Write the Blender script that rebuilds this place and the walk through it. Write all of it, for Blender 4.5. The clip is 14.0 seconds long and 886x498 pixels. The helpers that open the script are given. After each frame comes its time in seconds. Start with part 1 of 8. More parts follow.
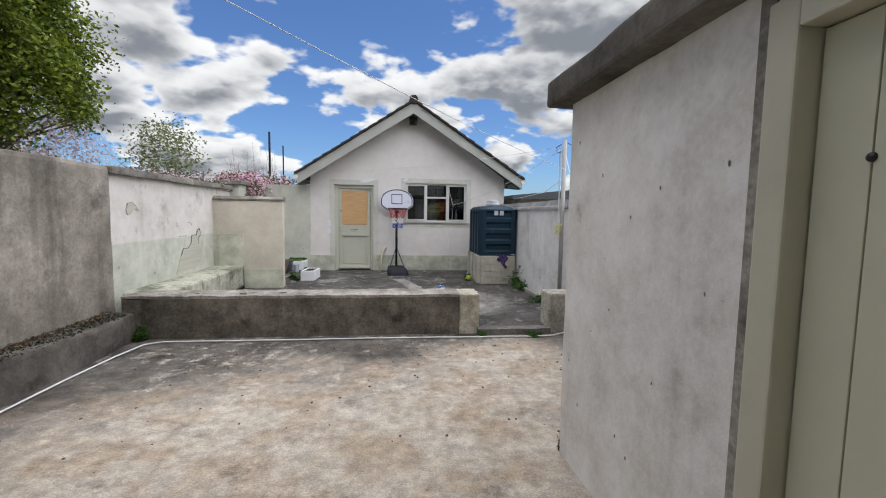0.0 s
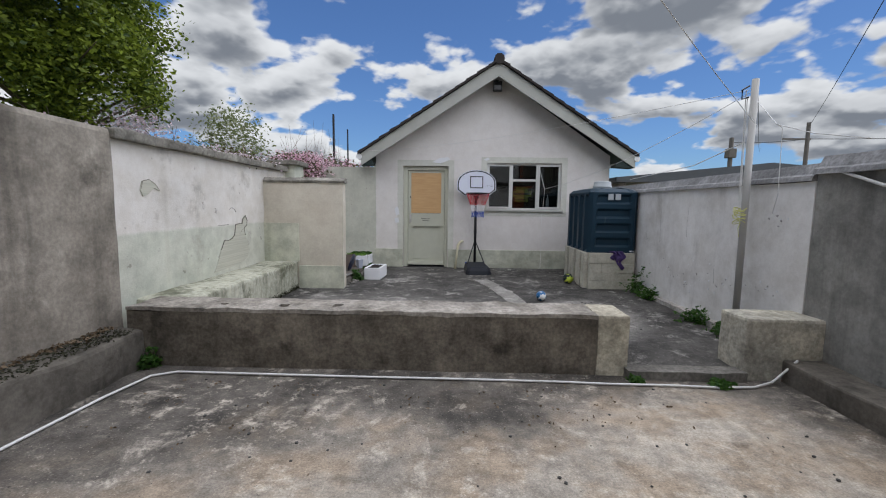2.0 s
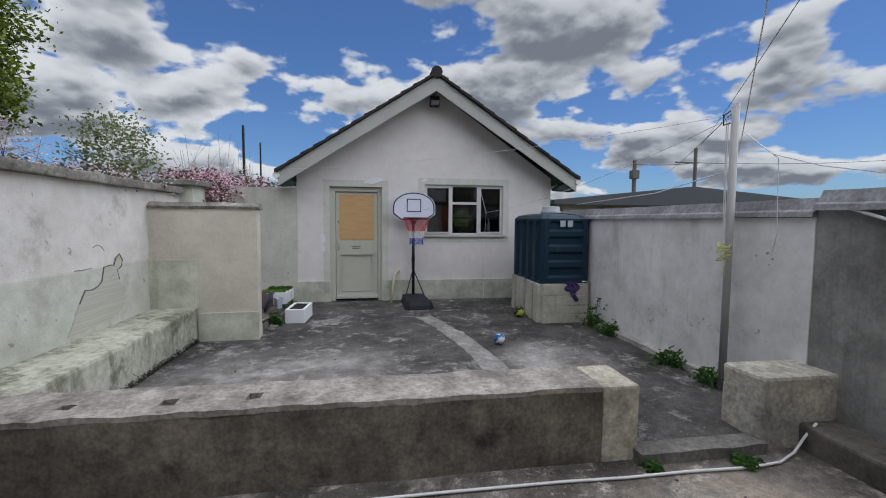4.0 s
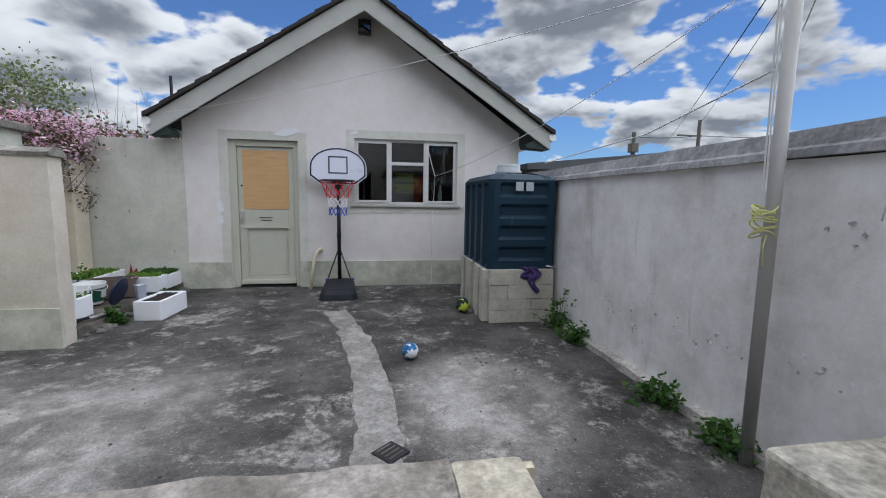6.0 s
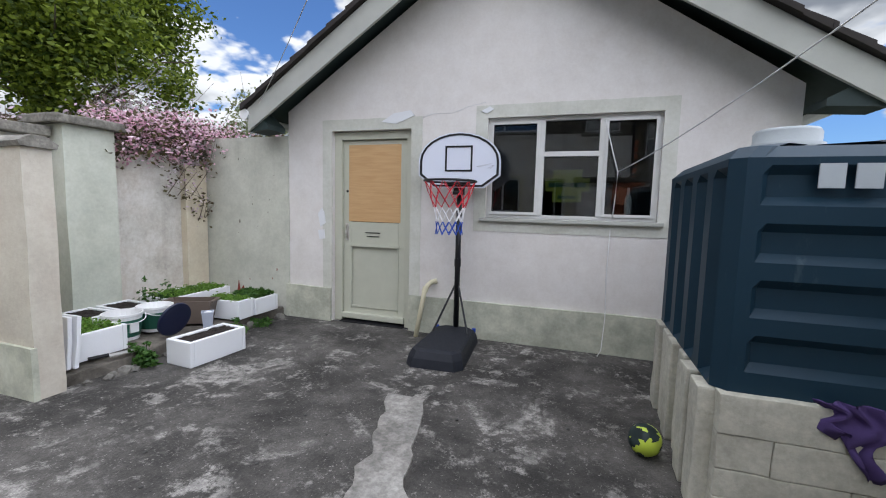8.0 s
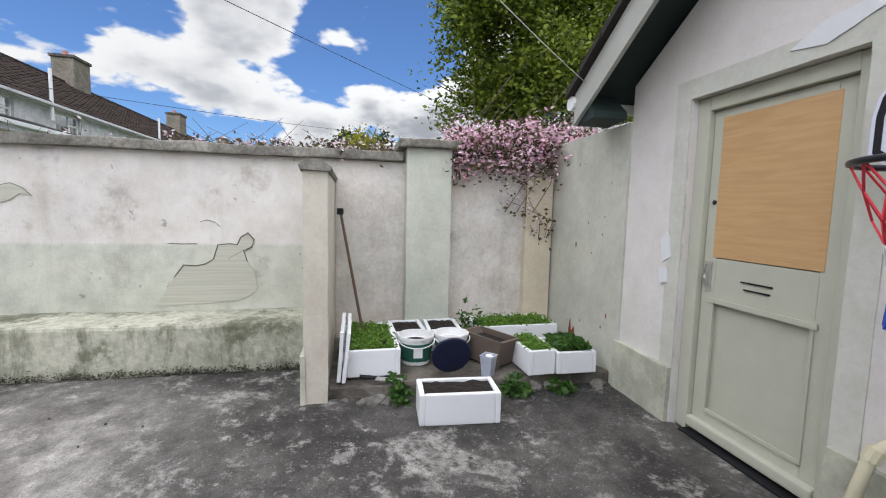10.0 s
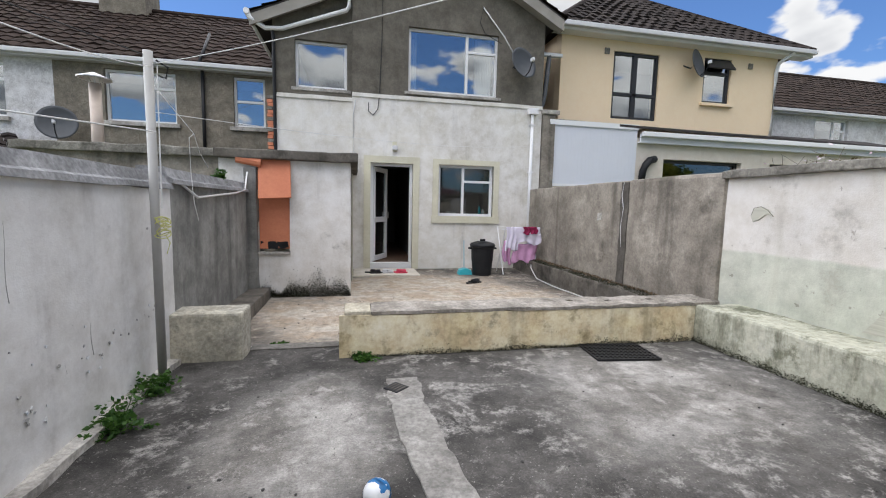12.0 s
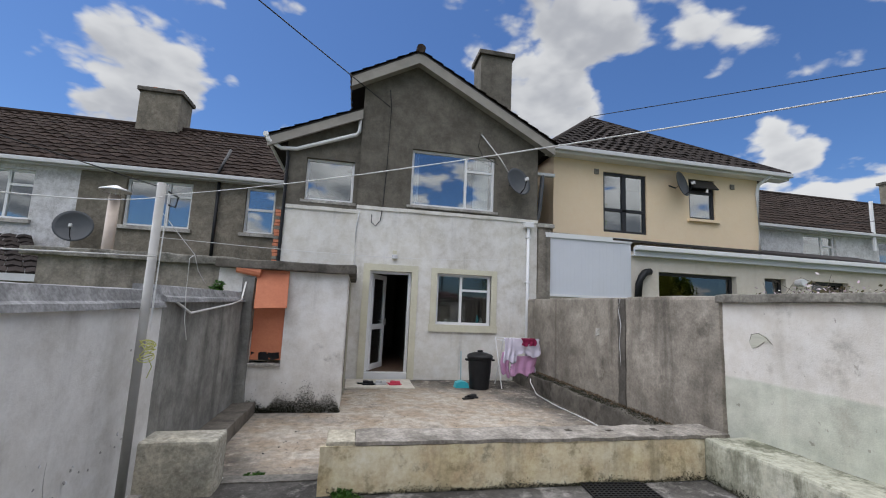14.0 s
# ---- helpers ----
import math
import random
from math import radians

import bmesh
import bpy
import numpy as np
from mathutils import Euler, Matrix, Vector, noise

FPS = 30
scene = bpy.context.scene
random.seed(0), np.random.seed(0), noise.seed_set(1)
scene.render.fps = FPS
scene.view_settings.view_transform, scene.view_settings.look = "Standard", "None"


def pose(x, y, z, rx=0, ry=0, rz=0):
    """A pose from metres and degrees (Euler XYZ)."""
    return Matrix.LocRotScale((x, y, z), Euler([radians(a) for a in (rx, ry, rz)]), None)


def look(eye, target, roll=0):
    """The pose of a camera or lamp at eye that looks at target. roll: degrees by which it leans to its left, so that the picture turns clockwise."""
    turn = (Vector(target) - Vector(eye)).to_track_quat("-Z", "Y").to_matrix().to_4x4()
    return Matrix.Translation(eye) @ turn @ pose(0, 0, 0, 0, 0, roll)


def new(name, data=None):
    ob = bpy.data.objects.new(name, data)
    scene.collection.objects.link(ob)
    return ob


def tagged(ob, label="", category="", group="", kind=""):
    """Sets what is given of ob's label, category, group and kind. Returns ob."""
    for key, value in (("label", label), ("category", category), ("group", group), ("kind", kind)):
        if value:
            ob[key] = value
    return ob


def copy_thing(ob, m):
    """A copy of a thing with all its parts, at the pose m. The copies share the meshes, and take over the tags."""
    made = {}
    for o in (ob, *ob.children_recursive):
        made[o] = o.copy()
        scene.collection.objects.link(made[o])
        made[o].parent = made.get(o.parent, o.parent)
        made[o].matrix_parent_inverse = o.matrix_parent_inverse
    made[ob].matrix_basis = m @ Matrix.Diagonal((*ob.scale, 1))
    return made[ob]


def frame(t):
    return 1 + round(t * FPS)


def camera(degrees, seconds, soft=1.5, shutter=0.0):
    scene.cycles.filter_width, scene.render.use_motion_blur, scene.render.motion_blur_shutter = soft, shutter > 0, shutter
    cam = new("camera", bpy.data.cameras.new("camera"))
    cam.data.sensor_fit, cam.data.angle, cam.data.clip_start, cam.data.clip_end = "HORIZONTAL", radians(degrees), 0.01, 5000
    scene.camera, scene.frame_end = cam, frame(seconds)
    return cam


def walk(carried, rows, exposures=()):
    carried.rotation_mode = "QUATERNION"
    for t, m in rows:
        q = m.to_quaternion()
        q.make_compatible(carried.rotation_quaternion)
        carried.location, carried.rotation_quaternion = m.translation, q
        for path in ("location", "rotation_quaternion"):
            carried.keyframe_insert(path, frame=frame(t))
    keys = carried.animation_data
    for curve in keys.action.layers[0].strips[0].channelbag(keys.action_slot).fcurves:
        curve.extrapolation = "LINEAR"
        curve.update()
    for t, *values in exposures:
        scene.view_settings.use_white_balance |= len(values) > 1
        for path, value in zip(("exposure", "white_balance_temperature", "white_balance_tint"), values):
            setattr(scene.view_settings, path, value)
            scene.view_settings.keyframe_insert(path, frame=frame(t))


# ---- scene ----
cam = camera(93.1, 14.0, soft=1.1)
PATH = [
    (0, (0.022, 0.029, 1.457), (0.263, 2.008, 1.29), 0.9),
    (0.5, (0.061, 0.471, 1.446), (0.15, 2.462, 1.27), 0.7),
    (1, (-0.027, 0.868, 1.404), (-0.056, 2.859, 1.225), 0.6),
    (1.5, (-0.139, 1.321, 1.362), (-0.219, 3.309, 1.167), 0.5),
    (2, (-0.307, 1.739, 1.337), (-0.357, 3.727, 1.128), 0.7),
    (2.5, (-0.417, 2.177, 1.321), (-0.397, 4.167, 1.124), 1.0),
    (3, (-0.49, 2.464, 1.448), (-0.386, 4.453, 1.273), 1.1),
    (3.5, (-0.545, 2.568, 1.529), (-0.337, 4.551, 1.383), 0.7),
    (4, (-0.573, 2.63, 1.516), (-0.249, 4.599, 1.383), 0.4),
    (6.5, (0.94, 4.665, 1.33), (1.268, 6.621, 1.071), 1.0),
    (7, (1.182, 5.257, 1.327), (1.225, 7.239, 1.062), 1.1),
    (7.2, (1.234, 5.495, 1.33), (1.155, 7.478, 1.082), 1.4),
    (9.3, (1.204, 7.667, 1.36), (-0.417, 8.827, 1.19), 0.7),
    (9.5, (1.140, 7.880, 1.41), (-0.606, 8.835, 1.206), 0.4),
    (10, (0.915, 8.298, 1.407), (-1.033, 8.716, 1.221), 1.4),
    (10.5, (0.748, 8.606, 1.49), (-1.182, 8.152, 1.24), 1.4),
    (11, (0.776, 8.726, 1.434), (-0.676, 7.371, 1.196), 1.2),
    (11.5, (0.885, 9.013, 1.49), (0.112, 7.183, 1.255), 1.0),
    (12, (0.993, 9.213, 1.471), (0.581, 7.266, 1.267), 1.3),
    (12.5, (0.976, 9.274, 1.467), (0.651, 7.304, 1.344), 1.8),
    (13, (0.918, 9.271, 1.554), (0.575, 7.301, 1.587), 1.9),
    (13.3, (0.911, 9.246, 1.599), (0.553, 7.283, 1.725), 1.9),
    (13.5, (0.915, 9.248, 1.61), (0.546, 7.291, 1.794), 2.2),
    (14, (0.92, 9.236, 1.685), (0.531, 7.292, 1.95), 2.5),
]
walk(cam, [(t, look(eye, target, roll)) for t, eye, target, roll in PATH],
     exposures=[(0.0, 0.70, 6550, 10), (1.0, 0.52, 6450, 10), (2.0, 0.42, 6350, 10), (4.0, 0.26, 6200, 10), (7.0, 0.68, 6100, 10), (9.5, 0.88, 6500, 10), (11.0, 0.80, 6350, 10), (12.0, 0.92, 6500, 10), (13.2, 0.80, 6450, 10), (14.0, 0.56, 6400, 10)])

# world, sun, exposure
world = bpy.data.worlds.new("world")
scene.world = world
world.use_nodes = True
wn, wl = world.node_tree.nodes, world.node_tree.links
wn.clear()


def wnode(kind, **values):
    n = wn.new(kind)
    for k, v in values.items():
        n.inputs[k].default_value = v
    return n


def wmath(op, a, b=None):
    n = wn.new("ShaderNodeMath")
    n.operation = op
    for k, v in ((0, a), (1, b)):
        if v is None:
            continue
        if isinstance(v, (int, float)):
            n.inputs[k].default_value = v
        else:
            wl.new(v, n.inputs[k])
    return n.outputs[0]


SUN_EL, SUN_AZ = 70.0, 108.0      # degrees above the horizon; degrees from +y towards +x
sky = wn.new("ShaderNodeTexSky")
sky.sky_type, sky.sun_disc = "NISHITA", False
sky.sun_elevation, sky.sun_rotation = radians(SUN_EL), radians(SUN_AZ)
sky.air_density, sky.dust_density, sky.ozone_density = 1.0, 0.6, 2.0
sky_lit = wn.new("ShaderNodeMix")
sky_lit.data_type, sky_lit.blend_type = "RGBA", "MULTIPLY"
sky_lit.inputs[0].default_value = 1.0
wl.new(sky.outputs[0], sky_lit.inputs[6])
sky_lit.inputs[7].default_value = (0.045, 0.061, 0.084, 1)
# cumulus: noise on a flat layer above the place
tc = wn.new("ShaderNodeTexCoord")
sep = wn.new("ShaderNodeSeparateXYZ")
wl.new(tc.outputs["Generated"], sep.inputs[0])
height = wmath("ADD", wmath("MAXIMUM", sep.outputs[2], 0.0), 0.34)
flat = wn.new("ShaderNodeCombineXYZ")
wl.new(wmath("DIVIDE", sep.outputs[0], height), flat.inputs[0])
wl.new(wmath("DIVIDE", sep.outputs[1], height), flat.inputs[1])
wl.new(wmath("MULTIPLY", sep.outputs[2], 1.2), flat.inputs[2])


def wband(v, lo, hi):
    n = wn.new("ShaderNodeMapRange")
    n.interpolation_type = "SMOOTHSTEP"
    n.inputs[1].default_value, n.inputs[2].default_value = lo, hi
    wl.new(v, n.inputs[0])
    return n.outputs[0]


def wmix(f, a, b):
    n = wn.new("ShaderNodeMix")
    n.data_type = "RGBA"
    for sock, v in ((n.inputs[0], f), (n.inputs[6], a), (n.inputs[7], b)):
        if isinstance(v, tuple):
            sock.default_value = (*v, 1)
        else:
            wl.new(v, sock)
    return n.outputs[2]


def cloud_noise(lift, detail):
    """Billowing cloud density on the layer; lift under 1 looks a little higher up the same cloud."""
    m = wn.new("ShaderNodeMapping")
    m.inputs["Scale"].default_value = (lift, lift, 1)
    wl.new(flat.outputs[0], m.inputs[0])
    moved = wn.new("ShaderNodeMapping")
    moved.inputs["Location"].default_value = CLOUD_SHIFT
    wl.new(m.outputs[0], moved.inputs[0])
    big = wnode("ShaderNodeTexNoise", Scale=2.1, Detail=detail, Roughness=0.46, Distortion=0.15)
    wl.new(moved.outputs[0], big.inputs["Vector"])
    bend = wnode("ShaderNodeTexNoise", Scale=7.0, Detail=3.0, Roughness=0.6)
    wl.new(moved.outputs[0], bend.inputs["Vector"])
    push = wn.new("ShaderNodeVectorMath")
    push.operation = "MULTIPLY_ADD"
    wl.new(bend.outputs["Color"], push.inputs[0])
    push.inputs[1].default_value = (0.10, 0.10, 0.10)
    wl.new(moved.outputs[0], push.inputs[2])
    puff = wnode("ShaderNodeTexVoronoi", Scale=5.0, Detail=2.5, Roughness=0.55, Lacunarity=2.2)
    puff.normalize = True
    wl.new(push.outputs[0], puff.inputs["Vector"])
    return wmath("ADD", wmath("MULTIPLY", big.outputs[0], 0.84), wmath("MULTIPLY", wmath("SUBTRACT", 0.62, puff.outputs["Distance"]), 0.30))


CLOUD_SHIFT = (3.1, 7.7, 0.4)
dens, dens_up = cloud_noise(1.0, 8.0), cloud_noise(0.955, 4.0)
thin_high = wmath("SUBTRACT", wmath("MULTIPLY", sep.outputs[0], -0.040), wmath("MULTIPLY", wmath("MAXIMUM", wmath("SUBTRACT", sep.outputs[2], 0.26), 0.0), 0.17))
cover = wband(wmath("ADD", dens, thin_high), 0.508, 0.550)
lit_top = wband(wmath("SUBTRACT", dens, dens_up), -0.04, 0.09)          # density falling off upwards: a sunlit crown
deep = wband(wmath("ADD", wmath("MULTIPLY", dens, 0.45), wmath("MULTIPLY", dens_up, 0.55)), 0.50, 0.64)
grey_bank = wband(sep.outputs[1], -0.5, 0.75)                            # the higher bank on this side shows its grey undersides
belly = wmix(grey_bank, (0.29, 0.30, 0.325), (0.15, 0.165, 0.19))
crown = wmix(grey_bank, (0.50, 0.505, 0.51), (0.60, 0.61, 0.62))
shade = wmath("MULTIPLY", deep, wmath("SUBTRACT", 1.0, wmath("MULTIPLY", lit_top, 0.62)))
cloud = wmix(shade, crown, belly)
both = wn.new("ShaderNodeMix")
both.data_type = "RGBA"
wl.new(cover, both.inputs[0])
wl.new(sky_lit.outputs[2], both.inputs[6])
wl.new(cloud, both.inputs[7])
back = wnode("ShaderNodeBackground", Strength=1.0)
wl.new(both.outputs[2], back.inputs[0])
wout = wn.new("ShaderNodeOutputWorld")
wl.new(back.outputs[0], wout.inputs[0])

sun_data = bpy.data.lights.new("sun", "SUN")
sun_data.energy, sun_data.angle, sun_data.color = 3.4, radians(125), (1.0, 0.965, 0.92)
sun = new("sun", sun_data)
sd = Vector((math.sin(radians(SUN_AZ)) * math.cos(radians(SUN_EL)), math.cos(radians(SUN_AZ)) * math.cos(radians(SUN_EL)), math.sin(radians(SUN_EL))))
sun.matrix_world = look(sd * 40, (0, 0, 0))

# ---- materials ----


class Nodes:
    """A node tree under way: short names for the nodes used here."""

    def __init__(self, name):
        self.mat = bpy.data.materials.new(name)
        self.mat.use_nodes = True
        self.t = self.mat.node_tree
        self.t.nodes.clear()
        self.out = self.t.nodes.new("ShaderNodeOutputMaterial")
        self.co = self.t.nodes.new("ShaderNodeTexCoord").outputs["Object"]

    def link(self, a, b):
        self.t.links.new(a, b)

    def put(self, sock, v):
        if isinstance(v, (int, float)):
            sock.default_value = v
        elif isinstance(v, tuple):
            sock.default_value = (*v, 1) if len(v) == 3 and sock.type == "RGBA" else v
        else:
            self.link(v, sock)

    def noise(self, scale, detail=6.0, rough=0.55, stretch=None, dist=0.0, shift=None):
        v = self.co
        if stretch or shift:
            m = self.t.nodes.new("ShaderNodeMapping")
            self.link(v, m.inputs[0])
            if stretch:
                m.inputs["Scale"].default_value = stretch
            if shift:
                m.inputs["Location"].default_value = shift
            v = m.outputs[0]
        n = self.t.nodes.new("ShaderNodeTexNoise")
        self.link(v, n.inputs["Vector"])
        n.inputs["Scale"].default_value, n.inputs["Detail"].default_value = scale, detail
        n.inputs["Roughness"].default_value, n.inputs["Distortion"].default_value = rough, dist
        return n.outputs[0]

    def voronoi(self, scale, feature="DISTANCE_TO_EDGE"):
        n = self.t.nodes.new("ShaderNodeTexVoronoi")
        n.feature = feature
        self.link(self.co, n.inputs["Vector"])
        n.inputs["Scale"].default_value = scale
        return n.outputs["Distance"]

    def band(self, v, lo, hi):
        n = self.t.nodes.new("ShaderNodeMapRange")
        n.interpolation_type = "SMOOTHSTEP"
        self.put(n.inputs[0], v)
        n.inputs[1].default_value, n.inputs[2].default_value = lo, hi
        return n.outputs[0]

    def math(self, op, a, b=None):
        n = self.t.nodes.new("ShaderNodeMath")
        n.operation = op
        self.put(n.inputs[0], a)
        if b is not None:
            self.put(n.inputs[1], b)
        return n.outputs[0]

    def mix(self, f, a, b, kind="MIX"):
        n = self.t.nodes.new("ShaderNodeMix")
        n.data_type, n.blend_type = "RGBA", kind
        self.put(n.inputs[0], f)
        self.put(n.inputs[6], a)
        self.put(n.inputs[7], b)
        return n.outputs[2]

    def axis(self, k):
        n = self.t.nodes.new("ShaderNodeSeparateXYZ")
        self.link(self.co, n.inputs[0])
        return n.outputs[k]

    def random(self):
        return self.t.nodes.new("ShaderNodeObjectInfo").outputs["Random"]

    def island(self):
        return self.t.nodes.new("ShaderNodeNewGeometry").outputs["Random Per Island"]

    def done(self, color, rough=0.85, bump=None, strength=0.3, dist=0.02, metal=0.0, spec=0.4, extra=()):
        p = self.t.nodes.new("ShaderNodeBsdfPrincipled")
        self.put(p.inputs["Base Color"], color)
        self.put(p.inputs["Roughness"], rough)
        self.put(p.inputs["Metallic"], metal)
        p.inputs["Specular IOR Level"].default_value = spec
        for k, v in extra:
            self.put(p.inputs[k], v)
        if bump is not None:
            b = self.t.nodes.new("ShaderNodeBump")
            b.inputs["Strength"].default_value, b.inputs["Distance"].default_value = strength, dist
            self.link(bump, b.inputs["Height"])
            self.link(b.outputs[0], p.inputs["Normal"])
        self.link(p.outputs[0], self.out.inputs[0])
        return self.mat


def plaster(name, base, alt, dirt, big=0.7, dirty=0.45, streak=0.0, spots=0.3, rough=0.9, bump=0.35, grain=1.0, mottle=0.46):
    """Rendered, painted or bare masonry: blotches, grime, streaks down the face, small chips."""
    n = Nodes(name)
    c = n.mix(n.band(n.noise(big, 5, 0.6), 0.36, 0.66), base, alt)
    fine = n.noise(38, 4, 0.6)
    if dirty:
        g = n.band(n.noise(big * 2.6, 9, 0.68, shift=(3, 9, 1)), 0.72 - 0.28 * dirty, 0.86 - 0.2 * dirty)
        c = n.mix(n.math("MULTIPLY", g, 0.75), c, dirt)
    if streak:
        st = n.band(n.noise(3.2, 5, 0.6, stretch=(1, 1, 0.07)), 0.62 - 0.16 * streak, 0.80 - 0.1 * streak)
        c = n.mix(n.math("MULTIPLY", st, 0.65 * min(1, streak + 0.2)), c, dirt)
    if spots:
        sp = n.band(n.noise(12, 7, 0.72, shift=(1, 5, 7)), 0.69 - 0.05 * spots, 0.76 - 0.05 * spots)
        c = n.mix(n.math("MULTIPLY", sp, 0.55), c, tuple(0.55 * x for x in dirt))
    c = n.mix(mottle, c, n.mix(n.band(n.noise(3.3, 9, 0.68, shift=(7, 3, 8)), 0.28, 0.72), (0.22, 0.22, 0.22), (0.80, 0.80, 0.80)), "OVERLAY")
    c = n.mix(0.46 * grain, c, n.mix(n.band(fine, 0.3, 0.7), (0.28, 0.28, 0.28), (0.74, 0.74, 0.74)), "OVERLAY")
    c = n.mix(0.44 * grain, c, n.mix(n.band(n.noise(11, 7, 0.7, shift=(6, 6, 6)), 0.3, 0.7), (0.28, 0.28, 0.28), (0.74, 0.74, 0.74)), "OVERLAY")
    h = n.math("ADD", n.math("MULTIPLY", n.noise(6, 6, 0.6), 0.8), n.math("MULTIPLY", n.noise(90, 3, 0.6), 0.25))
    return n.done(c, rough, h, bump, 0.02, spec=0.25)


def plain(name, color, rough=0.6, metal=0.0, var=0.12, scale=8.0, bump=0.06, spec=0.4):
    """Paint, plastic, metal or cloth of one colour, with slight grain and wear."""
    n = Nodes(name)
    v = n.noise(scale, 6, 0.6)
    c = n.mix(var, color, n.mix(v, tuple(x * 0.35 for x in color), tuple(min(1, x * 1.7 + 0.02) for x in color)))
    r = n.math("ADD", n.math("MULTIPLY", n.noise(scale * 3, 4), 0.2), rough - 0.1)
    return n.done(c, r, n.noise(scale * 9, 3), bump, 0.01, metal, spec)


def leafy(name, a, b, rough=0.55):
    n = Nodes(name)
    c = n.mix(n.island(), a, b)
    n.done(c, rough, spec=0.3)
    p, tr, m = n.out.inputs[0].links[0].from_node, n.t.nodes.new("ShaderNodeBsdfTranslucent"), n.t.nodes.new("ShaderNodeMixShader")
    n.link(c, tr.inputs[0])
    m.inputs[0].default_value = 0.35
    n.link(p.outputs[0], m.inputs[1])
    n.link(tr.outputs[0], m.inputs[2])
    n.link(m.outputs[0], n.out.inputs[0])
    return n.mat


def concrete_floor(name, base, warm, dark, pale, spots):
    """Old yard concrete: pale worn areas, dark algae, grit and scratches. spots: (x, y, radius, amount of pale)."""
    n = Nodes(name)
    x, y = n.axis(0), n.axis(1)
    wob = n.math("MULTIPLY", n.math("SUBTRACT", n.noise(1.1, 8, 0.65), 0.5), 1.9)
    worn = None
    for cx, cy, rx, ry in spots:
        dx = n.math("DIVIDE", n.math("SUBTRACT", x, cx), rx)
        dy = n.math("DIVIDE", n.math("SUBTRACT", y, cy), ry)
        d = n.math("SQRT", n.math("ADD", n.math("MULTIPLY", dx, dx), n.math("MULTIPLY", dy, dy)))
        w = n.math("SUBTRACT", 1.0, n.band(n.math("ADD", d, wob), 0.55, 1.45))
        worn = w if worn is None else n.math("MAXIMUM", worn, w)
    c = n.mix(n.band(n.noise(1.3, 7, 0.62), 0.36, 0.64), dark, base)
    if worn is not None:
        c = n.mix(n.math("MULTIPLY", worn, 0.85), c, n.mix(n.band(n.noise(2.2, 6, 0.6), 0.38, 0.62), warm, pale))
    blot = n.math("MULTIPLY", n.band(n.noise(5.5, 10, 0.78, shift=(5, 2, 0)), 0.52, 0.62), n.band(n.noise(1.0, 4, 0.6, shift=(9, 2, 0)), 0.40, 0.62))
    c = n.mix(n.math("MULTIPLY", blot, 0.8), c, pale)
    scrape = n.math("MULTIPLY", n.band(n.noise(2.0, 9, 0.66, shift=(1, 7, 0), dist=0.6), 0.55, 0.63), n.band(n.noise(14, 6, 0.8, shift=(4, 4, 0)), 0.38, 0.60))
    c = n.mix(n.math("MULTIPLY", scrape, 0.75), c, pale)
    algae = n.band(n.noise(2.4, 10, 0.75, shift=(8, 4, 0)), 0.55, 0.70)
    c = n.mix(n.math("MULTIPLY", algae, 0.55), c, dark)
    grit = n.band(n.noise(60, 3, 0.6), 0.62, 0.70)
    c = n.mix(n.math("MULTIPLY", grit, 0.3), c, tuple(v * 1.5 for v in pale))
    pit = n.band(n.noise(34, 4, 0.6, shift=(2, 2, 0)), 0.66, 0.72)
    c = n.mix(n.math("MULTIPLY", pit, 0.7), c, tuple(v * 0.35 for v in dark))
    c = n.mix(0.36, c, n.mix(n.band(n.noise(85, 4, 0.7), 0.3, 0.7), (0.2, 0.2, 0.2), (0.8, 0.8, 0.8)), "OVERLAY")
    c = n.mix(0.58, c, n.mix(n.band(n.noise(9, 8, 0.72, shift=(6, 6, 6)), 0.3, 0.7), (0.25, 0.25, 0.25), (0.76, 0.76, 0.76)), "OVERLAY")
    crack = n.math("SUBTRACT", 1.0, n.band(n.voronoi(0.55), 0.0, 0.006))
    h = n.math("ADD", n.math("MULTIPLY", n.noise(7, 8, 0.65), 0.7), n.math("MULTIPLY", n.noise(70, 3, 0.6), 0.5))
    h = n.math("SUBTRACT", h, n.math("MULTIPLY", crack, 0.3))
    return n.done(c, 0.88, h, 0.55, 0.02, spec=0.3)


FLOOR_FRONT = concrete_floor("yard_concrete_front", (0.135, 0.121, 0.104), (0.375, 0.300, 0.220), (0.042, 0.038, 0.033), (0.48, 0.43, 0.36), ((0.15, 2.1, 2.15, 1.85), (-0.9, 2.8, 1.5, 1.0), (1.25, 3.6, 0.95, 1.1)))
FLOOR_BACK = concrete_floor("yard_concrete_back", (0.082, 0.077, 0.07), (0.15, 0.14, 0.125), (0.032, 0.030, 0.027), (0.33, 0.315, 0.29), ((-1.4, 6.4, 1.1, 0.9), (1.3, 6.6, 0.5, 0.7)))
PALE_CONCRETE = plaster("pale_concrete", (0.42, 0.40, 0.36), (0.32, 0.30, 0.27), (0.17, 0.16, 0.14), 1.8, 0.4)
DARK_RENDER = plaster("dark_grimy_render", (0.145, 0.13, 0.11), (0.085, 0.077, 0.064), (0.03, 0.027, 0.022), 1.1, 0.85, 0.45, grain=0.6)
GREY_RENDER = plaster("grey_weathered_render", (0.31, 0.278, 0.232), (0.205, 0.182, 0.15), (0.075, 0.066, 0.053), 0.9, 0.62, 0.75, 0.5, grain=0.6)
CREAM_RENDER = plaster("cream_yellow_render", (0.72, 0.655, 0.48), (0.60, 0.50, 0.31), (0.22, 0.17, 0.09), 2.2, 0.75, 0.6, 0.8, grain=0.5)
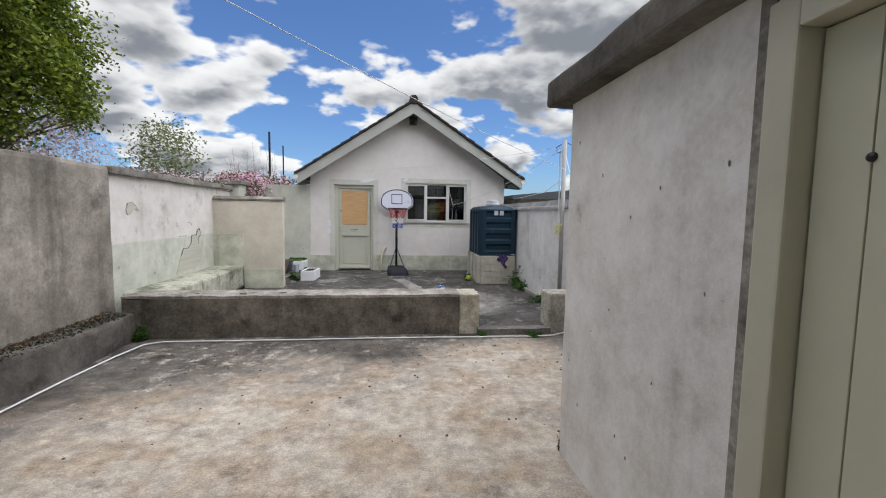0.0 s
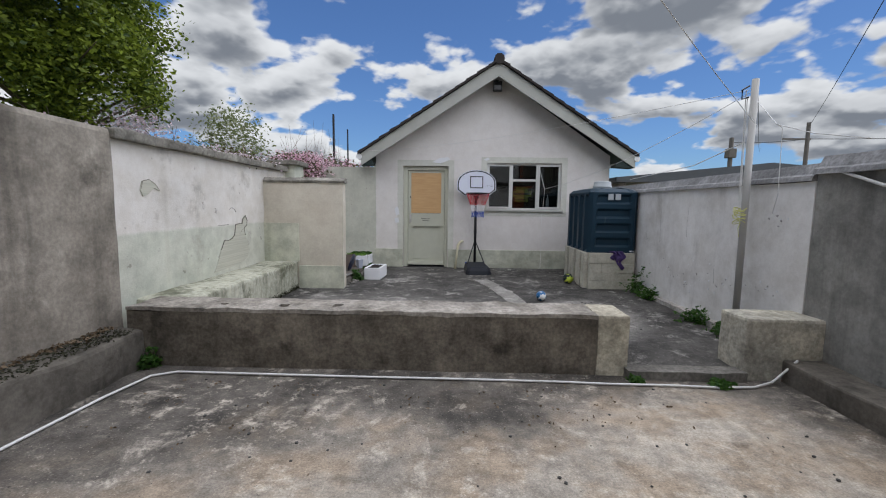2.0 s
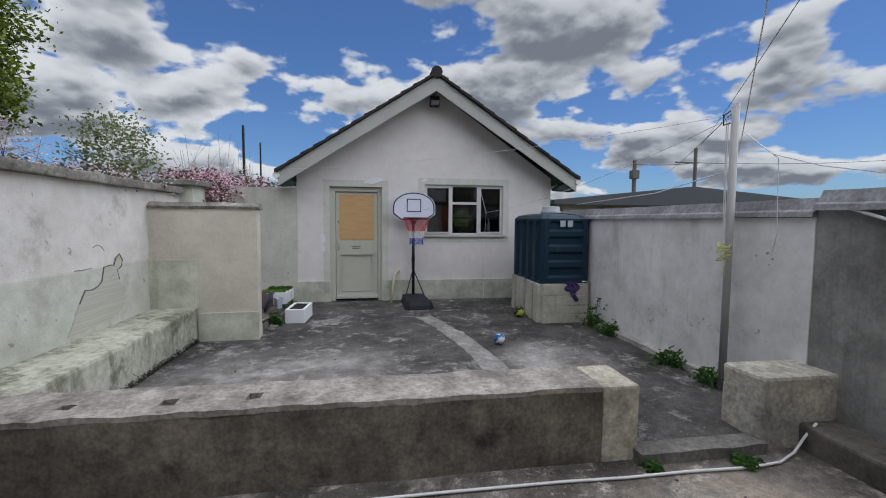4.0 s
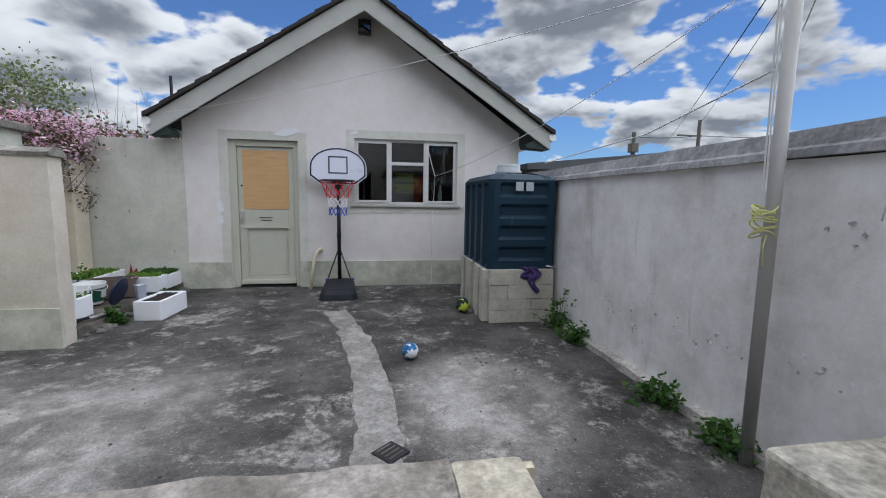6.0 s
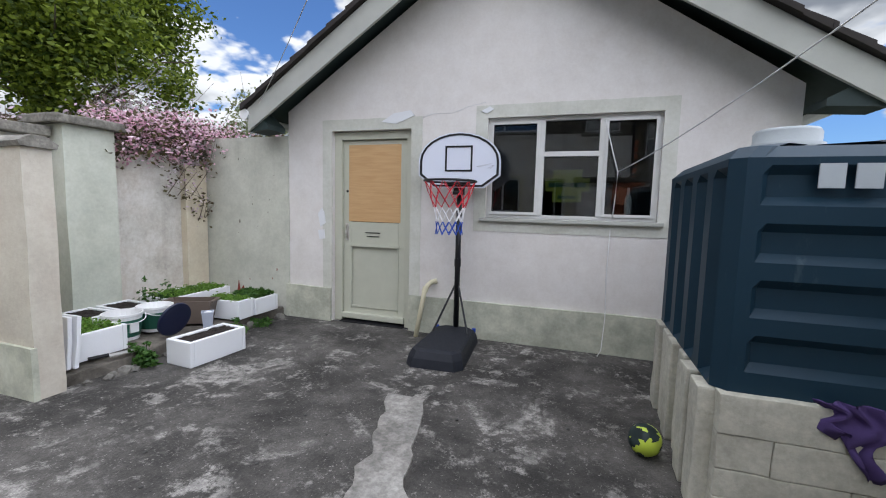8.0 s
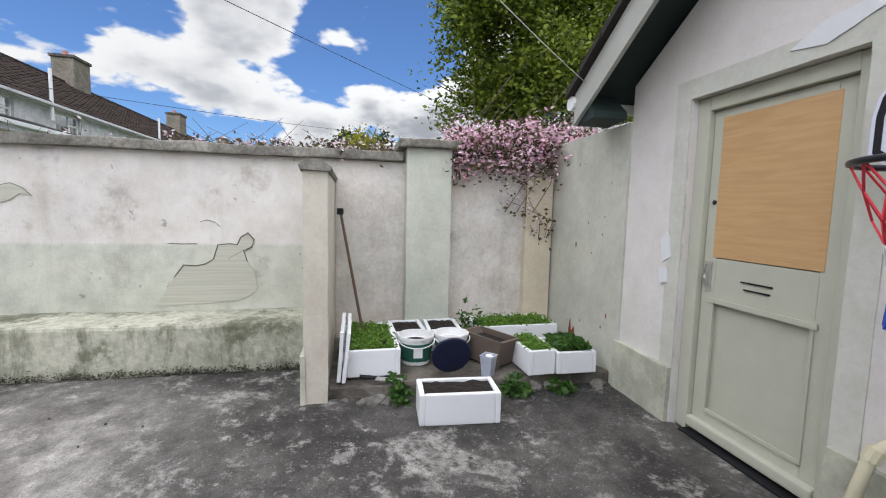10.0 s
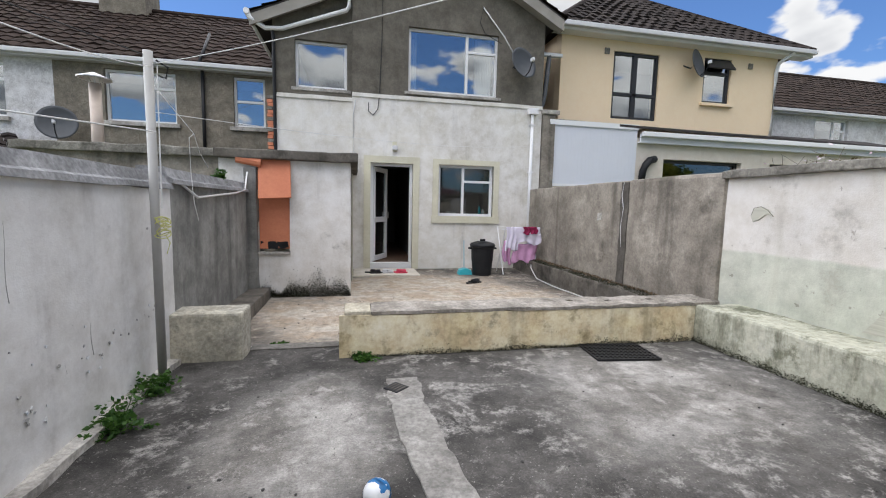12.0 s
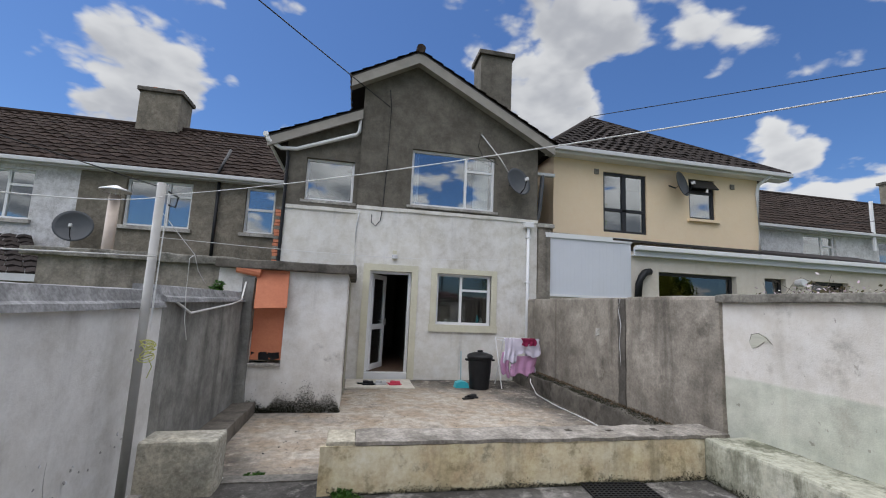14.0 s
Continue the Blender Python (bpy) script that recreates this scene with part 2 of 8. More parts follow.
COPING = plaster("mossy_coping", (0.26, 0.245, 0.21), (0.15, 0.14, 0.12), (0.07, 0.065, 0.05), 2.5, 0.8)
SHED_WHITE = plaster("shed_white_paint", (0.70, 0.668, 0.632), (0.645, 0.615, 0.582), (0.42, 0.40, 0.36), 0.6, 0.15, 0.1, 0.1, 0.8, 0.22, grain=0.2, mottle=0.16)
SHED_GREEN = plaster("sage_green_paint", (0.46, 0.465, 0.375), (0.40, 0.41, 0.33), (0.22, 0.22, 0.17), 1.1, 0.25, 0.2, 0.2, 0.7, 0.2, grain=0.25)
MINT = plaster("pale_mint_paint", (0.55, 0.56, 0.47), (0.48, 0.50, 0.42), (0.34, 0.34, 0.27), 1.4, 0.3, 0.3, 0.15, 0.8, 0.2, grain=0.2, mottle=0.16)
SURROUND = plaster("pale_sage_band_paint", (0.57, 0.57, 0.505), (0.52, 0.52, 0.455), (0.34, 0.33, 0.28), 1.4, 0.25, 0.2, 0.2, 0.75, 0.2, grain=0.2, mottle=0.15)
GREEN_FADED = plaster("faded_green_paint", (0.47, 0.485, 0.385), (0.52, 0.52, 0.42), (0.26, 0.26, 0.18), 1.3, 0.4, 0.4, 0.2, 0.8, 0.2, grain=0.25)
GREEN_WALL = plaster("flaking_green_paint", (0.53, 0.53, 0.455), (0.47, 0.475, 0.405), (0.20, 0.17, 0.13), 0.9, 0.15, 0.2, 0.3, 0.75, 0.25, grain=0.2, mottle=0.16)
RIGHT_WHITE = plaster("right_wall_white", (0.72, 0.705, 0.68), (0.63, 0.615, 0.59), (0.37, 0.355, 0.335), 0.8, 0.46, 0.5, 0.25, 0.85, 0.25, grain=0.2)
RIGHT_GREY = plaster("right_wall_grey", (0.27, 0.265, 0.245), (0.19, 0.187, 0.173), (0.07, 0.068, 0.062), 0.8, 0.5, 0.9, 0.4, grain=0.4)
OUT_RENDER = plaster("outhouse_render", (0.74, 0.715, 0.67), (0.62, 0.60, 0.56), (0.24, 0.23, 0.21), 0.9, 0.36, 0.3, 0.5, grain=0.35)
HOUSE_LIGHT = plaster("house_light_render", (0.74, 0.715, 0.65), (0.64, 0.615, 0.56), (0.30, 0.29, 0.27), 0.5, 0.3, 0.35, 0.0, grain=0.3)
HOUSE_DARK = plaster("house_dark_render", (0.148, 0.134, 0.109), (0.118, 0.107, 0.087), (0.065, 0.059, 0.047), 0.5, 0.4, 0.35, 0.3, 0.95, 0.4, grain=0.4)
TRIM_CREAM = plaster("cream_trim_paint", (0.66, 0.63, 0.48), (0.60, 0.57, 0.44), (0.38, 0.35, 0.26), 2.0, 0.2, 0.2, 0.1, 0.7, 0.15, grain=0.2, mottle=0.1)
CREAM_HOUSE = plaster("cream_house_paint", (0.84, 0.67, 0.455), (0.80, 0.64, 0.435), (0.5, 0.4, 0.26), 0.4, 0.1, 0.1, 0.0, 0.8, 0.12, grain=0.15, mottle=0.05)
WHITE_DASH = plaster("white_pebbledash", (0.62, 0.61, 0.60), (0.54, 0.53, 0.52), (0.35, 0.34, 0.32), 1.4, 0.3, 0.2, 0.3, 0.9, 0.9)
TERRACE_GREY = plaster("terrace_grey_render", (0.21, 0.185, 0.145), (0.18, 0.16, 0.125), (0.11, 0.10, 0.08), 0.5, 0.3, 0.3, 0.1)
TAN_RENDER = plaster("pale_extension_render", (0.66, 0.60, 0.51), (0.60, 0.55, 0.47), (0.40, 0.36, 0.30), 0.8, 0.2, 0.2, 0.1, grain=0.2, mottle=0.12)
CONCRETE_BLOCK = plaster("block_concrete", (0.46, 0.445, 0.37), (0.39, 0.375, 0.31), (0.20, 0.19, 0.14), 2.2, 0.4, 0.3, 0.2, grain=0.4, mottle=0.25)
WHITE_PVC = plain("white_pvc", (0.78, 0.78, 0.77), 0.35, 0, 0.06)
SHEET_WHITE = plain("white_cladding", (0.66, 0.68, 0.72), 0.5, 0, 0.08, 2)
WINDOW_GREY = plain("weathered_window_paint", (0.60, 0.60, 0.57), 0.55, 0, 0.25, 8)
GUTTER_GREY = plain("grey_white_gutter", (0.60, 0.60, 0.60), 0.45, 0, 0.15)
BLACK_PVC = plain("black_plastic", (0.012, 0.0125, 0.014), 0.5, 0, 0.3, 8.0, 0.06, 0.25)
BASE_NAVY = plain("hoop_base_plastic", (0.011, 0.013, 0.019), 0.6, 0, 0.3, 12, 0.15, 0.25)
BLACK_METAL = plain("black_painted_steel", (0.012, 0.012, 0.014), 0.35, 0.2, 0.2)
DARK_FRAME = plain("dark_window_frame", (0.025, 0.025, 0.028), 0.4)
GALV = plain("galvanised_pole", (0.36, 0.355, 0.335), 0.5, 0.12, 0.3, 5)
STEEL = plain("flue_steel", (0.62, 0.60, 0.57), 0.3, 0.8, 0.3, 4)
BARGE = plain("bargeboard_paint", (0.40, 0.405, 0.365), 0.7, 0, 0.28, 3, 0.12)
HOUSE_BARGE = plain("weathered_house_bargeboard", (0.29, 0.27, 0.235), 0.85, 0, 0.45, 3, 0.2)
LITTER = leafy("dry_leaf_litter", (0.09, 0.06, 0.035), (0.22, 0.16, 0.10))
STEP_GREY = plaster("step_concrete", (0.19, 0.18, 0.16), (0.13, 0.122, 0.108), (0.06, 0.056, 0.048), 2.5, 0.6)
PEBBLE = plain("dark_grit", (0.05, 0.048, 0.045), 0.9, 0, 0.4, 20)
SOFFIT = plain("dark_green_soffit", (0.018, 0.032, 0.030), 0.7, 0, 0.3, 4)
TILE_DARK = plain("dark_concrete_tile", (0.040, 0.035, 0.032), 0.9, 0, 0.5, 3, 0.3, 0.12)
DOOR_PAINT = plain("door_sage_paint", (0.47, 0.475, 0.385), 0.55, 0, 0.16, 6, 0.1)
DOOR_CREAM = plain("outhouse_door_cream", (0.50, 0.49, 0.37), 0.55, 0, 0.14, 4, 0.1)
FRAME_CREAM = plain("outhouse_frame_cream", (0.46, 0.44, 0.34), 0.6, 0, 0.2, 5, 0.1)
POLYSTYRENE = plain("white_polystyrene", (0.80, 0.81, 0.82), 0.75, 0, 0.05, 30, 0.25)
SOIL = plain("dark_soil", (0.018, 0.013, 0.010), 0.95, 0, 0.4, 25, 0.9)
TROUGH_BROWN = plain("brown_trough_plastic", (0.13, 0.10, 0.08), 0.5)
BUCKET_GREEN = plain("green_label", (0.02, 0.10, 0.065), 0.4)
LID_NAVY = plain("navy_lid", (0.012, 0.016, 0.045), 0.4)
TURQUOISE = plain("turquoise_plastic", (0.05, 0.45, 0.52), 0.4)
RED_NET = plain("red_cord", (0.55, 0.03, 0.045), 0.7)
WHITE_NET = plain("white_cord", (0.75, 0.75, 0.76), 0.7)
BLUE_NET = plain("blue_cord", (0.02, 0.07, 0.40), 0.7)
BOARD_WHITE = plain("backboard_white", (0.66, 0.69, 0.78), 0.35, 0, 0.05, 5)
BALL_WHITE = plain("ball_white", (0.75, 0.77, 0.78), 0.4)
BALL_BLUE = plain("ball_blue", (0.02, 0.15, 0.36), 0.4)
BALL_YELLOW = plain("ball_yellow", (0.48, 0.60, 0.06), 0.45)
PURPLE_CLOTH = plain("purple_cloth", (0.06, 0.035, 0.13), 0.9, 0, 0.4, 14)
PINK_CLOTH = plain("pink_cloth", (0.66, 0.34, 0.54), 0.9, 0, 0.35, 9)
LILAC_CLOTH = plain("lilac_white_cloth", (0.72, 0.66, 0.79), 0.9, 0, 0.25, 6)
MAROON_CLOTH = plain("maroon_cloth", (0.24, 0.012, 0.06), 0.9, 0, 0.25, 9)
RED_PAINT = plain("red_plastic", (0.60, 0.05, 0.10), 0.5)
ORANGE = plaster("orange_board", (0.62, 0.235, 0.13), (0.56, 0.20, 0.11), (0.35, 0.13, 0.08), 2.0, 0.25, 0.2, 0.0, 0.75, 0.15, grain=0.15, mottle=0.15)
ROPE_YELLOW = plain("yellow_green_rope", (0.55, 0.55, 0.20), 0.8)
LINE_WHITE = plain("white_line", (0.66, 0.66, 0.64), 0.7)
CABLE_BLACK = plain("black_cable", (0.015, 0.015, 0.016), 0.6)
DISH_GREY = plain("dish_grey", (0.07, 0.075, 0.08), 0.5, 0.1, 0.2)
MOSS_BLACK = leafy("black_moss", (0.022, 0.024, 0.016), (0.085, 0.085, 0.055), 0.95)
BARK = plain("bark", (0.11, 0.085, 0.06), 0.95, 0, 0.5, 9, 0.8)
TWIG = plain("grey_twigs", (0.14, 0.11, 0.085), 0.95, 0, 0.4, 9, 0.4)
WOOD_POLE = plain("weathered_pole_wood", (0.13, 0.115, 0.10), 0.9, 0, 0.35, 6, 0.4)
HANDLE_BROWN = plain("brown_handle_wood", (0.10, 0.065, 0.04), 0.8, 0, 0.3, 9)
PIPE_CREAM = plain("cream_pipe", (0.58, 0.54, 0.38), 0.5)
# indoor walls coloured dark so that the rooms read as unlit
INDOOR_WALL = plain("indoor_wall_dimmed", (0.13, 0.12, 0.11), 0.85, 0, 0.08, 2)
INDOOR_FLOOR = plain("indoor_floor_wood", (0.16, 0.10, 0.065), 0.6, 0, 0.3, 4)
CURTAIN = plain("white_curtain", (0.68, 0.69, 0.72), 0.95, 0, 0.12, 5)
GRASS_GROUND = plain("rough_grass_ground", (0.075, 0.09, 0.04), 0.95, 0, 0.6, 0.6, 0.5)
CHIPPED_WHITE = plain("bare_filler", (0.70, 0.71, 0.72), 0.8, 0, 0.1, 20)
RED_FLAKE = plain("red_brick_flake", (0.22, 0.045, 0.03), 0.9, 0, 0.3, 30)
LEAF_TREE = leafy("tree_leaf", (0.028, 0.055, 0.007), (0.24, 0.30, 0.033))
LEAF_BUD = leafy("bud_leaf", (0.13, 0.17, 0.06), (0.26, 0.27, 0.15))
LEAF_WEED = leafy("weed_leaf", (0.03, 0.085, 0.018), (0.08, 0.17, 0.03))
LEAF_CRESS = leafy("seedling_leaf", (0.09, 0.20, 0.025), (0.20, 0.34, 0.06))
LEAF_DARK = leafy("climber_leaf", (0.075, 0.05, 0.03), (0.13, 0.12, 0.05))
LEAF_GOLD = leafy("gold_leaf", (0.20, 0.22, 0.02), (0.38, 0.36, 0.05))
LEAF_PINE = leafy("pine_needle", (0.018, 0.035, 0.018), (0.045, 0.075, 0.03))
PETAL = leafy("pink_petal", (0.62, 0.30, 0.42), (0.90, 0.72, 0.78))
PETAL_PALE = leafy("pale_petal", (0.50, 0.36, 0.42), (0.80, 0.72, 0.74))


def two_tone_wall():
    """White paint above, pale green below a wavering line, blown plaster and grime."""
    n = Nodes("white_over_green_paint")
    z = n.math("ADD", n.axis(2), n.math("MULTIPLY", n.math("SUBTRACT", n.noise(5, 5), 0.5), 0.05))
    up = n.mix(n.band(n.noise(0.8, 6, 0.6), 0.38, 0.64), (0.66, 0.625, 0.57), (0.58, 0.55, 0.50))
    low = n.mix(n.band(n.noise(1.2, 6, 0.6), 0.36, 0.62), (0.47, 0.485, 0.405), (0.53, 0.53, 0.45))
    c = n.mix(n.band(z, 1.03, 1.07), low, up)
    g = n.band(n.noise(2.1, 10, 0.72, shift=(4, 1, 2)), 0.56, 0.70)
    c = n.mix(n.math("MULTIPLY", g, 0.55), c, (0.31, 0.285, 0.24))
    st = n.band(n.noise(2.6, 5, 0.6, stretch=(1, 1, 0.1)), 0.56, 0.72)
    c = n.mix(n.math("MULTIPLY", st, 0.35), c, (0.33, 0.31, 0.24))
    sp = n.band(n.noise(8, 4, 0.6, shift=(1, 5, 7)), 0.66, 0.70)
    c = n.mix(n.math("MULTIPLY", sp, 0.6), c, (0.20, 0.18, 0.15))
    c = n.mix(0.3, c, n.mix(n.band(n.noise(4.0, 9, 0.7, shift=(7, 3, 8)), 0.28, 0.72), (0.22, 0.22, 0.22), (0.78, 0.78, 0.78)), "OVERLAY")
    c = n.mix(0.12, c, n.mix(n.noise(45, 4), (0.25, 0.25, 0.25), (0.78, 0.78, 0.78)), "OVERLAY")
    h = n.math("ADD", n.math("MULTIPLY", n.noise(5, 7, 0.6), 0.9), n.math("MULTIPLY", n.noise(80, 3), 0.25))
    return n.done(c, 0.88, h, 0.4, 0.025, spec=0.25)


def bench_stain():
    """Green-cream painted render, blotched with algae, with faint runs down the face."""
    n = Nodes("algae_stained_render")
    c = n.mix(n.band(n.noise(1.6, 7, 0.62), 0.38, 0.62), (0.45, 0.445, 0.355), (0.34, 0.34, 0.265))
    st = n.band(n.noise(5.0, 9, 0.74, stretch=(1, 1, 0.20)), 0.49, 0.66)
    c = n.mix(n.math("MULTIPLY", st, 0.72), c, (0.12, 0.122, 0.082))
    moss = n.band(n.noise(2.3, 10, 0.74, shift=(5, 1, 9)), 0.52, 0.62)
    c = n.mix(n.math("MULTIPLY", moss, 0.75), c, (0.10, 0.105, 0.065))
    g = n.band(n.noise(3.4, 9, 0.7, shift=(2, 7, 2)), 0.54, 0.66)
    c = n.mix(n.math("MULTIPLY", g, 0.6), c, (0.54, 0.53, 0.45))
    c = n.mix(0.4, c, n.mix(n.band(n.noise(14, 7, 0.7), 0.3, 0.7), (0.25, 0.25, 0.25), (0.78, 0.78, 0.78)), "OVERLAY")
    c = n.mix(0.3, c, n.mix(n.noise(40, 4), (0.25, 0.25, 0.25), (0.78, 0.78, 0.78)), "OVERLAY")
    return n.done(c, 0.9, n.math("ADD", n.noise(6, 7, 0.6), n.math("MULTIPLY", n.noise(80, 3), 0.3)), 0.4, 0.02, spec=0.25)


def plywood():
    n = Nodes("varnished_plywood")
    g = n.noise(3.0, 6, 0.6, stretch=(1.2, 1, 14), dist=0.4)
    c = n.mix(n.band(g, 0.3, 0.7), (0.58, 0.37, 0.18), (0.51, 0.31, 0.14))
    return n.done(c, 0.5, g, 0.05, 0.005)


def pane(name, tint=(0.9, 0.95, 0.95), mirror=0.16):
    n = Nodes(name)
    a, b, m = (n.t.nodes.new(k) for k in ("ShaderNodeBsdfTransparent", "ShaderNodeBsdfGlossy", "ShaderNodeMixShader"))
    a.inputs[0].default_value = (*tint, 1)
    b.inputs["Roughness"].default_value = 0.01
    m.inputs[0].default_value = mirror
    n.link(a.outputs[0], m.inputs[1])
    n.link(b.outputs[0], m.inputs[2])
    n.link(m.outputs[0], n.out.inputs[0])
    return n.mat


def roof_tile(name, a, b, moss):
    n = Nodes(name)
    c = n.mix(n.island(), a, b)
    m = n.band(n.noise(2.2, 8, 0.7), 0.56, 0.66)
    c = n.mix(n.math("MULTIPLY", m, 0.7), c, moss)
    c = n.mix(0.3, c, n.mix(n.noise(18, 4), (0.2, 0.2, 0.2), (0.8, 0.8, 0.8)), "OVERLAY")
    return n.done(c, 0.92, n.noise(30, 4), 0.3, 0.02, spec=0.1)


def tank_plastic():
    n = Nodes("dark_green_tank_plastic")
    c = n.mix(n.noise(2.5, 6), (0.006, 0.021, 0.036), (0.011, 0.036, 0.058))
    w = n.band(n.noise(14, 6, 0.7, stretch=(1, 1, 0.2)), 0.62, 0.75)
    c = n.mix(n.math("MULTIPLY", w, 0.25), c, (0.10, 0.14, 0.15))
    return n.done(c, 0.5, n.noise(5, 3), 0.08, 0.02, spec=0.22)


LEFT_WALL = two_tone_wall()
BENCH = bench_stain()
PLY = plywood()
KITCHEN_GLASS = pane("kitchen_glass", (0.6, 0.64, 0.64), 0.09)
GLASS = pane("window_glass", (0.85, 0.9, 0.9), 0.36)
DARK_GLASS = pane("dark_window_glass", (0.35, 0.38, 0.40), 0.14)
# this tint dims what shows through, in place of shade inside the shed
SHED_GLASS = pane("dimming_shed_glass", (0.50, 0.54, 0.55), 0.08)
ROOF_BROWN = roof_tile("brown_roof_tile", (0.032, 0.024, 0.020), (0.052, 0.038, 0.031), (0.028, 0.027, 0.019))
ROOF_MOSS = roof_tile("mossy_roof_tile", (0.030, 0.021, 0.017), (0.050, 0.035, 0.028), (0.075, 0.062, 0.048))
ROOF_DARK = roof_tile("dark_roof_tile", (0.029, 0.024, 0.022), (0.048, 0.039, 0.035), (0.036, 0.032, 0.028))
TANK = tank_plastic()


def combed_plaster():
    """Backing coat under blown plaster, scratched with a comb in level lines."""
    n = Nodes("combed_backing_plaster")
    lines = n.noise(5, 3, 0.5, stretch=(1, 0.25, 14))
    c = n.mix(n.band(lines, 0.38, 0.62), (0.43, 0.425, 0.35), (0.49, 0.48, 0.40))
    return n.done(c, 0.92, lines, 0.25, 0.012, spec=0.2)


COMBED = combed_plaster()

# ---- building helpers ----
ZB = 0.06          # level of the back yard above the front yard


def link_mesh(name, bm, material, smooth=False):
    me = bpy.data.meshes.new(name)
    if isinstance(bm, tuple):
        me.from_pydata(bm[0], [], bm[1])
    else:
        bmesh.ops.recalc_face_normals(bm, faces=bm.faces)
        bm.to_mesh(me)
        bm.free()
    me.materials.append(material)
    if smooth:
        for p in me.polygons:
            p.use_smooth = True
    return new(name, me)


def part(name, bm, material, parent, label="", smooth=False, kind=""):
    """Links a bmesh as one mesh under a thing or a part; the mesh is given in the thing's own space."""
    ob = link_mesh(name, bm, material, smooth)
    ob.parent = parent
    return tagged(ob, label, kind=kind)


def thing(name, place, label, category, group="", turn=0.0):
    ob = new(name)
    ob.empty_display_size = 0.05
    ob.matrix_world = pose(*place, 0, 0, turn)
    return tagged(ob, label, category, group)


def structure(name, bm, material, label, category="wall", smooth=False):
    return tagged(link_mesh(name, bm, material, smooth), label, category, kind="structure")


def box(bm, x0, x1, y0, y1, z0, z1, bevel=0.0):
    made = bmesh.ops.create_cube(bm, size=1.0)["verts"]
    for v in made:
        v.co = Vector((x0 + (v.co.x + 0.5) * (x1 - x0), y0 + (v.co.y + 0.5) * (y1 - y0), z0 + (v.co.z + 0.5) * (z1 - z0)))
    if bevel:
        es = {e for v in made for e in v.link_edges}
        bmesh.ops.bevel(bm, geom=list(es), offset=bevel, segments=2, affect="EDGES", profile=0.6)
    return bm


def boxes(*items, bevel=0.0):
    bm = bmesh.new()
    for it in items:
        box(bm, *it, bevel=bevel)
    return bm


def worn(bm, step=0.12, amp=0.012, freq=3.0, bevel=0.0):
    """Cuts a mesh into a grid and shifts it by noise of its place, so that butting pieces keep together."""
    if bevel:
        bmesh.ops.bevel(bm, geom=bm.edges[:], offset=bevel, segments=2, affect="EDGES", profile=0.6)
    cos = [v.co.copy() for v in bm.verts]
    for k in range(3):
        lo, hi = min(c[k] for c in cos), max(c[k] for c in cos)
        cuts = int((hi - lo) / step)
        for j in range(1, cuts + 1):
            at = Vector((0, 0, 0))
            at[k] = lo + (hi - lo) * j / (cuts + 1)
            no = Vector((0, 0, 0))
            no[k] = 1
            bmesh.ops.bisect_plane(bm, geom=bm.verts[:] + bm.edges[:] + bm.faces[:], plane_co=at, plane_no=no)
    for v in bm.verts:
        v.co += noise.noise_vector(v.co * freq) * amp + noise.noise_vector(v.co * freq * 4.3) * amp * 0.35
    return bm


def wall_y(bm, x0, x1, z0, z1, y0, y1, holes=()):
    """A wall along x with rectangular openings (x0, x1, z0, z1) cut through it."""
    xs = sorted({x0, x1, *[h[0] for h in holes], *[h[1] for h in holes]})
    zs = sorted({z0, z1, *[h[2] for h in holes], *[h[3] for h in holes]})
    vid = {}

    def v(x, y, z):
        k = (round(x, 4), round(y, 4), round(z, 4))
        if k not in vid:
            vid[k] = bm.verts.new((x, y, z))
        return vid[k]

    def solid(i, j):
        if not (0 <= i < len(xs) - 1 and 0 <= j < len(zs) - 1):
            return False
        cx, cz = (xs[i] + xs[i + 1]) / 2, (zs[j] + zs[j + 1]) / 2
        return not any(h[0] < cx < h[1] and h[2] < cz < h[3] for h in holes)
    for i in range(len(xs) - 1):
        for j in range(len(zs) - 1):
            if not solid(i, j):
                continue
            a, b, c, d = xs[i], xs[i + 1], zs[j], zs[j + 1]
            for y in (y0, y1):
                bm.faces.new((v(a, y, c), v(b, y, c), v(b, y, d), v(a, y, d)))
            for (di, dj, p, q) in ((-1, 0, (a, c), (a, d)), (1, 0, (b, c), (b, d)), (0, -1, (a, c), (b, c)), (0, 1, (a, d), (b, d))):
                if not solid(i + di, j + dj):
                    bm.faces.new((v(p[0], y0, p[1]), v(q[0], y0, q[1]), v(q[0], y1, q[1]), v(p[0], y1, p[1])))
    return bm


def prism(bm, outline, y0, y1):
    """An outline of (x, z) drawn out along y."""
    a = [bm.verts.new((x, y0, z)) for x, z in outline]
    b = [bm.verts.new((x, y1, z)) for x, z in outline]
    bm.faces.new(a)
    bm.faces.new(b[::-1])
    for k in range(len(a)):
        bm.faces.new((a[k], b[k], b[k - 1], a[k - 1]))
    return bm


def tube(bm, pts, r, n=8, r1=None):
    """A round tube along points, tapering from r to r1."""
    pts = [Vector(p) for p in pts]
    r1 = r if r1 is None else r1
    rings = []
    for i, p in enumerate(pts):
        d = (pts[min(i + 1, len(pts) - 1)] - pts[max(i - 1, 0)]).normalized()
        q = d.to_track_quat("Z", "Y")
        rr = r + (r1 - r) * i / (len(pts) - 1)
        rings.append([bm.verts.new(p + q @ Vector((rr * math.cos(2 * math.pi * k / n), rr * math.sin(2 * math.pi * k / n), 0))) for k in range(n)])
    for a, b in zip(rings, rings[1:]):
        for k in range(n):
            bm.faces.new((a[k - 1], a[k], b[k], b[k - 1]))
    bm.faces.new(rings[0][::-1])
    bm.faces.new(rings[-1])
    return bm


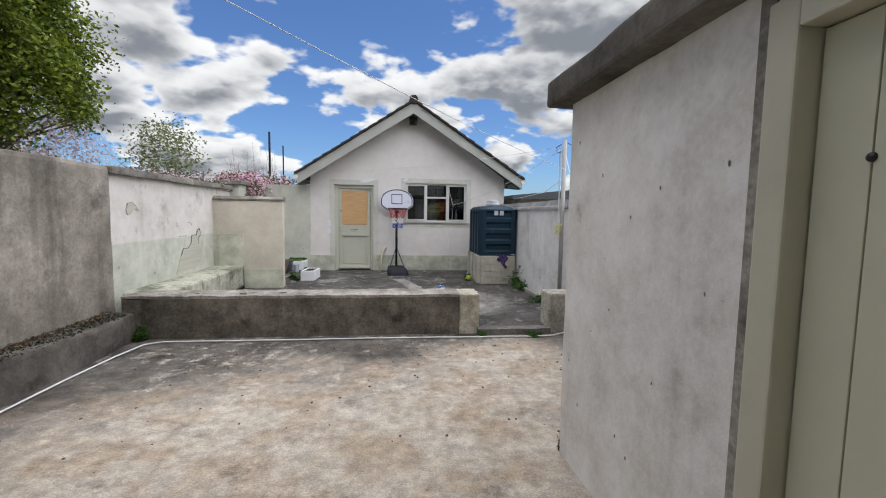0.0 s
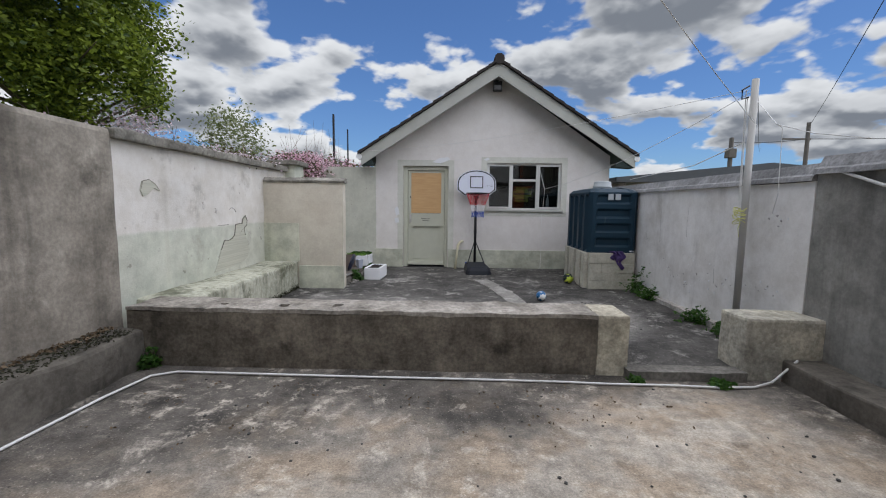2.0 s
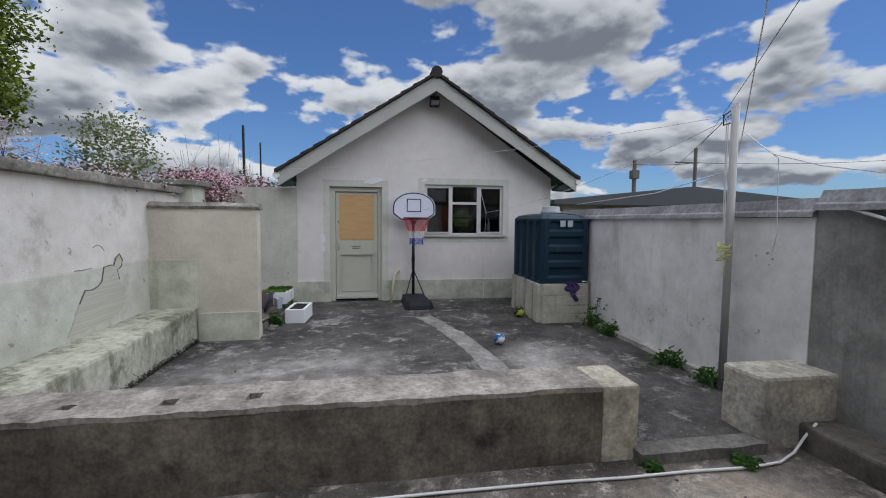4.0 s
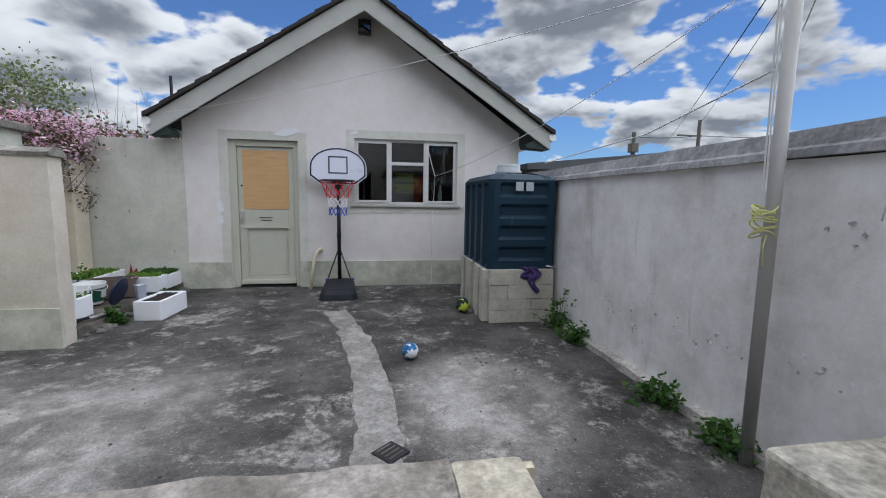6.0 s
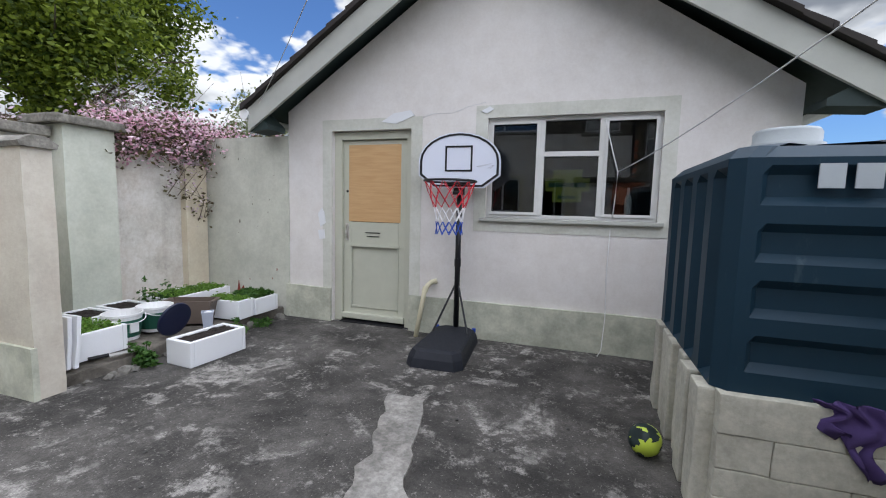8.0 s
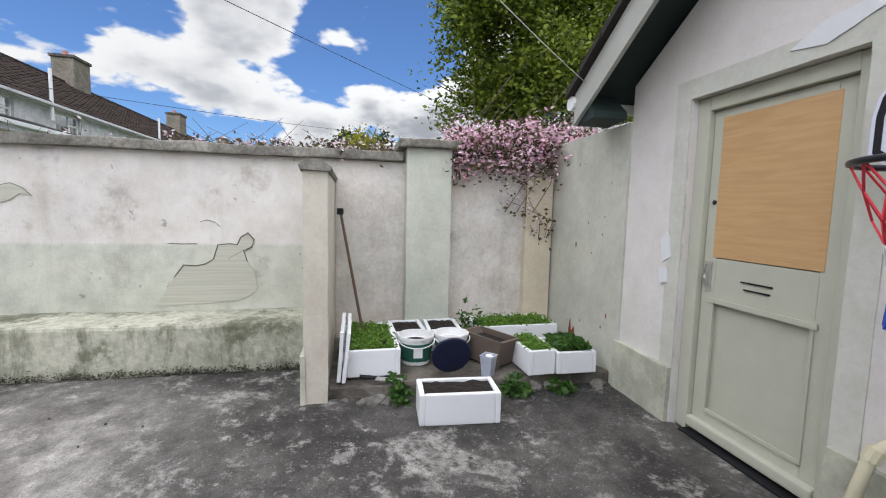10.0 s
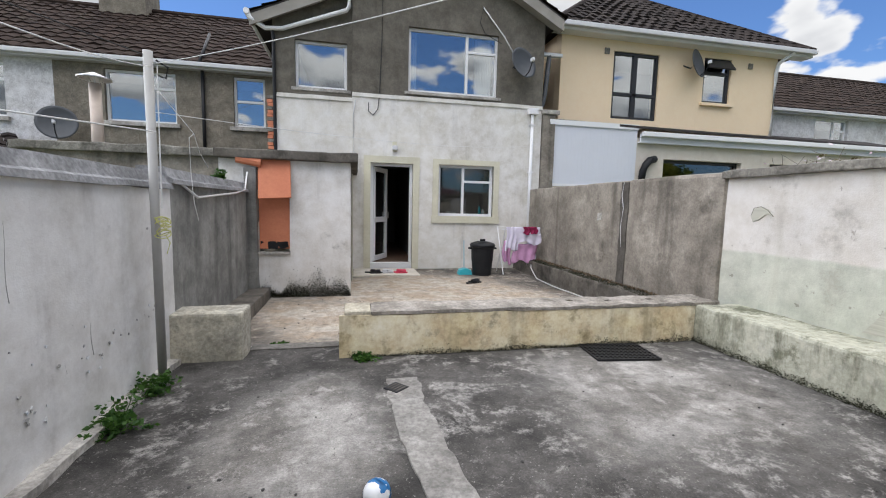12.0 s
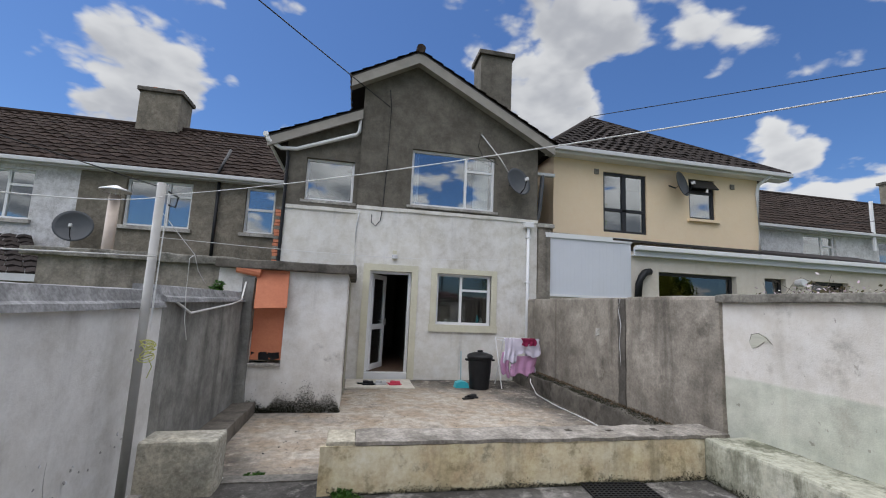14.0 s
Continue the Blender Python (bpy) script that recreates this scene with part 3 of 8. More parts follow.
def lathe(bm, profile, n=24, at=(0, 0, 0)):
    """Turns (radius, z) pairs round the z axis."""
    rings = [[bm.verts.new((at[0] + r * math.cos(2 * math.pi * k / n), at[1] + r * math.sin(2 * math.pi * k / n), at[2] + z)) for k in range(n)] for r, z in profile]
    for a, b in zip(rings, rings[1:]):
        for k in range(n):
            bm.faces.new((a[k - 1], a[k], b[k], b[k - 1]))
    bm.faces.new(rings[0][::-1])
    bm.faces.new(rings[-1])
    return bm


def sag(a, b, drop, n=12):
    a, b = Vector(a), Vector(b)
    return [a.lerp(b, k / n) - Vector((0, 0, drop * 4 * (k / n) * (1 - k / n))) for k in range(n + 1)]


def leaves(centres, size, per, spread, seed, squash=1.0, droop=0.3):
    """Small folded leaves scattered round centres: (verts, faces)."""
    rng = np.random.default_rng(seed)
    c = np.repeat(np.asarray(centres, dtype=float), per, axis=0)
    n = len(c)
    off = rng.normal(0, 1, (n, 3)) * spread
    off[:, 2] *= squash
    p = c + off
    a = rng.normal(0, 1, (n, 3))
    a[:, 2] = a[:, 2] * 0.5 - droop
    a /= np.linalg.norm(a, axis=1)[:, None]
    u = rng.normal(0, 1, (n, 3))
    b = np.cross(a, u)
    b /= np.linalg.norm(b, axis=1)[:, None] + 1e-9
    s = (size * rng.uniform(0.6, 1.35, n))[:, None]
    verts = np.stack([p - a * s, p + b * s * 0.55, p + a * s, p - b * s * 0.55], axis=1).reshape(-1, 3)
    faces = [(4 * k, 4 * k + 1, 4 * k + 2, 4 * k + 3) for k in range(n)]
    return verts.tolist(), faces


def blob_points(n, centre, radii, seed, gap=0.0, shell=0.45, freq=0.6):
    """Points in an uneven crown with gaps, denser to the outside."""
    rng = np.random.default_rng(seed)
    out = []
    while len(out) < n:
        d = rng.normal(0, 1, 3)
        d /= np.linalg.norm(d)
        r = shell + (1 - shell) * rng.random() ** 0.6
        bump = 0.78 + 0.38 * noise.noise(Vector(d * 2.1) + Vector((seed, 0, 0)))
        p = np.asarray(centre) + d * r * bump * np.asarray(radii)
        if noise.noise(Vector(p * freq) + Vector((0, seed, 0))) < gap:
            continue
        out.append(p)
    return out


def roof_slope(eave_a, eave_b, ridge_a, ridge_b, course=0.30, width=0.30, thick=0.022, seed=1):
    """Lapped roof tiles over a four-cornered slope: (verts, faces) of single tiles."""
    ea, eb, ra, rb = (Vector(p) for p in (eave_a, eave_b, ridge_a, ridge_b))
    up = ((ra + rb) / 2 - (ea + eb) / 2)
    rows = max(2, int(up.length / course))
    nrm = (eb - ea).cross(up).normalized()
    if nrm.z < 0:
        nrm = -nrm
    verts, faces = [], []
    rng = random.Random(seed)
    for r in range(rows):
        f0, f1 = r / rows, min(1.0, (r + 1.12) / rows)
        a0, b0, a1, b1 = ea.lerp(ra, f0), eb.lerp(rb, f0), ea.lerp(ra, f1), eb.lerp(rb, f1)
        cols = max(1, int((b0 - a0).length / width))
        for c in range(cols):
            g0, g1 = (c + 0.02) / cols, (c + 0.98) / cols
            lift = thick * rng.uniform(0.85, 1.3)
            quad = [a0.lerp(b0, g0), a0.lerp(b0, g1), a1.lerp(b1, g1), a1.lerp(b1, g0)]
            k = len(verts)
            mid0 = (quad[0] + quad[1]) / 2 + nrm * (lift * 2.3)
            mid1 = (quad[2] + quad[3]) / 2 + nrm * (lift * 1.1)
            verts += [quad[0] + nrm * lift * 1.1, mid0, quad[1] + nrm * lift * 1.1, quad[2] + nrm * 0.004, mid1, quad[3] + nrm * 0.004, quad[0] - nrm * 0.01, quad[1] - nrm * 0.01]
            faces += [(k, k + 1, k + 4, k + 5), (k + 1, k + 2, k + 3, k + 4), (k, k + 6, k + 7, k + 2, k + 1)]
    return [tuple(v) for v in verts], faces


def slab(bm, a, b, c, d, down):
    """A four-cornered sheet with a thickness downwards."""
    top = [bm.verts.new(p) for p in (a, b, c, d)]
    low = [bm.verts.new((p[0], p[1], p[2] - down)) for p in (a, b, c, d)]
    bm.faces.new(top)
    bm.faces.new(low[::-1])
    for k in range(4):
        bm.faces.new((top[k], low[k], low[k - 1], top[k - 1]))
    return bm


def window_y(name, x0, x1, z0, z1, y, label, frame_mat, glass, bars_x=(), bars_z=(), t=0.05, deep=0.06, face=1, sill=None, split=()):
    """A window in a wall along x: frame, bars, panes. face: +1 looks to +y. split: (x0, x1, z) short crossbars."""
    ob = tagged(thing(name, ((x0 + x1) / 2, y, z0), label, "window"), kind="structure")
    cx = (x0 + x1) / 2
    h, w = z1 - z0, (x1 - x0) / 2
    d0, d1 = -deep / 2, deep / 2
    part("window_frame", boxes((-w, w, d0, d1, 0, t), (-w, w, d0, d1, h - t, h), (-w, -w + t, d0, d1, t, h - t), (w - t, w, d0, d1, t, h - t), bevel=0.006), frame_mat, ob)
    xs = [-w + t, *[b - cx for b in bars_x], w - t]
    for b in bars_x:
        part("mullion", boxes((b - cx - t * 0.5, b - cx + t * 0.5, d0, d1, t, h - t), bevel=0.005), frame_mat, ob)
    for a, b, z in split:
        part("transom", boxes((a - cx, b - cx, d0, d1, z - z0 - t * 0.45, z - z0 + t * 0.45), bevel=0.005), frame_mat, ob)
    for a, b in zip(xs, xs[1:]):
        p = part("pane", boxes((a - 0.005, b + 0.005, -0.004, 0.004, t - 0.005, h - t + 0.005)), glass, ob)
        p.visible_shadow = False
    if sill:
        part("window_sill", boxes((-w - 0.08, w + 0.08, (0.02 if face > 0 else -sill), (sill if face > 0 else -0.02), -0.07, -0.005), bevel=0.008), frame_mat if sill < 0.1 else PALE_CONCRETE, ob)
    return ob


def dish(place, aim, r=0.32, label="dark grey satellite dish on a wall bracket"):
    ob = thing("satellite_dish", place, label, "satellite dish")
    q = Vector(aim).to_track_quat("Z", "Y").to_matrix().to_4x4()
    ob.matrix_world = Matrix.Translation(place) @ q
    bm = bmesh.new()
    lathe(bm, [(0.01, 0), (r * 0.5, 0.02), (r * 0.85, 0.06), (r, 0.09), (r, 0.098), (r * 0.85, 0.068), (r * 0.5, 0.028), (0.01, 0.008)], 24)
    part("reflector", bm, DISH_GREY, ob, smooth=True)
    bm = bmesh.new()
    tube(bm, [(0, -r * 0.9, 0.07), (0, -r * 0.75, 0.22), (0, -r * 0.25, 0.36)], 0.012)
    part("feed_arm", bm, BLACK_PVC, ob)
    part("receiver_head", boxes((-0.03, 0.03, -r * 0.25 - 0.03, -r * 0.25 + 0.05, 0.31, 0.40), bevel=0.01), GUTTER_GREY, ob)
    bm = bmesh.new()
    tube(bm, [(0, 0, 0.0), (0, -0.05, -0.12), (0, 0.1, -0.28)], 0.02)
    part("bracket", bm, BLACK_METAL, ob)
    return ob


def wire(name, pts, r, material, label, category="wire"):
    bm = bmesh.new()
    tube(bm, pts, r, 6)
    return tagged(link_mesh(name, bm, material, True), label, category)


# ---- ground and yard ----
structure("ground", boxes((-350, 350, -350, 350, -0.4, -0.06)), GRASS_GROUND, "rough ground round the houses and yards", "ground")
structure("floor_front_yard", worn(boxes((-3.2, 2.62, -0.4, 5.04, -0.3, 0.0)), 0.5, 0.006, 0.8), FLOOR_FRONT, "worn stained concrete floor of the front yard", "floor")
structure("floor_back_yard", worn(boxes((-3.2, 2.62, 5.04, 10.34, -0.3, ZB)), 0.5, 0.006, 0.8), FLOOR_BACK, "dark worn concrete floor of the back yard", "floor")
structure("step", worn(boxes((1.06, 1.97, 4.91, 5.06, -0.1, ZB + 0.012)), 0.1, 0.008, 6), STEP_GREY, "low chipped concrete step between the two yards", "step")

# slab before the house door
structure("door_slab", boxes((-0.35, 1.02, -0.32, 0.62, -0.02, 0.026), bevel=0.004), plaster("pale_slab_concrete", (0.62, 0.57, 0.49), (0.54, 0.50, 0.43), (0.33, 0.30, 0.25), 1.5, 0.3, 0, 0.2, grain=0.4, mottle=0.2), "smooth pale concrete slab before the back door", "slab")

# mended strip along a filled trench
bm = bmesh.new()
prev = None
rs = random.Random(4)
for k in range(49):
    y = 5.92 + 2.95 * k / 48
    cx = 0.62 - 0.010 * (y - 5.9) - 0.062 * max(0, y - 6.2) ** 2 * 0.95
    w = 0.125 + 0.02 * noise.noise(Vector((0, y * 2, 0)))
    j1, j2 = noise.noise(Vector((1, y * 7, 0))) * 0.05, noise.noise(Vector((5, y * 7, 0))) * 0.05
    cur = (bm.verts.new((cx - w + j1, y, ZB + 0.009)), bm.verts.new((cx + w + j2, y, ZB + 0.009)), bm.verts.new((cx - w + j1 - 0.008, y, ZB - 0.02)), bm.verts.new((cx + w + j2 + 0.008, y, ZB - 0.02)))
    if prev:
        bm.faces.new((prev[0], prev[1], cur[1], cur[0]))
        bm.faces.new((prev[2], prev[0], cur[0], cur[2]))
        bm.faces.new((prev[1], prev[3], cur[3], cur[1]))
    prev = cur
structure("concrete_strip", bm, plaster("strip_concrete", (0.24, 0.23, 0.21), (0.17, 0.16, 0.145), (0.09, 0.085, 0.075), 2.2, 0.5), "paler concrete strip over a filled trench", "floor")

# ---- left boundary ----
structure("wall_left_front", worn(boxes((-3.36, -3.10, 3.45, 5.17, -0.1, 1.93), bevel=0.05), 0.16, 0.012, 2.5), GREY_RENDER, "grey streaked cement render wall beside the front yard")
structure("wall_left_house", worn(boxes((-3.36, -3.13, -0.4, 3.45, -0.1, 1.92), bevel=0.03), 0.2, 0.012, 2.5), GREY_RENDER, "brownish grey render wall next to the house")
structure("wall_left_back", worn(boxes((-3.38, -3.15, 5.17, 10.4, -0.1, 1.85)), 0.2, 0.010, 2.2), LEFT_WALL, "white wall with green lower band and blown plaster")
structure("coping_left", worn(boxes((-3.46, -3.07, 5.15, 8.76, 1.85, 1.935), bevel=0.012), 0.12, 0.012, 5), COPING, "mossy concrete coping on the white wall", "coping")
structure("coping_left_far", worn(boxes((-3.46, -3.07, 9.20, 10.36, 1.85, 1.915), bevel=0.012), 0.12, 0.012, 5), COPING, "mossy concrete coping by the shed", "coping")
structure("pilaster_left", worn(boxes((-3.3, -2.98, 8.78, 9.20, 0.0, 1.97)), 0.2, 0.006, 2), MINT, "square green-tinged pillar in the boundary wall", "pillar")
structure("pilaster_cap", worn(boxes((-3.42, -2.91, 8.70, 9.27, 1.97, 2.045), bevel=0.015), 0.12, 0.006, 5), COPING, "weathered concrete cap on the pillar", "coping")
structure("corner_band", boxes((-3.2, -3.06, 10.0, 10.28, 0.0, 1.75)), plaster("pale_cream_paint", (0.62, 0.545, 0.41), (0.56, 0.50, 0.38), (0.34, 0.29, 0.21), 1.4, 0.25, 0.3, 0.2, grain=0.2, mottle=0.15), "cream painted corner strip of the wall")
structure("bench_left", worn(boxes((-3.2, -2.65, 5.37, 7.97, -0.1, 0.46), bevel=0.03), 0.12, 0.014, 3), BENCH, "algae-stained rendered masonry bench along the wall", "bench")
structure("ledge_left", worn(boxes((-3.2, -2.80, -0.4, 5.0, -0.1, 0.31), bevel=0.03), 0.12, 0.025, 3), DARK_RENDER, "dark rough concrete ledge at the foot of the wall", "ledge")
structure("pier", worn(boxes((-3.2, -1.965, 7.97, 8.13, 0.0, 1.64)), 0.16, 0.007, 2.5), plaster("pier_paint", (0.58, 0.53, 0.44), (0.53, 0.49, 0.405), (0.38, 0.35, 0.28), 0.9, 0.25, 0.3, 0.2, grain=0.2, mottle=0.18), "cream painted stub wall beside the bench")
bm = bmesh.new()
prism(bm, [(7.955, 1.64), (8.145, 1.64), (8.155, 1.67), (8.085, 1.715), (8.015, 1.715), (7.945, 1.67)], -3.15, -1.935)
for v in bm.verts:
    v.co = Vector((v.co.y, v.co.x, v.co.z))
bmesh.ops.recalc_face_normals(bm, faces=bm.faces[:])
structure("pier_cap", worn(bm, 0.1, 0.008, 5), COPING, "chipped concrete cap of the stub wall", "coping")
structure("pier_foot", worn(boxes((-2.63, -1.955, 7.950, 7.985, 0.0, 0.40)), 0.16, 0.004, 4), GREEN_FADED, "faded green painted foot of the stub wall")
structure("pier_band", worn(boxes((-3.15, -2.63, 7.952, 7.985, 0.46, 1.04)), 0.16, 0.004, 4), GREEN_FADED, "faded green painted band of the stub wall")
structure("wall_left_planters", worn(boxes((-3.16, -3.143, 8.14, 10.0, 0.1, 1.845)), 0.2, 0.004, 2), plaster("pinkish_white_paint", (0.64, 0.585, 0.52), (0.55, 0.525, 0.47), (0.30, 0.26, 0.21), 1.1, 0.45, 0.35, 0.6, grain=0.4, mottle=0.3), "pinkish white flaking paint on the wall behind the planters")
structure("planting_ledge", worn(boxes((-3.2, -2.0, 8.10, 10.32, 0.0, 0.155), bevel=0.02), 0.09, 0.03, 5), DARK_RENDER, "crumbling concrete ledge under the planters", "ledge")
structure("wall_corner_green", worn(boxes((-3.3, -1.90, 10.30, 10.42, 0.0, 2.08)), 0.25, 0.004, 2), GREEN_WALL, "flaking sage green wall beside the shed")

# blown plaster: the raised rim and bare patch on the white wall
bm = bmesh.new()
rim = [(6.60, 0.50), (6.68, 0.62), (6.76, 0.76), (6.84, 0.87), (6.94, 0.86), (7.02, 0.88), (7.08, 0.92), (7.12, 1.05), (7.22, 1.06), (7.28, 1.05), (7.31, 1.12), (7.37, 1.16), (7.42, 1.10), (7.40, 1.03), (7.33, 1.0), (7.36, 0.9), (7.42, 0.80), (7.44, 0.66), (7.40, 0.60)]
tube(bm, [(-3.137 + 0.004 * noise.noise(Vector((0, y * 9, z * 9))), y, z) for y, z in rim[2:-3]], 0.0052, 6)
tube(bm, [(-3.140, y, z) for y, z in ((6.98, 1.25), (7.04, 1.27), (7.10, 1.25), (7.14, 1.21))], 0.0028, 6)
tube(bm, [(-3.140, y, z) for y, z in ((6.72, 1.06), (6.84, 1.055), (6.95, 1.06))], 0.0028, 6)
tube(bm, [(-3.140, y, z) for y, z in ((7.20, 0.92), (7.26, 0.96), (7.33, 1.0))], 0.0028, 6)
tube(bm, [(-3.140, y, z) for y, z in ((5.50, 1.45), (5.52, 1.52), (5.60, 1.54), (5.68, 1.50), (5.74, 1.44))], 0.003, 6)
# the rims' dark grey also paints in the shadow along the cracks
structure("plaster_cracks", bm, plain("crack_shadow_grey", (0.12, 0.11, 0.09), 0.95, 0, 0.4, 20), "raised broken rims of blown plaster, with the crack shadow in their colour", "plaster")


def patch(name, pts_yz, x, material, label, out=0.006, axis=0):
    """A thin raised or bare patch on a wall face."""
    bm = bmesh.new()
    def place(u, z, o):
        return (x + o, u, z) if axis == 0 else (u, x - o, z)
    a = [bm.verts.new(place(u, z, out)) for u, z in pts_yz]
    b = [bm.verts.new(place(u, z, -0.004)) for u, z in pts_yz]
    bm.faces.new(a)
    for k in range(len(a)):
        bm.faces.new((a[k], b[k], b[k - 1], a[k - 1]))
    return structure(name, bm, material, label, "plaster")


BARE = COMBED
patch("bare_plaster", rim + [(7.30, 0.55), (7.0, 0.52), (6.8, 0.51)], -3.15, BARE, "bare blown plaster patch on the wall", 0.012)
patch("bare_plaster_small", [(5.49, 1.44), (5.52, 1.52), (5.60, 1.54), (5.68, 1.51), (5.74, 1.44), (5.66, 1.46), (5.58, 1.40), (5.52, 1.38)], -3.15, BARE, "small bare plaster patch on the wall", 0.011)

# ---- low dividing wall ----
HOLES = (-2.24, -1.72, -1.26)
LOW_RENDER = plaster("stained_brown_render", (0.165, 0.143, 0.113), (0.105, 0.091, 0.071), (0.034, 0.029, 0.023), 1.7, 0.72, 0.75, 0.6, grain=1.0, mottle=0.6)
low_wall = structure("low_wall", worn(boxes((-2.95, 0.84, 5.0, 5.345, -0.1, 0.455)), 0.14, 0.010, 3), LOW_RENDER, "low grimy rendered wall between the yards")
segs, x = [], -2.95
for hx in HOLES:
    segs += [(x, hx - 0.042, 5.0, 5.386, 0.455, 0.487), (hx - 0.042, hx + 0.042, 5.0, 5.12, 0.455, 0.487), (hx - 0.042, hx + 0.042, 5.20, 5.386, 0.455, 0.487)]
    x = hx + 0.042
segs.append((x, 0.84, 5.0, 5.386, 0.455, 0.487))
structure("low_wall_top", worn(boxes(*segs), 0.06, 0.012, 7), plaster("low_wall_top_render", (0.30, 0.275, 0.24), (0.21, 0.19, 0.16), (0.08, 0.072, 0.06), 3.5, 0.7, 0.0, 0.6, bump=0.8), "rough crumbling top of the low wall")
structure("low_wall_end", worn(boxes((0.84, 1.09, 4.992, 5.37, -0.1, 0.487), bevel=0.02), 0.12, 0.010, 3), plaster("end_render", (0.40, 0.37, 0.29), (0.34, 0.31, 0.24), (0.16, 0.14, 0.10), 1.5, 0.4, 0.3), "cream rendered end of the low wall")
structure("low_wall_back", worn(boxes((-2.67, 1.13, 5.346, 5.38, -0.1, 0.452)), 0.14, 0.008, 3), CREAM_RENDER, "yellowed cream render on the back of the low wall")

# ---- right boundary ----
structure("wall_right_back", worn(boxes((2.55, 2.78, 5.17, 10.6, -0.1, 1.56)), 0.25, 0.008, 1.6), RIGHT_WHITE, "white painted boundary wall with streaks and chips")
structure("wall_right_front", worn(boxes((2.56, 2.78, 1.9, 5.17, -0.1, 1.62)), 0.2, 0.010, 2), RIGHT_GREY, "dark streaked grey boundary wall")
bm = bmesh.new()
for y0, y1, lift in ((5.17, 10.6, 0.0), (1.9, 5.17, 0.05)):
    prism(bm, [(2.515, 1.56 + lift), (2.53, 1.60 + lift), (2.56, 1.615 + lift), (2.60, 1.70 + lift), (2.80, 1.71 + lift), (2.80, 1.56 + lift)], y0, y1)
structure("coping_right", worn(bm, 0.25, 0.008, 3), plaster("right_coping", (0.25, 0.25, 0.25), (0.19, 0.19, 0.19), (0.09, 0.09, 0.085), 1.2, 0.6), "sloped grey concrete capping of the boundary wall", "coping")
structure("fillet_right", worn(boxes((2.46, 2.58, 5.32, 8.2, -0.1, ZB + 0.055)), 0.1, 0.018, 5), PALE_CONCRETE, "rough concrete fillet along the wall foot", "kerb")
structure("kerb_right", worn(boxes((2.26, 2.58, 2.45, 4.98, -0.1, 0.17), bevel=0.02), 0.14, 0.012, 3), DARK_RENDER, "dark concrete kerb at the foot of the wall", "kerb")
structure("pedestal", worn(boxes((1.97, 2.58, 4.96, 5.30, -0.1, 0.49), bevel=0.025), 0.12, 0.012, 3), plaster("pedestal_render", (0.46, 0.43, 0.345), (0.32, 0.305, 0.26), (0.10, 0.095, 0.08), 1.6, 0.5, 0.3, 0.6), "short chipped wall stub beside the step", "wall")

# stained joint between the two lengths of wall
structure("wall_joint", worn(boxes((-3.14, -3.092, 3.30, 3.47, -0.05, 1.90)), 0.07, 0.014, 5), plaster("joint_stain", (0.11, 0.10, 0.085), (0.075, 0.068, 0.058), (0.04, 0.036, 0.03), 2.0, 0.5, 0.5, grain=0.5), "black stained joint between two wall lengths")
patch("filler_spot", [(2.62, 1.28), (2.74, 1.30), (2.75, 1.42), (2.63, 1.41)], -3.13, PALE_CONCRETE, "pale filler spot on the grey wall", 0.012)
wire_pts = [(-3.09, 3.36, 1.9), (-3.085, 3.33, 1.7), (-3.088, 3.38, 1.5), (-3.085, 3.34, 1.2), (-3.09, 3.37, 0.9)]
bm = bmesh.new()
tube(bm, wire_pts, 0.006, 6)
structure("thin_wall_cable", bm, GUTTER_GREY, "thin grey cable down the wall joint", "cable")

# dirt and leaf litter along the ledge
rng = np.random.default_rng(12)
c = np.column_stack([-3.08 + np.abs(rng.normal(0, 0.05, 420)), rng.uniform(0.4, 4.95, 420), np.full(420, 0.325)])
ob = tagged(link_mesh("leaf_litter", leaves(c, 0.016, 3, 0.02, 3, 0.3), LITTER), "brown leaf litter gathered on the ledge", "litter", kind="stuff")
c = np.column_stack([rng.uniform(-2.5, 1.2, 110), rng.normal(4.45, 0.28, 110), np.full(110, 0.008)])
ob = tagged(link_mesh("yard_litter", leaves(c, 0.011, 2, 0.012, 4, 0.2), LITTER), "scattered leaf bits on the yard floor", "litter", kind="stuff")


def pebbles(n, x0, x1, y0, y1, z, seed, name, label):
    rp = random.Random(seed)
    bm = bmesh.new()
    for _ in range(n):
        r = rp.uniform(0.004, 0.012)
        m = Matrix.Translation((rp.uniform(x0, x1), rp.uniform(y0, y1), z + r * 0.3)) @ Matrix.Diagonal((r, r * rp.uniform(0.6, 1.4), r * 0.6, 1))
        bmesh.ops.create_icosphere(bm, subdivisions=1, radius=1.0, matrix=m)
    return tagged(link_mesh(name, bm, PEBBLE), label, "grit", kind="stuff")


rl = random.Random(31)
for k in range(34):
    r = rl.uniform(0.02, 0.055)
    bm = bmesh.new()
    bmesh.ops.create_icosphere(bm, subdivisions=2, radius=1.0)
    for v in bm.verts:
        v.co *= 1.0 + 0.45 * noise.noise(v.co * 1.4 + Vector((k, 0, 0)))
        v.co = Vector((v.co.x * r, v.co.y * r * 1.4, v.co.z * r * 0.7))
    ob = tagged(link_mesh("rubble_stone", bm, STEP_GREY), "broken lump of concrete at the ledge edge", "stone", "rubble along the ledge")
    ob.matrix_world = pose(-1.97 + rl.gauss(0.03, 0.03), rl.uniform(8.16, 10.2), ZB + r * 0.35, rl.uniform(-20, 20), rl.uniform(-20, 20), rl.uniform(0, 180))
pebbles(90, -2.4, 1.8, 2.6, 4.8, 0.0, 5, "yard_grit", "dark grit scattered on the front yard")
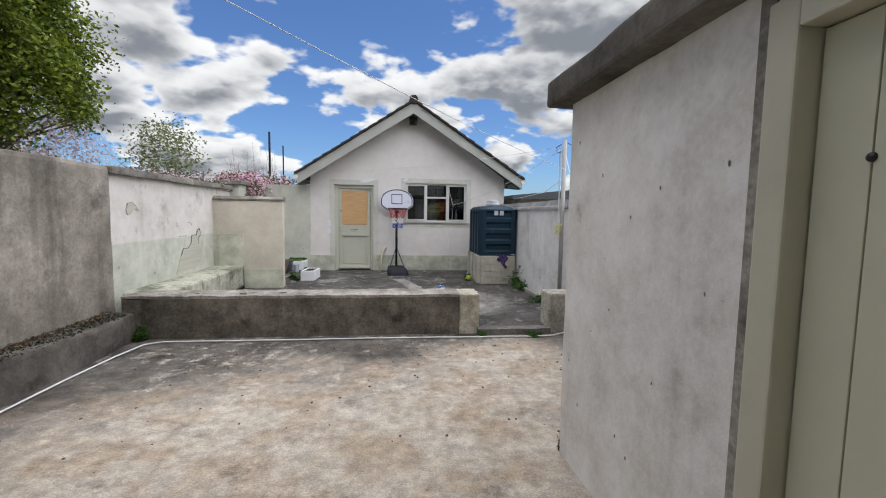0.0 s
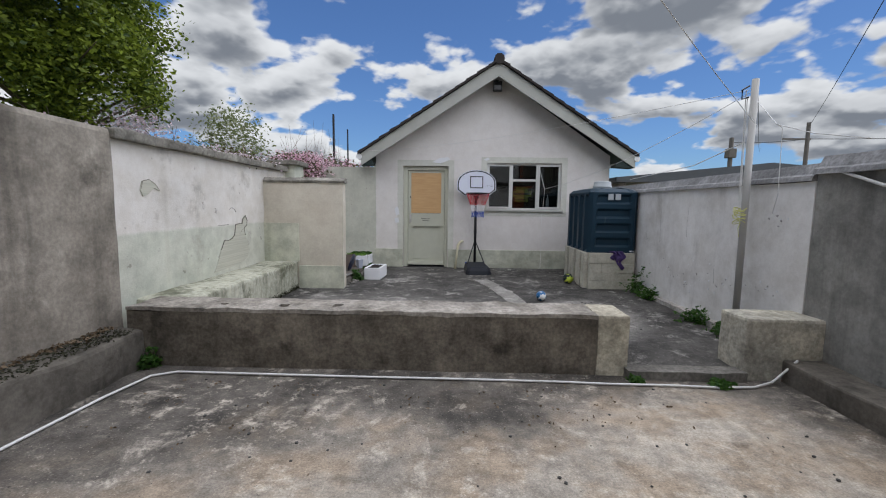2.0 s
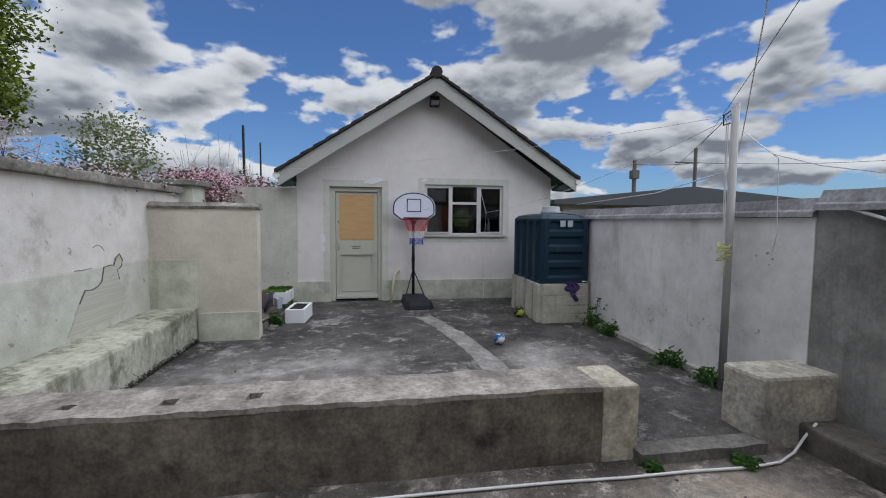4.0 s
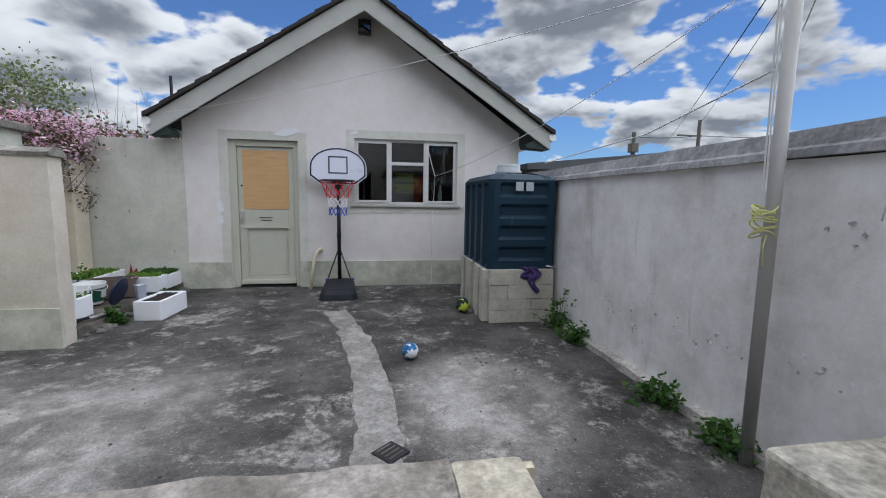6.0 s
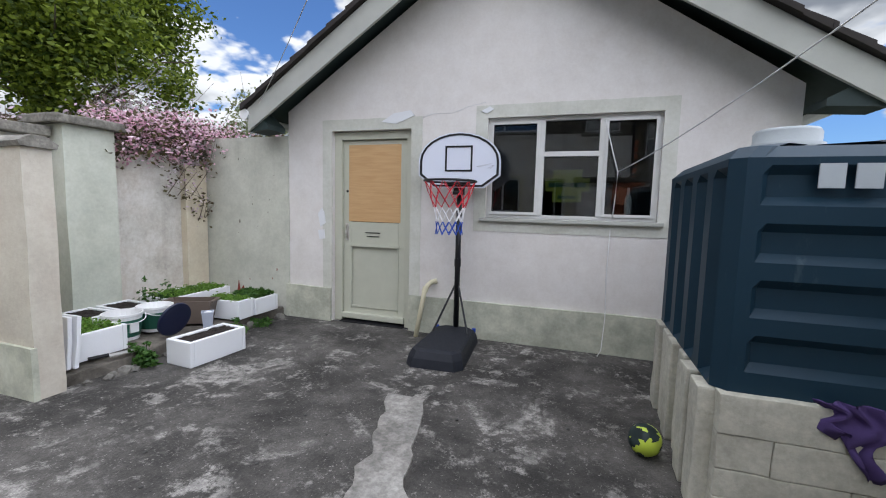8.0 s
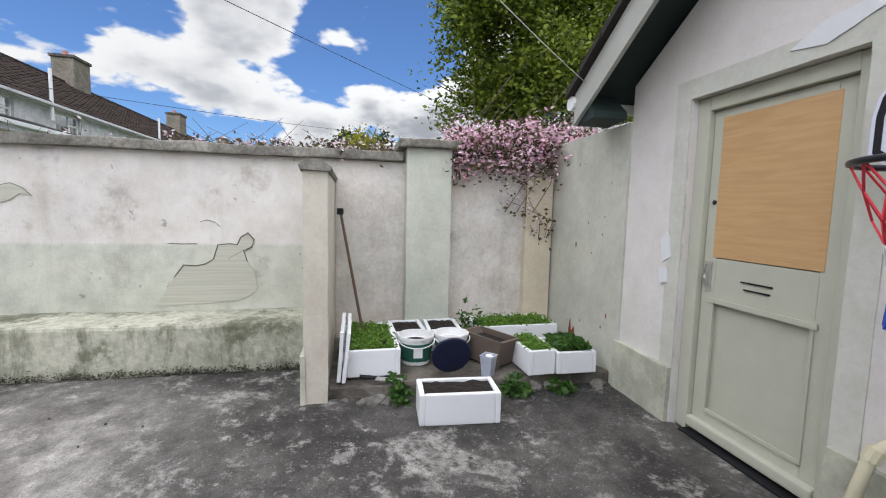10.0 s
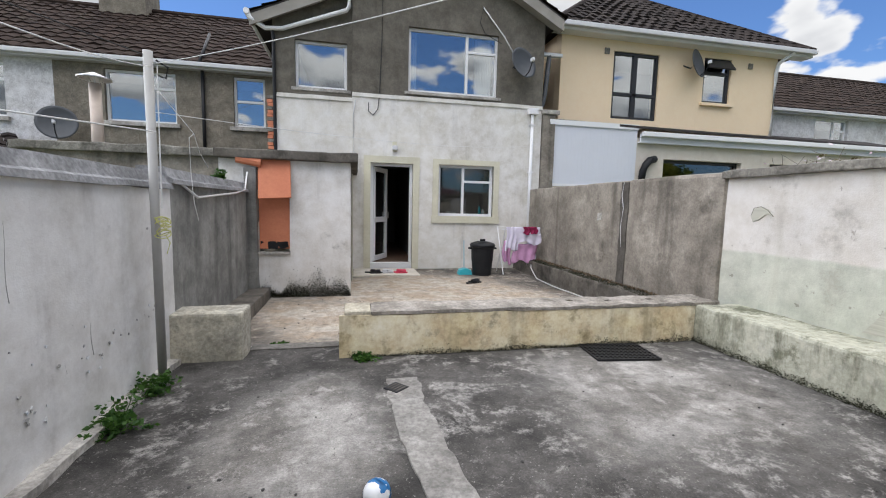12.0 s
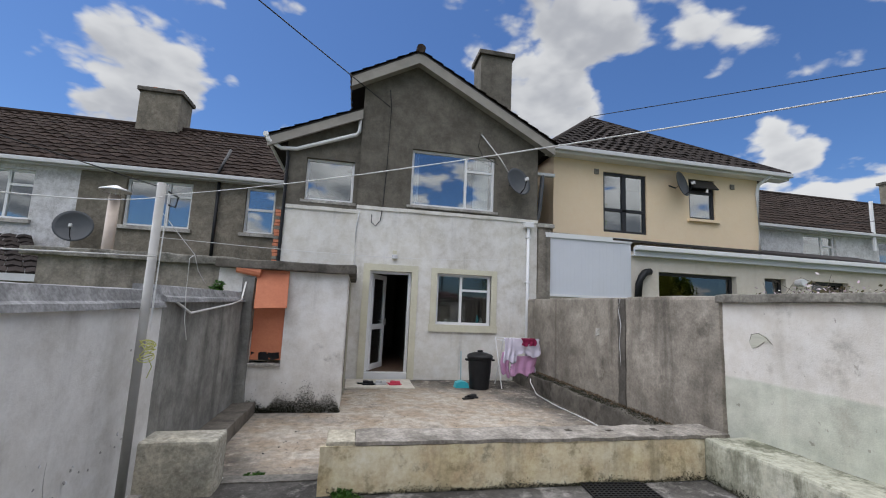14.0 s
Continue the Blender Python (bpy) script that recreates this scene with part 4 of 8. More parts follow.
pebbles(110, -2.3, 2.3, 5.5, 9.0, ZB, 6, "back_yard_grit", "dark grit scattered on the back yard")

# chips and runs on the white right wall
rc = random.Random(17)
FLAKE_GREY = plain("flaked_wall_grey", (0.36, 0.35, 0.335), 0.9, 0, 0.3, 20)
for k in range(14):
    u, z = rc.uniform(5.5, 8.1), 0.18 + abs(rc.gauss(0.25, 0.25))
    r = rc.uniform(0.004, 0.011)
    n = rc.randint(6, 9)
    pts = [(u + r * rc.uniform(0.4, 1.5) * math.cos(6.283 * j / n), z + r * rc.uniform(0.4, 1.3) * math.sin(6.283 * j / n)) for j in range(n)]
    patch("paint_chip", pts, 2.547, FLAKE_GREY if k % 3 else CHIPPED_WHITE, "chipped paint spot on the white wall", -0.010)

# a few fine cracks and clusters of small chips on the white wall
bm = bmesh.new()
for u, z0, z1, r in ((7.62, 0.86, 1.40, 0.0035), (6.95, 0.98, 1.36, 0.002), (8.02, 0.85, 1.1, 0.002), (6.36, 0.52, 0.72, 0.0025), (6.62, 0.50, 0.66, 0.002)):
    tube(bm, [(2.5485, u + 0.05 * noise.noise(Vector((u, z0 + (z1 - z0) * j / 9 * 3, 1))), z0 + (z1 - z0) * j / 9) for j in range(10)], r, 5, r * 0.3)
structure("wall_cracks", bm, plain("soft_crack_grey", (0.46, 0.45, 0.43), 0.9, 0, 0.3, 20), "fine upright cracks in the white wall", "plaster")
for u, z, spread in ((6.95, 0.42, 0.10), (7.3, 0.50, 0.08), (5.6, 0.62, 0.07), (6.1, 0.52, 0.09), (5.5, 1.25, 0.06), (6.45, 0.56, 0.11)):
    for k in range(7):
        cu, cz, r = u + rc.gauss(0, spread), z + rc.gauss(0, spread * 0.6), rc.uniform(0.004, 0.013)
        pts = [(cu + r * rc.uniform(0.3, 1.6) * math.cos(6.283 * j / 9), cz + r * rc.uniform(0.3, 1.2) * math.sin(6.283 * j / 9)) for j in range(9)]
        patch("paint_chip", pts, 2.547, FLAKE_GREY if k % 3 else CHIPPED_WHITE, "chipped paint spot on the white wall", -0.009)

# ---- shed ----
YS = 10.315
SX0, SX1 = -1.90, 2.78
DX0, DX1, DZ = -1.345, -0.43, 2.115
WX0, WX1, WZ0, WZ1 = 0.345, 1.835, 1.255, 2.185
APX, APZ = 0.50, 4.02
SLOPE = (4.09 - 2.38) / (APX + 2.13)
SIDE_Z = APZ - 0.12 - SLOPE * (APX - SX0)
bm = bmesh.new()
wall_y(bm, SX0, SX1, 0.0, SIDE_Z, YS, YS + 0.22, ((DX0, DX1, -0.1, DZ), (WX0, WX1, WZ0, WZ1)))
prism(bm, [(SX0, SIDE_Z), (SX1, SIDE_Z), (APX + 0.0, APZ - 0.12)], YS, YS + 0.22)
structure("wall_shed_front", bm, SHED_WHITE, "white painted gable wall of the shed")
bm = boxes((SX0, SX0 + 0.22, YS + 0.22, 15.6, 0, SIDE_Z), (SX1 - 0.22, SX1, YS + 0.22, 15.6, 0, SIDE_Z), (SX0 + 0.22, SX1 - 0.22, 15.4, 15.6, 0, SIDE_Z))
structure("wall_shed_sides", bm, SHED_WHITE, "white side and back walls of the shed")
# added lining: its dark colour stands in for the shade inside the shed
structure("darkening_lining_shed", boxes((SX0 + 0.22, SX0 + 0.26, YS + 0.23, 15.3, 0.1, SIDE_Z), (SX1 - 0.26, SX1 - 0.22, YS + 0.23, 15.3, 0.1, SIDE_Z), (SX0 + 0.26, SX1 - 0.26, 13.0, 13.1, 0.1, 3.2)), plain("shed_inside_shade", (0.05, 0.042, 0.035), 0.9, 0, 0.4, 3), "added dark lining standing in for the shade inside the shed", "wall")
structure("floor_shed", boxes((SX0 + 0.2, SX1 - 0.2, YS + 0.2, 15.4, -0.1, 0.10)), DARK_RENDER, "dark floor inside the shed", "floor")
# plinth in two lengths, each side of the door
bm = boxes((SX0 - 0.03, DX0 - 0.01, YS - 0.03, YS + 0.03, 0.0, 0.43), (DX1 + 0.01, SX1 + 0.03, YS - 0.03, YS + 0.03, 0.0, 0.43))
structure("plinth_shed", worn(bm, 0.18, 0.008, 3), SHED_GREEN, "sage green painted plinth of the shed", "plinth")
# painted bands round door and window
T = 0.115
bm = boxes((DX0 - T, DX0, YS - 0.006, YS + 0.01, 0.43, DZ + T), (DX1, DX1 + T, YS - 0.006, YS + 0.01, 0.43, DZ + T), (DX0, DX1, YS - 0.006, YS + 0.01, DZ, DZ + T))
structure("door_surround_shed", worn(bm, 0.1, 0.003, 8), SURROUND, "sage green painted band round the shed door", "trim")
bm = boxes((WX0 - T, WX0, YS - 0.006, YS + 0.01, WZ0 - 0.13, WZ1 + T), (WX1, WX1 + T, YS - 0.006, YS + 0.01, WZ0 - 0.13, WZ1 + T), (WX0, WX1, YS - 0.006, YS + 0.01, WZ1, WZ1 + T), (WX0, WX1, YS - 0.006, YS + 0.01, WZ0 - 0.13, WZ0))
structure("window_surround_shed", worn(bm, 0.1, 0.003, 8), SURROUND, "sage green painted band round the shed window", "trim")
patch("bare_filler", [(-0.76, 2.19), (-0.62, 2.27), (-0.44, 2.29), (-0.40, 2.24), (-0.50, 2.20), (-0.60, 2.165)], YS, CHIPPED_WHITE, "white filler patch over the shed door", 0.012, 1)
patch("bare_filler", [(-1.52, 1.24), (-1.47, 1.30), (-1.44, 1.26), (-1.42, 1.14), (-1.49, 1.10), (-1.50, 1.16)], YS, CHIPPED_WHITE, "white filler patch beside the shed door", 0.012, 1)
patch("bare_filler", [(-1.52, 1.06), (-1.44, 1.07), (-1.43, 0.97), (-1.50, 0.96)], YS, CHIPPED_WHITE, "white filler patch beside the shed door", 0.012, 1)
patch("bare_filler", [(0.28, 2.25), (0.36, 2.29), (0.40, 2.26), (0.33, 2.225)], YS, CHIPPED_WHITE, "white filler patch over the shed window", 0.012, 1)
wire("wall_crack", [(-0.36, YS - 0.001, 2.2), (-0.2, YS - 0.001, 2.25), (0.0, YS - 0.001, 2.245), (0.15, YS - 0.001, 2.30), (0.32, YS - 0.001, 2.33)], 0.0018, GUTTER_GREY, "thin crack in the shed wall", "crack")
rf = random.Random(8)
for k in range(15):
    u, z = rf.uniform(-2.75, -2.05), rf.uniform(0.25, 1.9)
    r = rf.uniform(0.003, 0.006) * (2.2 if k % 5 == 0 else 1.0)
    pts = [(u + r * rf.uniform(0.6, 1.4) * math.cos(a) * 0.6, z + r * rf.uniform(0.7, 1.5) * math.sin(a) * 1.7) for a in (0, 1.05, 2.1, 3.14, 4.2, 5.25)]
    patch("paint_flake", pts, 10.299, RED_FLAKE if z < 0.8 and k % 2 else COPING, "flaked paint spot on the green wall", 0.004, 1)
patch("red_flake", [(-2.66, 0.20), (-2.62, 0.42), (-2.60, 0.30), (-2.55, 0.36), (-2.52, 0.22), (-2.58, 0.17)], 10.299, RED_FLAKE, "red bare patch on the green wall", 0.006, 1)

# door of the shed
door = tagged(thing("door_shed", ((DX0 + DX1) / 2, YS + 0.10, ZB), "sage green painted door with plywood upper panel", "door"), kind="structure")
hw = (DX1 - DX0) / 2
part("door_frame", boxes((-hw, -hw + 0.09, -0.05, 0.07, 0, 2.05), (hw - 0.07, hw, -0.05, 0.07, 0, 2.05), (-hw + 0.09, hw - 0.07, -0.05, 0.07, 1.97, 2.05), bevel=0.006), DOOR_PAINT, door)
L, R = -hw + 0.095, hw - 0.075
leaf = part("door_leaf", boxes((L, L + 0.09, -0.015, 0.03, 0.03, 1.965), (R - 0.09, R, -0.015, 0.03, 0.03, 1.965), (L + 0.09, R - 0.09, -0.015, 0.03, 0.03, 0.16), (L + 0.09, R - 0.09, -0.015, 0.03, 0.86, 1.10), (L + 0.09, R - 0.09, -0.016, 0.03, 1.905, 1.965), bevel=0.004), DOOR_PAINT, door)
part("lower_panel", boxes((L + 0.09, R - 0.09, 0.005, 0.022, 0.16, 0.86)), DOOR_PAINT, door)
part("upper_panel", boxes((L + 0.062, R - 0.07, -0.018, 0.02, 1.105, 1.92), bevel=0.003), PLY, door, "varnished plywood sheet")
part("weather_bar", boxes((L, R, -0.06, -0.012, 0.035, 0.10), bevel=0.012), DOOR_PAINT, door)
# solid sill strip, its black paints in the shade of the door gap
part("sill_gap_shade", boxes((-hw + 0.09, hw - 0.07, -0.10, 0.07, -0.03, 0.012)), BLACK_PVC, door, "sill strip coloured black as the shaded gap under the door")
part("panel_bead", boxes((L + 0.07, R - 0.07, -0.028, -0.014, 0.835, 0.862), (L + 0.085, L + 0.1, -0.024, -0.014, 0.17, 0.835), (R - 0.1, R - 0.085, -0.024, -0.014, 0.17, 0.835), (L + 0.1, R - 0.1, -0.024, -0.014, 0.165, 0.185)), DOOR_PAINT, door)
part("letter_slot", boxes((-0.10, 0.08, -0.022, -0.012, 0.985, 0.993), (-0.08, 0.07, -0.022, -0.012, 0.945, 0.953)), BLACK_METAL, door)
bm = bmesh.new()
tube(bm, [(L + 0.045, -0.03, 0.93), (L + 0.045, -0.05, 0.98), (L + 0.045, -0.045, 1.06)], 0.009)
box(bm, L + 0.025, L + 0.065, -0.022, -0.012, 0.90, 1.08)
part("handle", bm, STEEL, door)
bm = bmesh.new()
lathe(bm, [(0.012, 0), (0.014, 0.006), (0.004, 0.012)], 10)
for v in bm.verts:
    v.co = Vector((L + 0.045 + v.co.x, -0.015 - v.co.z, 1.43 + v.co.y))
part("lock", bm, BLACK_METAL, door)

# window of the shed
win = tagged(thing("window_shed", ((WX0 + WX1) / 2, YS + 0.07, WZ0), "three-light steel framed shed window, panes tinted to dim the inside", "window"), kind="structure")
w, h = (WX1 - WX0) / 2, WZ1 - WZ0
part("window_frame", boxes((-w, w, -0.03, 0.03, 0, 0.035), (-w, w, -0.03, 0.03, h - 0.035, h), (-w, -w + 0.03, -0.03, 0.03, 0.035, h - 0.035), (w - 0.03, w, -0.03, 0.03, 0.035, h - 0.035), bevel=0.004), WINDOW_GREY, win)
for bx in (-0.245, 0.275):
    part("mullion", boxes((bx - 0.025, bx + 0.025, -0.035, 0.03, 0.035, h - 0.035), bevel=0.004), WINDOW_GREY, win)
part("transom", boxes((-0.22, 0.25, -0.04, 0.03, h - 0.36, h - 0.315), bevel=0.004), WINDOW_GREY, win)
for a, b in ((-w + 0.03, -0.27), (0.30, w - 0.03)):
    part("casement", boxes((a, b, -0.045, -0.03, 0.035, 0.06), (a, b, -0.045, -0.03, h - 0.06, h - 0.035), (a, a + 0.022, -0.045, -0.03, 0.06, h - 0.06), (b - 0.022, b, -0.045, -0.03, 0.06, h - 0.06)), WINDOW_GREY, win)
for a, b, c, d in ((-w + 0.02, -0.265, 0.03, h - 0.03), (-0.225, 0.255, 0.03, h - 0.35), (-0.225, 0.255, h - 0.33, h - 0.03), (0.295, w - 0.02, 0.03, h - 0.03)):
    part("pane", boxes((a, b, 0.0, 0.005, c, d)), SHED_GLASS, win).visible_shadow = False
part("window_sill", boxes((-w - 0.05, w + 0.05, -0.115, -0.01, -0.035, 0.0), bevel=0.008), BARGE, win)
# what shows behind the panes
sign = thing("hanging_sign", (1.08, 10.50, 1.58), "yellow-green printed banner inside the shed window", "sign")
part("cloth", boxes((-0.20, 0.20, -0.005, 0.005, -0.06, 0.06), (-0.13, 0.13, -0.005, 0.005, 0.06, 0.14), (-0.13, 0.13, -0.005, 0.005, -0.16, -0.06)), plain("sign_yellow_green", (0.30, 0.36, 0.06), 0.8), sign)
part("print", boxes((-0.17, 0.17, -0.010, -0.005, -0.02, 0.02), (-0.08, 0.08, -0.010, -0.005, -0.13, -0.10)), BUCKET_GREEN, sign)
bottle = thing("bottle", (1.62, 10.55, WZ0), "white plastic bottle on the shed window board", "bottle")
bm = bmesh.new()
lathe(bm, [(0.03, 0), (0.032, 0.01), (0.03, 0.20), (0.012, 0.25), (0.012, 0.30), (0.004, 0.305)], 14)
part("body", bm, WHITE_PVC, bottle, smooth=True)
structure("window_board_shed", boxes((WX0, WX1, YS + 0.12, YS + 0.34, WZ0 - 0.03, WZ0)), SHED_GREEN, "window board inside the shed", "sill")

# roof of the shed
roof = tagged(thing("roof_shed", (APX, 9.96, APZ), "gable roof of dark concrete tiles with painted bargeboards", "roof"), kind="structure")
XL, XR = -2.13 - APX, 3.13 - APX
for sx, xe, nm in ((-1, XL, "a"), (1, XR, "b")):
    ze = -abs(xe) * SLOPE
    bm = bmesh.new()
    o = [(0, 0.0), (xe, ze), (xe, ze - 0.23), (0, -0.26)]
    prism(bm, o, 0.0, 0.03)
    part("bargeboard", worn(bm, 0.4, 0.004, 2), BARGE, roof, "sage grey painted bargeboard")
    bm = bmesh.new()
    slab(bm, (0, 0.03, -0.03), (xe, 0.03, ze - 0.03), (xe, 5.9, ze - 0.03), (0, 5.9, -0.03), 0.03)
    part("roof_deck", bm, SOFFIT, roof, "dark green soffit boards")
    bm = bmesh.new()
    prism(bm, [(xe * 0.985, ze + 0.01), (xe * 1.0, ze), (xe * 1.0, ze - 0.23), (SX0 - APX if sx < 0 else SX1 - APX, ze - 0.23 + 0.02), (SX0 - APX if sx < 0 else SX1 - APX, ze - 0.16)], 0.03, 0.30)
    part("eave_box", bm, SOFFIT, roof)
    n_c = 13
    for k in range(n_c):
        f0, f1 = k / n_c, (k + 1.15) / n_c
        xa, xb = xe * 1.02 * (1 - f0), xe * 1.02 * (1 - min(1, f1))
        za, zb = -abs(xa) * SLOPE, -abs(xb) * SLOPE
        j = random.Random(k + 40 * sx).uniform(-0.012, 0.012)
        bm = bmesh.new()
        prism(bm, [(xa, za + 0.015), (xa, za + 0.075 + j), (xb, zb + 0.05), (xb, zb + 0.012)], -0.05 + j, 0.35)
        part("verge_tile", bm, TILE_DARK, roof)
    v, f = roof_slope((xe, 0.35, ze + 0.02), (xe, 5.9, ze + 0.02), (0, 0.35, 0.02), (0, 5.9, 0.02), 0.24, 0.3, 0.03, 3)
    part("roof_tiles", (v, f), TILE_DARK, roof, kind="stuff")
bm = bmesh.new()
for k in range(14):
    tube(bm, [(0, -0.06 + 0.43 * k, 0.045), (0, 0.36 + 0.43 * k, 0.055)], 0.10, 10)
part("ridge_tiles", bm, TILE_DARK, roof)
bm = bmesh.new()
tube(bm, [(XR + 0.03, -0.02, -abs(XR) * SLOPE - 0.06), (XR + 0.03, 5.8, -abs(XR) * SLOPE - 0.08)], 0.055, 10)
part("gutter", bm, WHITE_PVC, roof)
bm = bmesh.new()
tube(bm, [(XL - 0.03, -0.02, -abs(XL) * SLOPE - 0.06), (XL - 0.03, 5.8, -abs(XL) * SLOPE - 0.08)], 0.055, 10)
part("gutter", bm, WHITE_PVC, roof)

# lamp under the apex
lamp = thing("flood_lamp", (APX + 0.0, YS - 0.14, 3.64), "small dark flood lamp under the shed gable", "lamp")
part("housing", boxes((-0.085, 0.085, -0.05, 0.05, -0.10, 0.08), bevel=0.015), BLACK_PVC, lamp)
part("lens", boxes((-0.07, 0.07, -0.056, -0.05, -0.085, 0.0)), DARK_GLASS, lamp)
part("bracket", boxes((-0.02, 0.02, 0.05, 0.14, -0.02, 0.12)), BLACK_METAL, lamp)

# waste pipe by the hoop
pipe = thing("waste_pipe", (-0.22, YS - 0.07, 0.06), "cream plastic waste pipe bending into the shed wall", "pipe")
bm = bmesh.new()
tube(bm, [(-0.05, -0.12, 0.0), (0.0, -0.03, 0.45), (0.02, 0.0, 0.50), (0.05, 0.02, 0.53), (0.10, 0.05, 0.545)], 0.024, 10)
part("tube", bm, PIPE_CREAM, pipe, smooth=True)
bm = bmesh.new()
tube(bm, [(0.0, -0.03, 0.44), (0.01, -0.015, 0.49)], 0.031, 10)
part("collar", bm, PIPE_CREAM, pipe)

# cord hanging below the shed window
wire("white_cord", [(1.47, YS - 0.01, 1.18), (1.46, YS - 0.012, 0.8), (1.47, YS - 0.04, 0.40), (1.45, YS - 0.10, 0.12), (1.42, YS - 0.14, 0.075)], 0.004, LINE_WHITE, "thin white cord hanging on the shed wall", "cord")
wire("window_cord", [(1.38, YS - 0.02, 2.12), (1.45, YS - 0.03, 1.85), (1.50, YS - 0.03, 1.68), (1.49, YS - 0.03, 1.45), (1.48, YS - 0.02, 1.28)], 0.005, LINE_WHITE, "knotted white cord over the shed window", "cord")


# ---- basketball hoop ----
def basketball_hoop(x, y, turn):
    ob = thing("basketball_hoop", (x, y, ZB), "portable basketball hoop with white backboard on black pole", "basketball hoop", turn=turn)
    bm = bmesh.new()
    prof = [(0.0, 0.0), (0.02, 0.07), (0.05, 0.12), (0.08, 0.135)]
    rings = []
    for ins, z in prof:
        w0, w1, d0, d1 = -0.24 + ins * 0.7, 0.24 - ins * 0.7, -0.74 + ins, 0.13 - ins * 0.7
        pts = [(w0 + 0.06, d0), (w1 - 0.06, d0), (w1, d0 + 0.07), (w1 - 0.02, d1 - 0.06), (w1 - 0.08, d1), (w0 + 0.08, d1), (w0 + 0.02, d1 - 0.06), (w0, d0 + 0.07)]
        rings.append([bm.verts.new((a, b, z)) for a, b in pts])
    for a, b in zip(rings, rings[1:]):
        for k in range(8):
            bm.faces.new((a[k - 1], a[k], b[k], b[k - 1]))
    bm.faces.new(rings[0][::-1])
    bm.faces.new(rings[-1])
    part("base", worn(bm, 0.2, 0.0), BASE_NAVY, ob, "dark water-filled plastic base")
    for a in (-0.18, 0.18):
        bm = bmesh.new()
        tube(bm, [(a, 0.05, 0.10), (a, 0.05, 0.135)], 0.018, 10)
        part("filler_cap", bm, BLUE_NET, ob, "blue plastic cap")
    bm = bmesh.new()
    tube(bm, [(0, 0.06, 0.10), (0, 0.06, 1.56)], 0.027, 12)
    part("pole", bm, BLACK_METAL, ob, smooth=True)
    bm = bmesh.new()
    tube(bm, [(0, 0.06, 0.72), (0, 0.06, 0.80)], 0.032, 12)
    part("pole_collar", bm, BLACK_METAL, ob)
    for a in (-0.17, 0.17):
        bm = bmesh.new()
        tube(bm, [(a, -0.18, 0.12), (a * 0.1, 0.05, 0.54)], 0.010, 8)
        part("strut", bm, BLACK_METAL, ob)
    # board: a half-round top on a straight chamfered bottom
    W, Z0, Z1 = 0.385, 1.465, 1.965
    edge = [(-W * 0.62, Z0), (W * 0.62, Z0), (W, Z0 + 0.11)]
    for k in range(13):
        a = math.pi * k / 12
        edge.append((W * math.cos(a), Z0 + 0.24 + (Z1 - Z0 - 0.24) * math.sin(a)))
    edge.append((-W, Z0 + 0.11))
    bm = bmesh.new()
    prism(bm, edge, -0.015, 0.015)
    board = part("backboard", bm, BOARD_WHITE, ob, "white fan-shaped backboard")

    def outline(pts, wide, inner, y0, y1):
        b2 = bmesh.new()
        cx, cz = 0.0, (Z0 + Z1) / 2
        o = [(cx + (px - cx) * inner, cz + (pz - cz) * inner) for px, pz in pts]
        i = [(cx + (px - cx) * (inner - wide), cz + (pz - cz) * (inner - wide * 1.3)) for px, pz in pts]
        vo = [[b2.verts.new((px, yy, pz)) for px, pz in o] for yy in (y0, y1)]
        vi = [[b2.verts.new((px, yy, pz)) for px, pz in i] for yy in (y0, y1)]
        for k in range(len(o)):
            b2.faces.new((vo[0][k - 1], vo[0][k], vi[0][k], vi[0][k - 1]))
            b2.faces.new((vo[0][k - 1], vo[0][k], vo[1][k], vo[1][k - 1]))
            b2.faces.new((vi[0][k - 1], vi[0][k], vi[1][k], vi[1][k - 1]))
        return b2
    part("border_stripe", outline(edge, 0.055, 0.965, -0.019, -0.013), BLACK_PVC, board, "black border stripe")
    q, qz0, qz1 = 0.128, 1.612, 1.845
    part("target_square", boxes((-q, q, -0.019, -0.013, qz0, qz0 + 0.016), (-q, q, -0.019, -0.013, qz1 - 0.016, qz1), (-q, -q + 0.016, -0.019, -0.013, qz0 + 0.016, qz1 - 0.016), (q - 0.016, q, -0.019, -0.013, qz0 + 0.016, qz1 - 0.016)), BLACK_PVC, board, "black painted target square")
    for k, (xa, za, xb, zb) in enumerate(((0.17, 1.655, 0.27, 1.672), (0.24, 1.664, 0.30, 1.682), (0.27, 1.640, 0.33, 1.668), (0.29, 1.636, 0.32, 1.655), (0.19, 1.648, 0.22, 1.652))):
        bm = bmesh.new()
        tube(bm, [(xa, -0.0155, za), ((xa + xb) / 2, -0.0155, (za + zb) / 2 + 0.004), (xb, -0.0155, zb)], 0.0011, 4)
        part("scuff", bm, BLACK_PVC, board, "dark scuff mark")
    part("board_bracket", boxes((-0.05, 0.05, 0.015, 0.06, 1.40, 1.66), (-0.035, 0.035, -0.08, 0.0, 1.40, 1.43), bevel=0.005), BLACK_METAL, ob)
    RR, cy, rz = 0.222, -0.015 - 0.07 - 0.222, 1.505
    bm = bmesh.new()
    tube(bm, [(RR * math.cos(2 * math.pi * k / 28), cy + RR * math.sin(2 * math.pi * k / 28), rz) for k in range(29)], 0.010, 8)
    part("rim", bm, BLACK_METAL, ob, smooth=True)
    part("rim_plate", boxes((-0.11, 0.11, -0.10, -0.015, rz - 0.012, rz + 0.012), bevel=0.004), BLACK_METAL, ob)
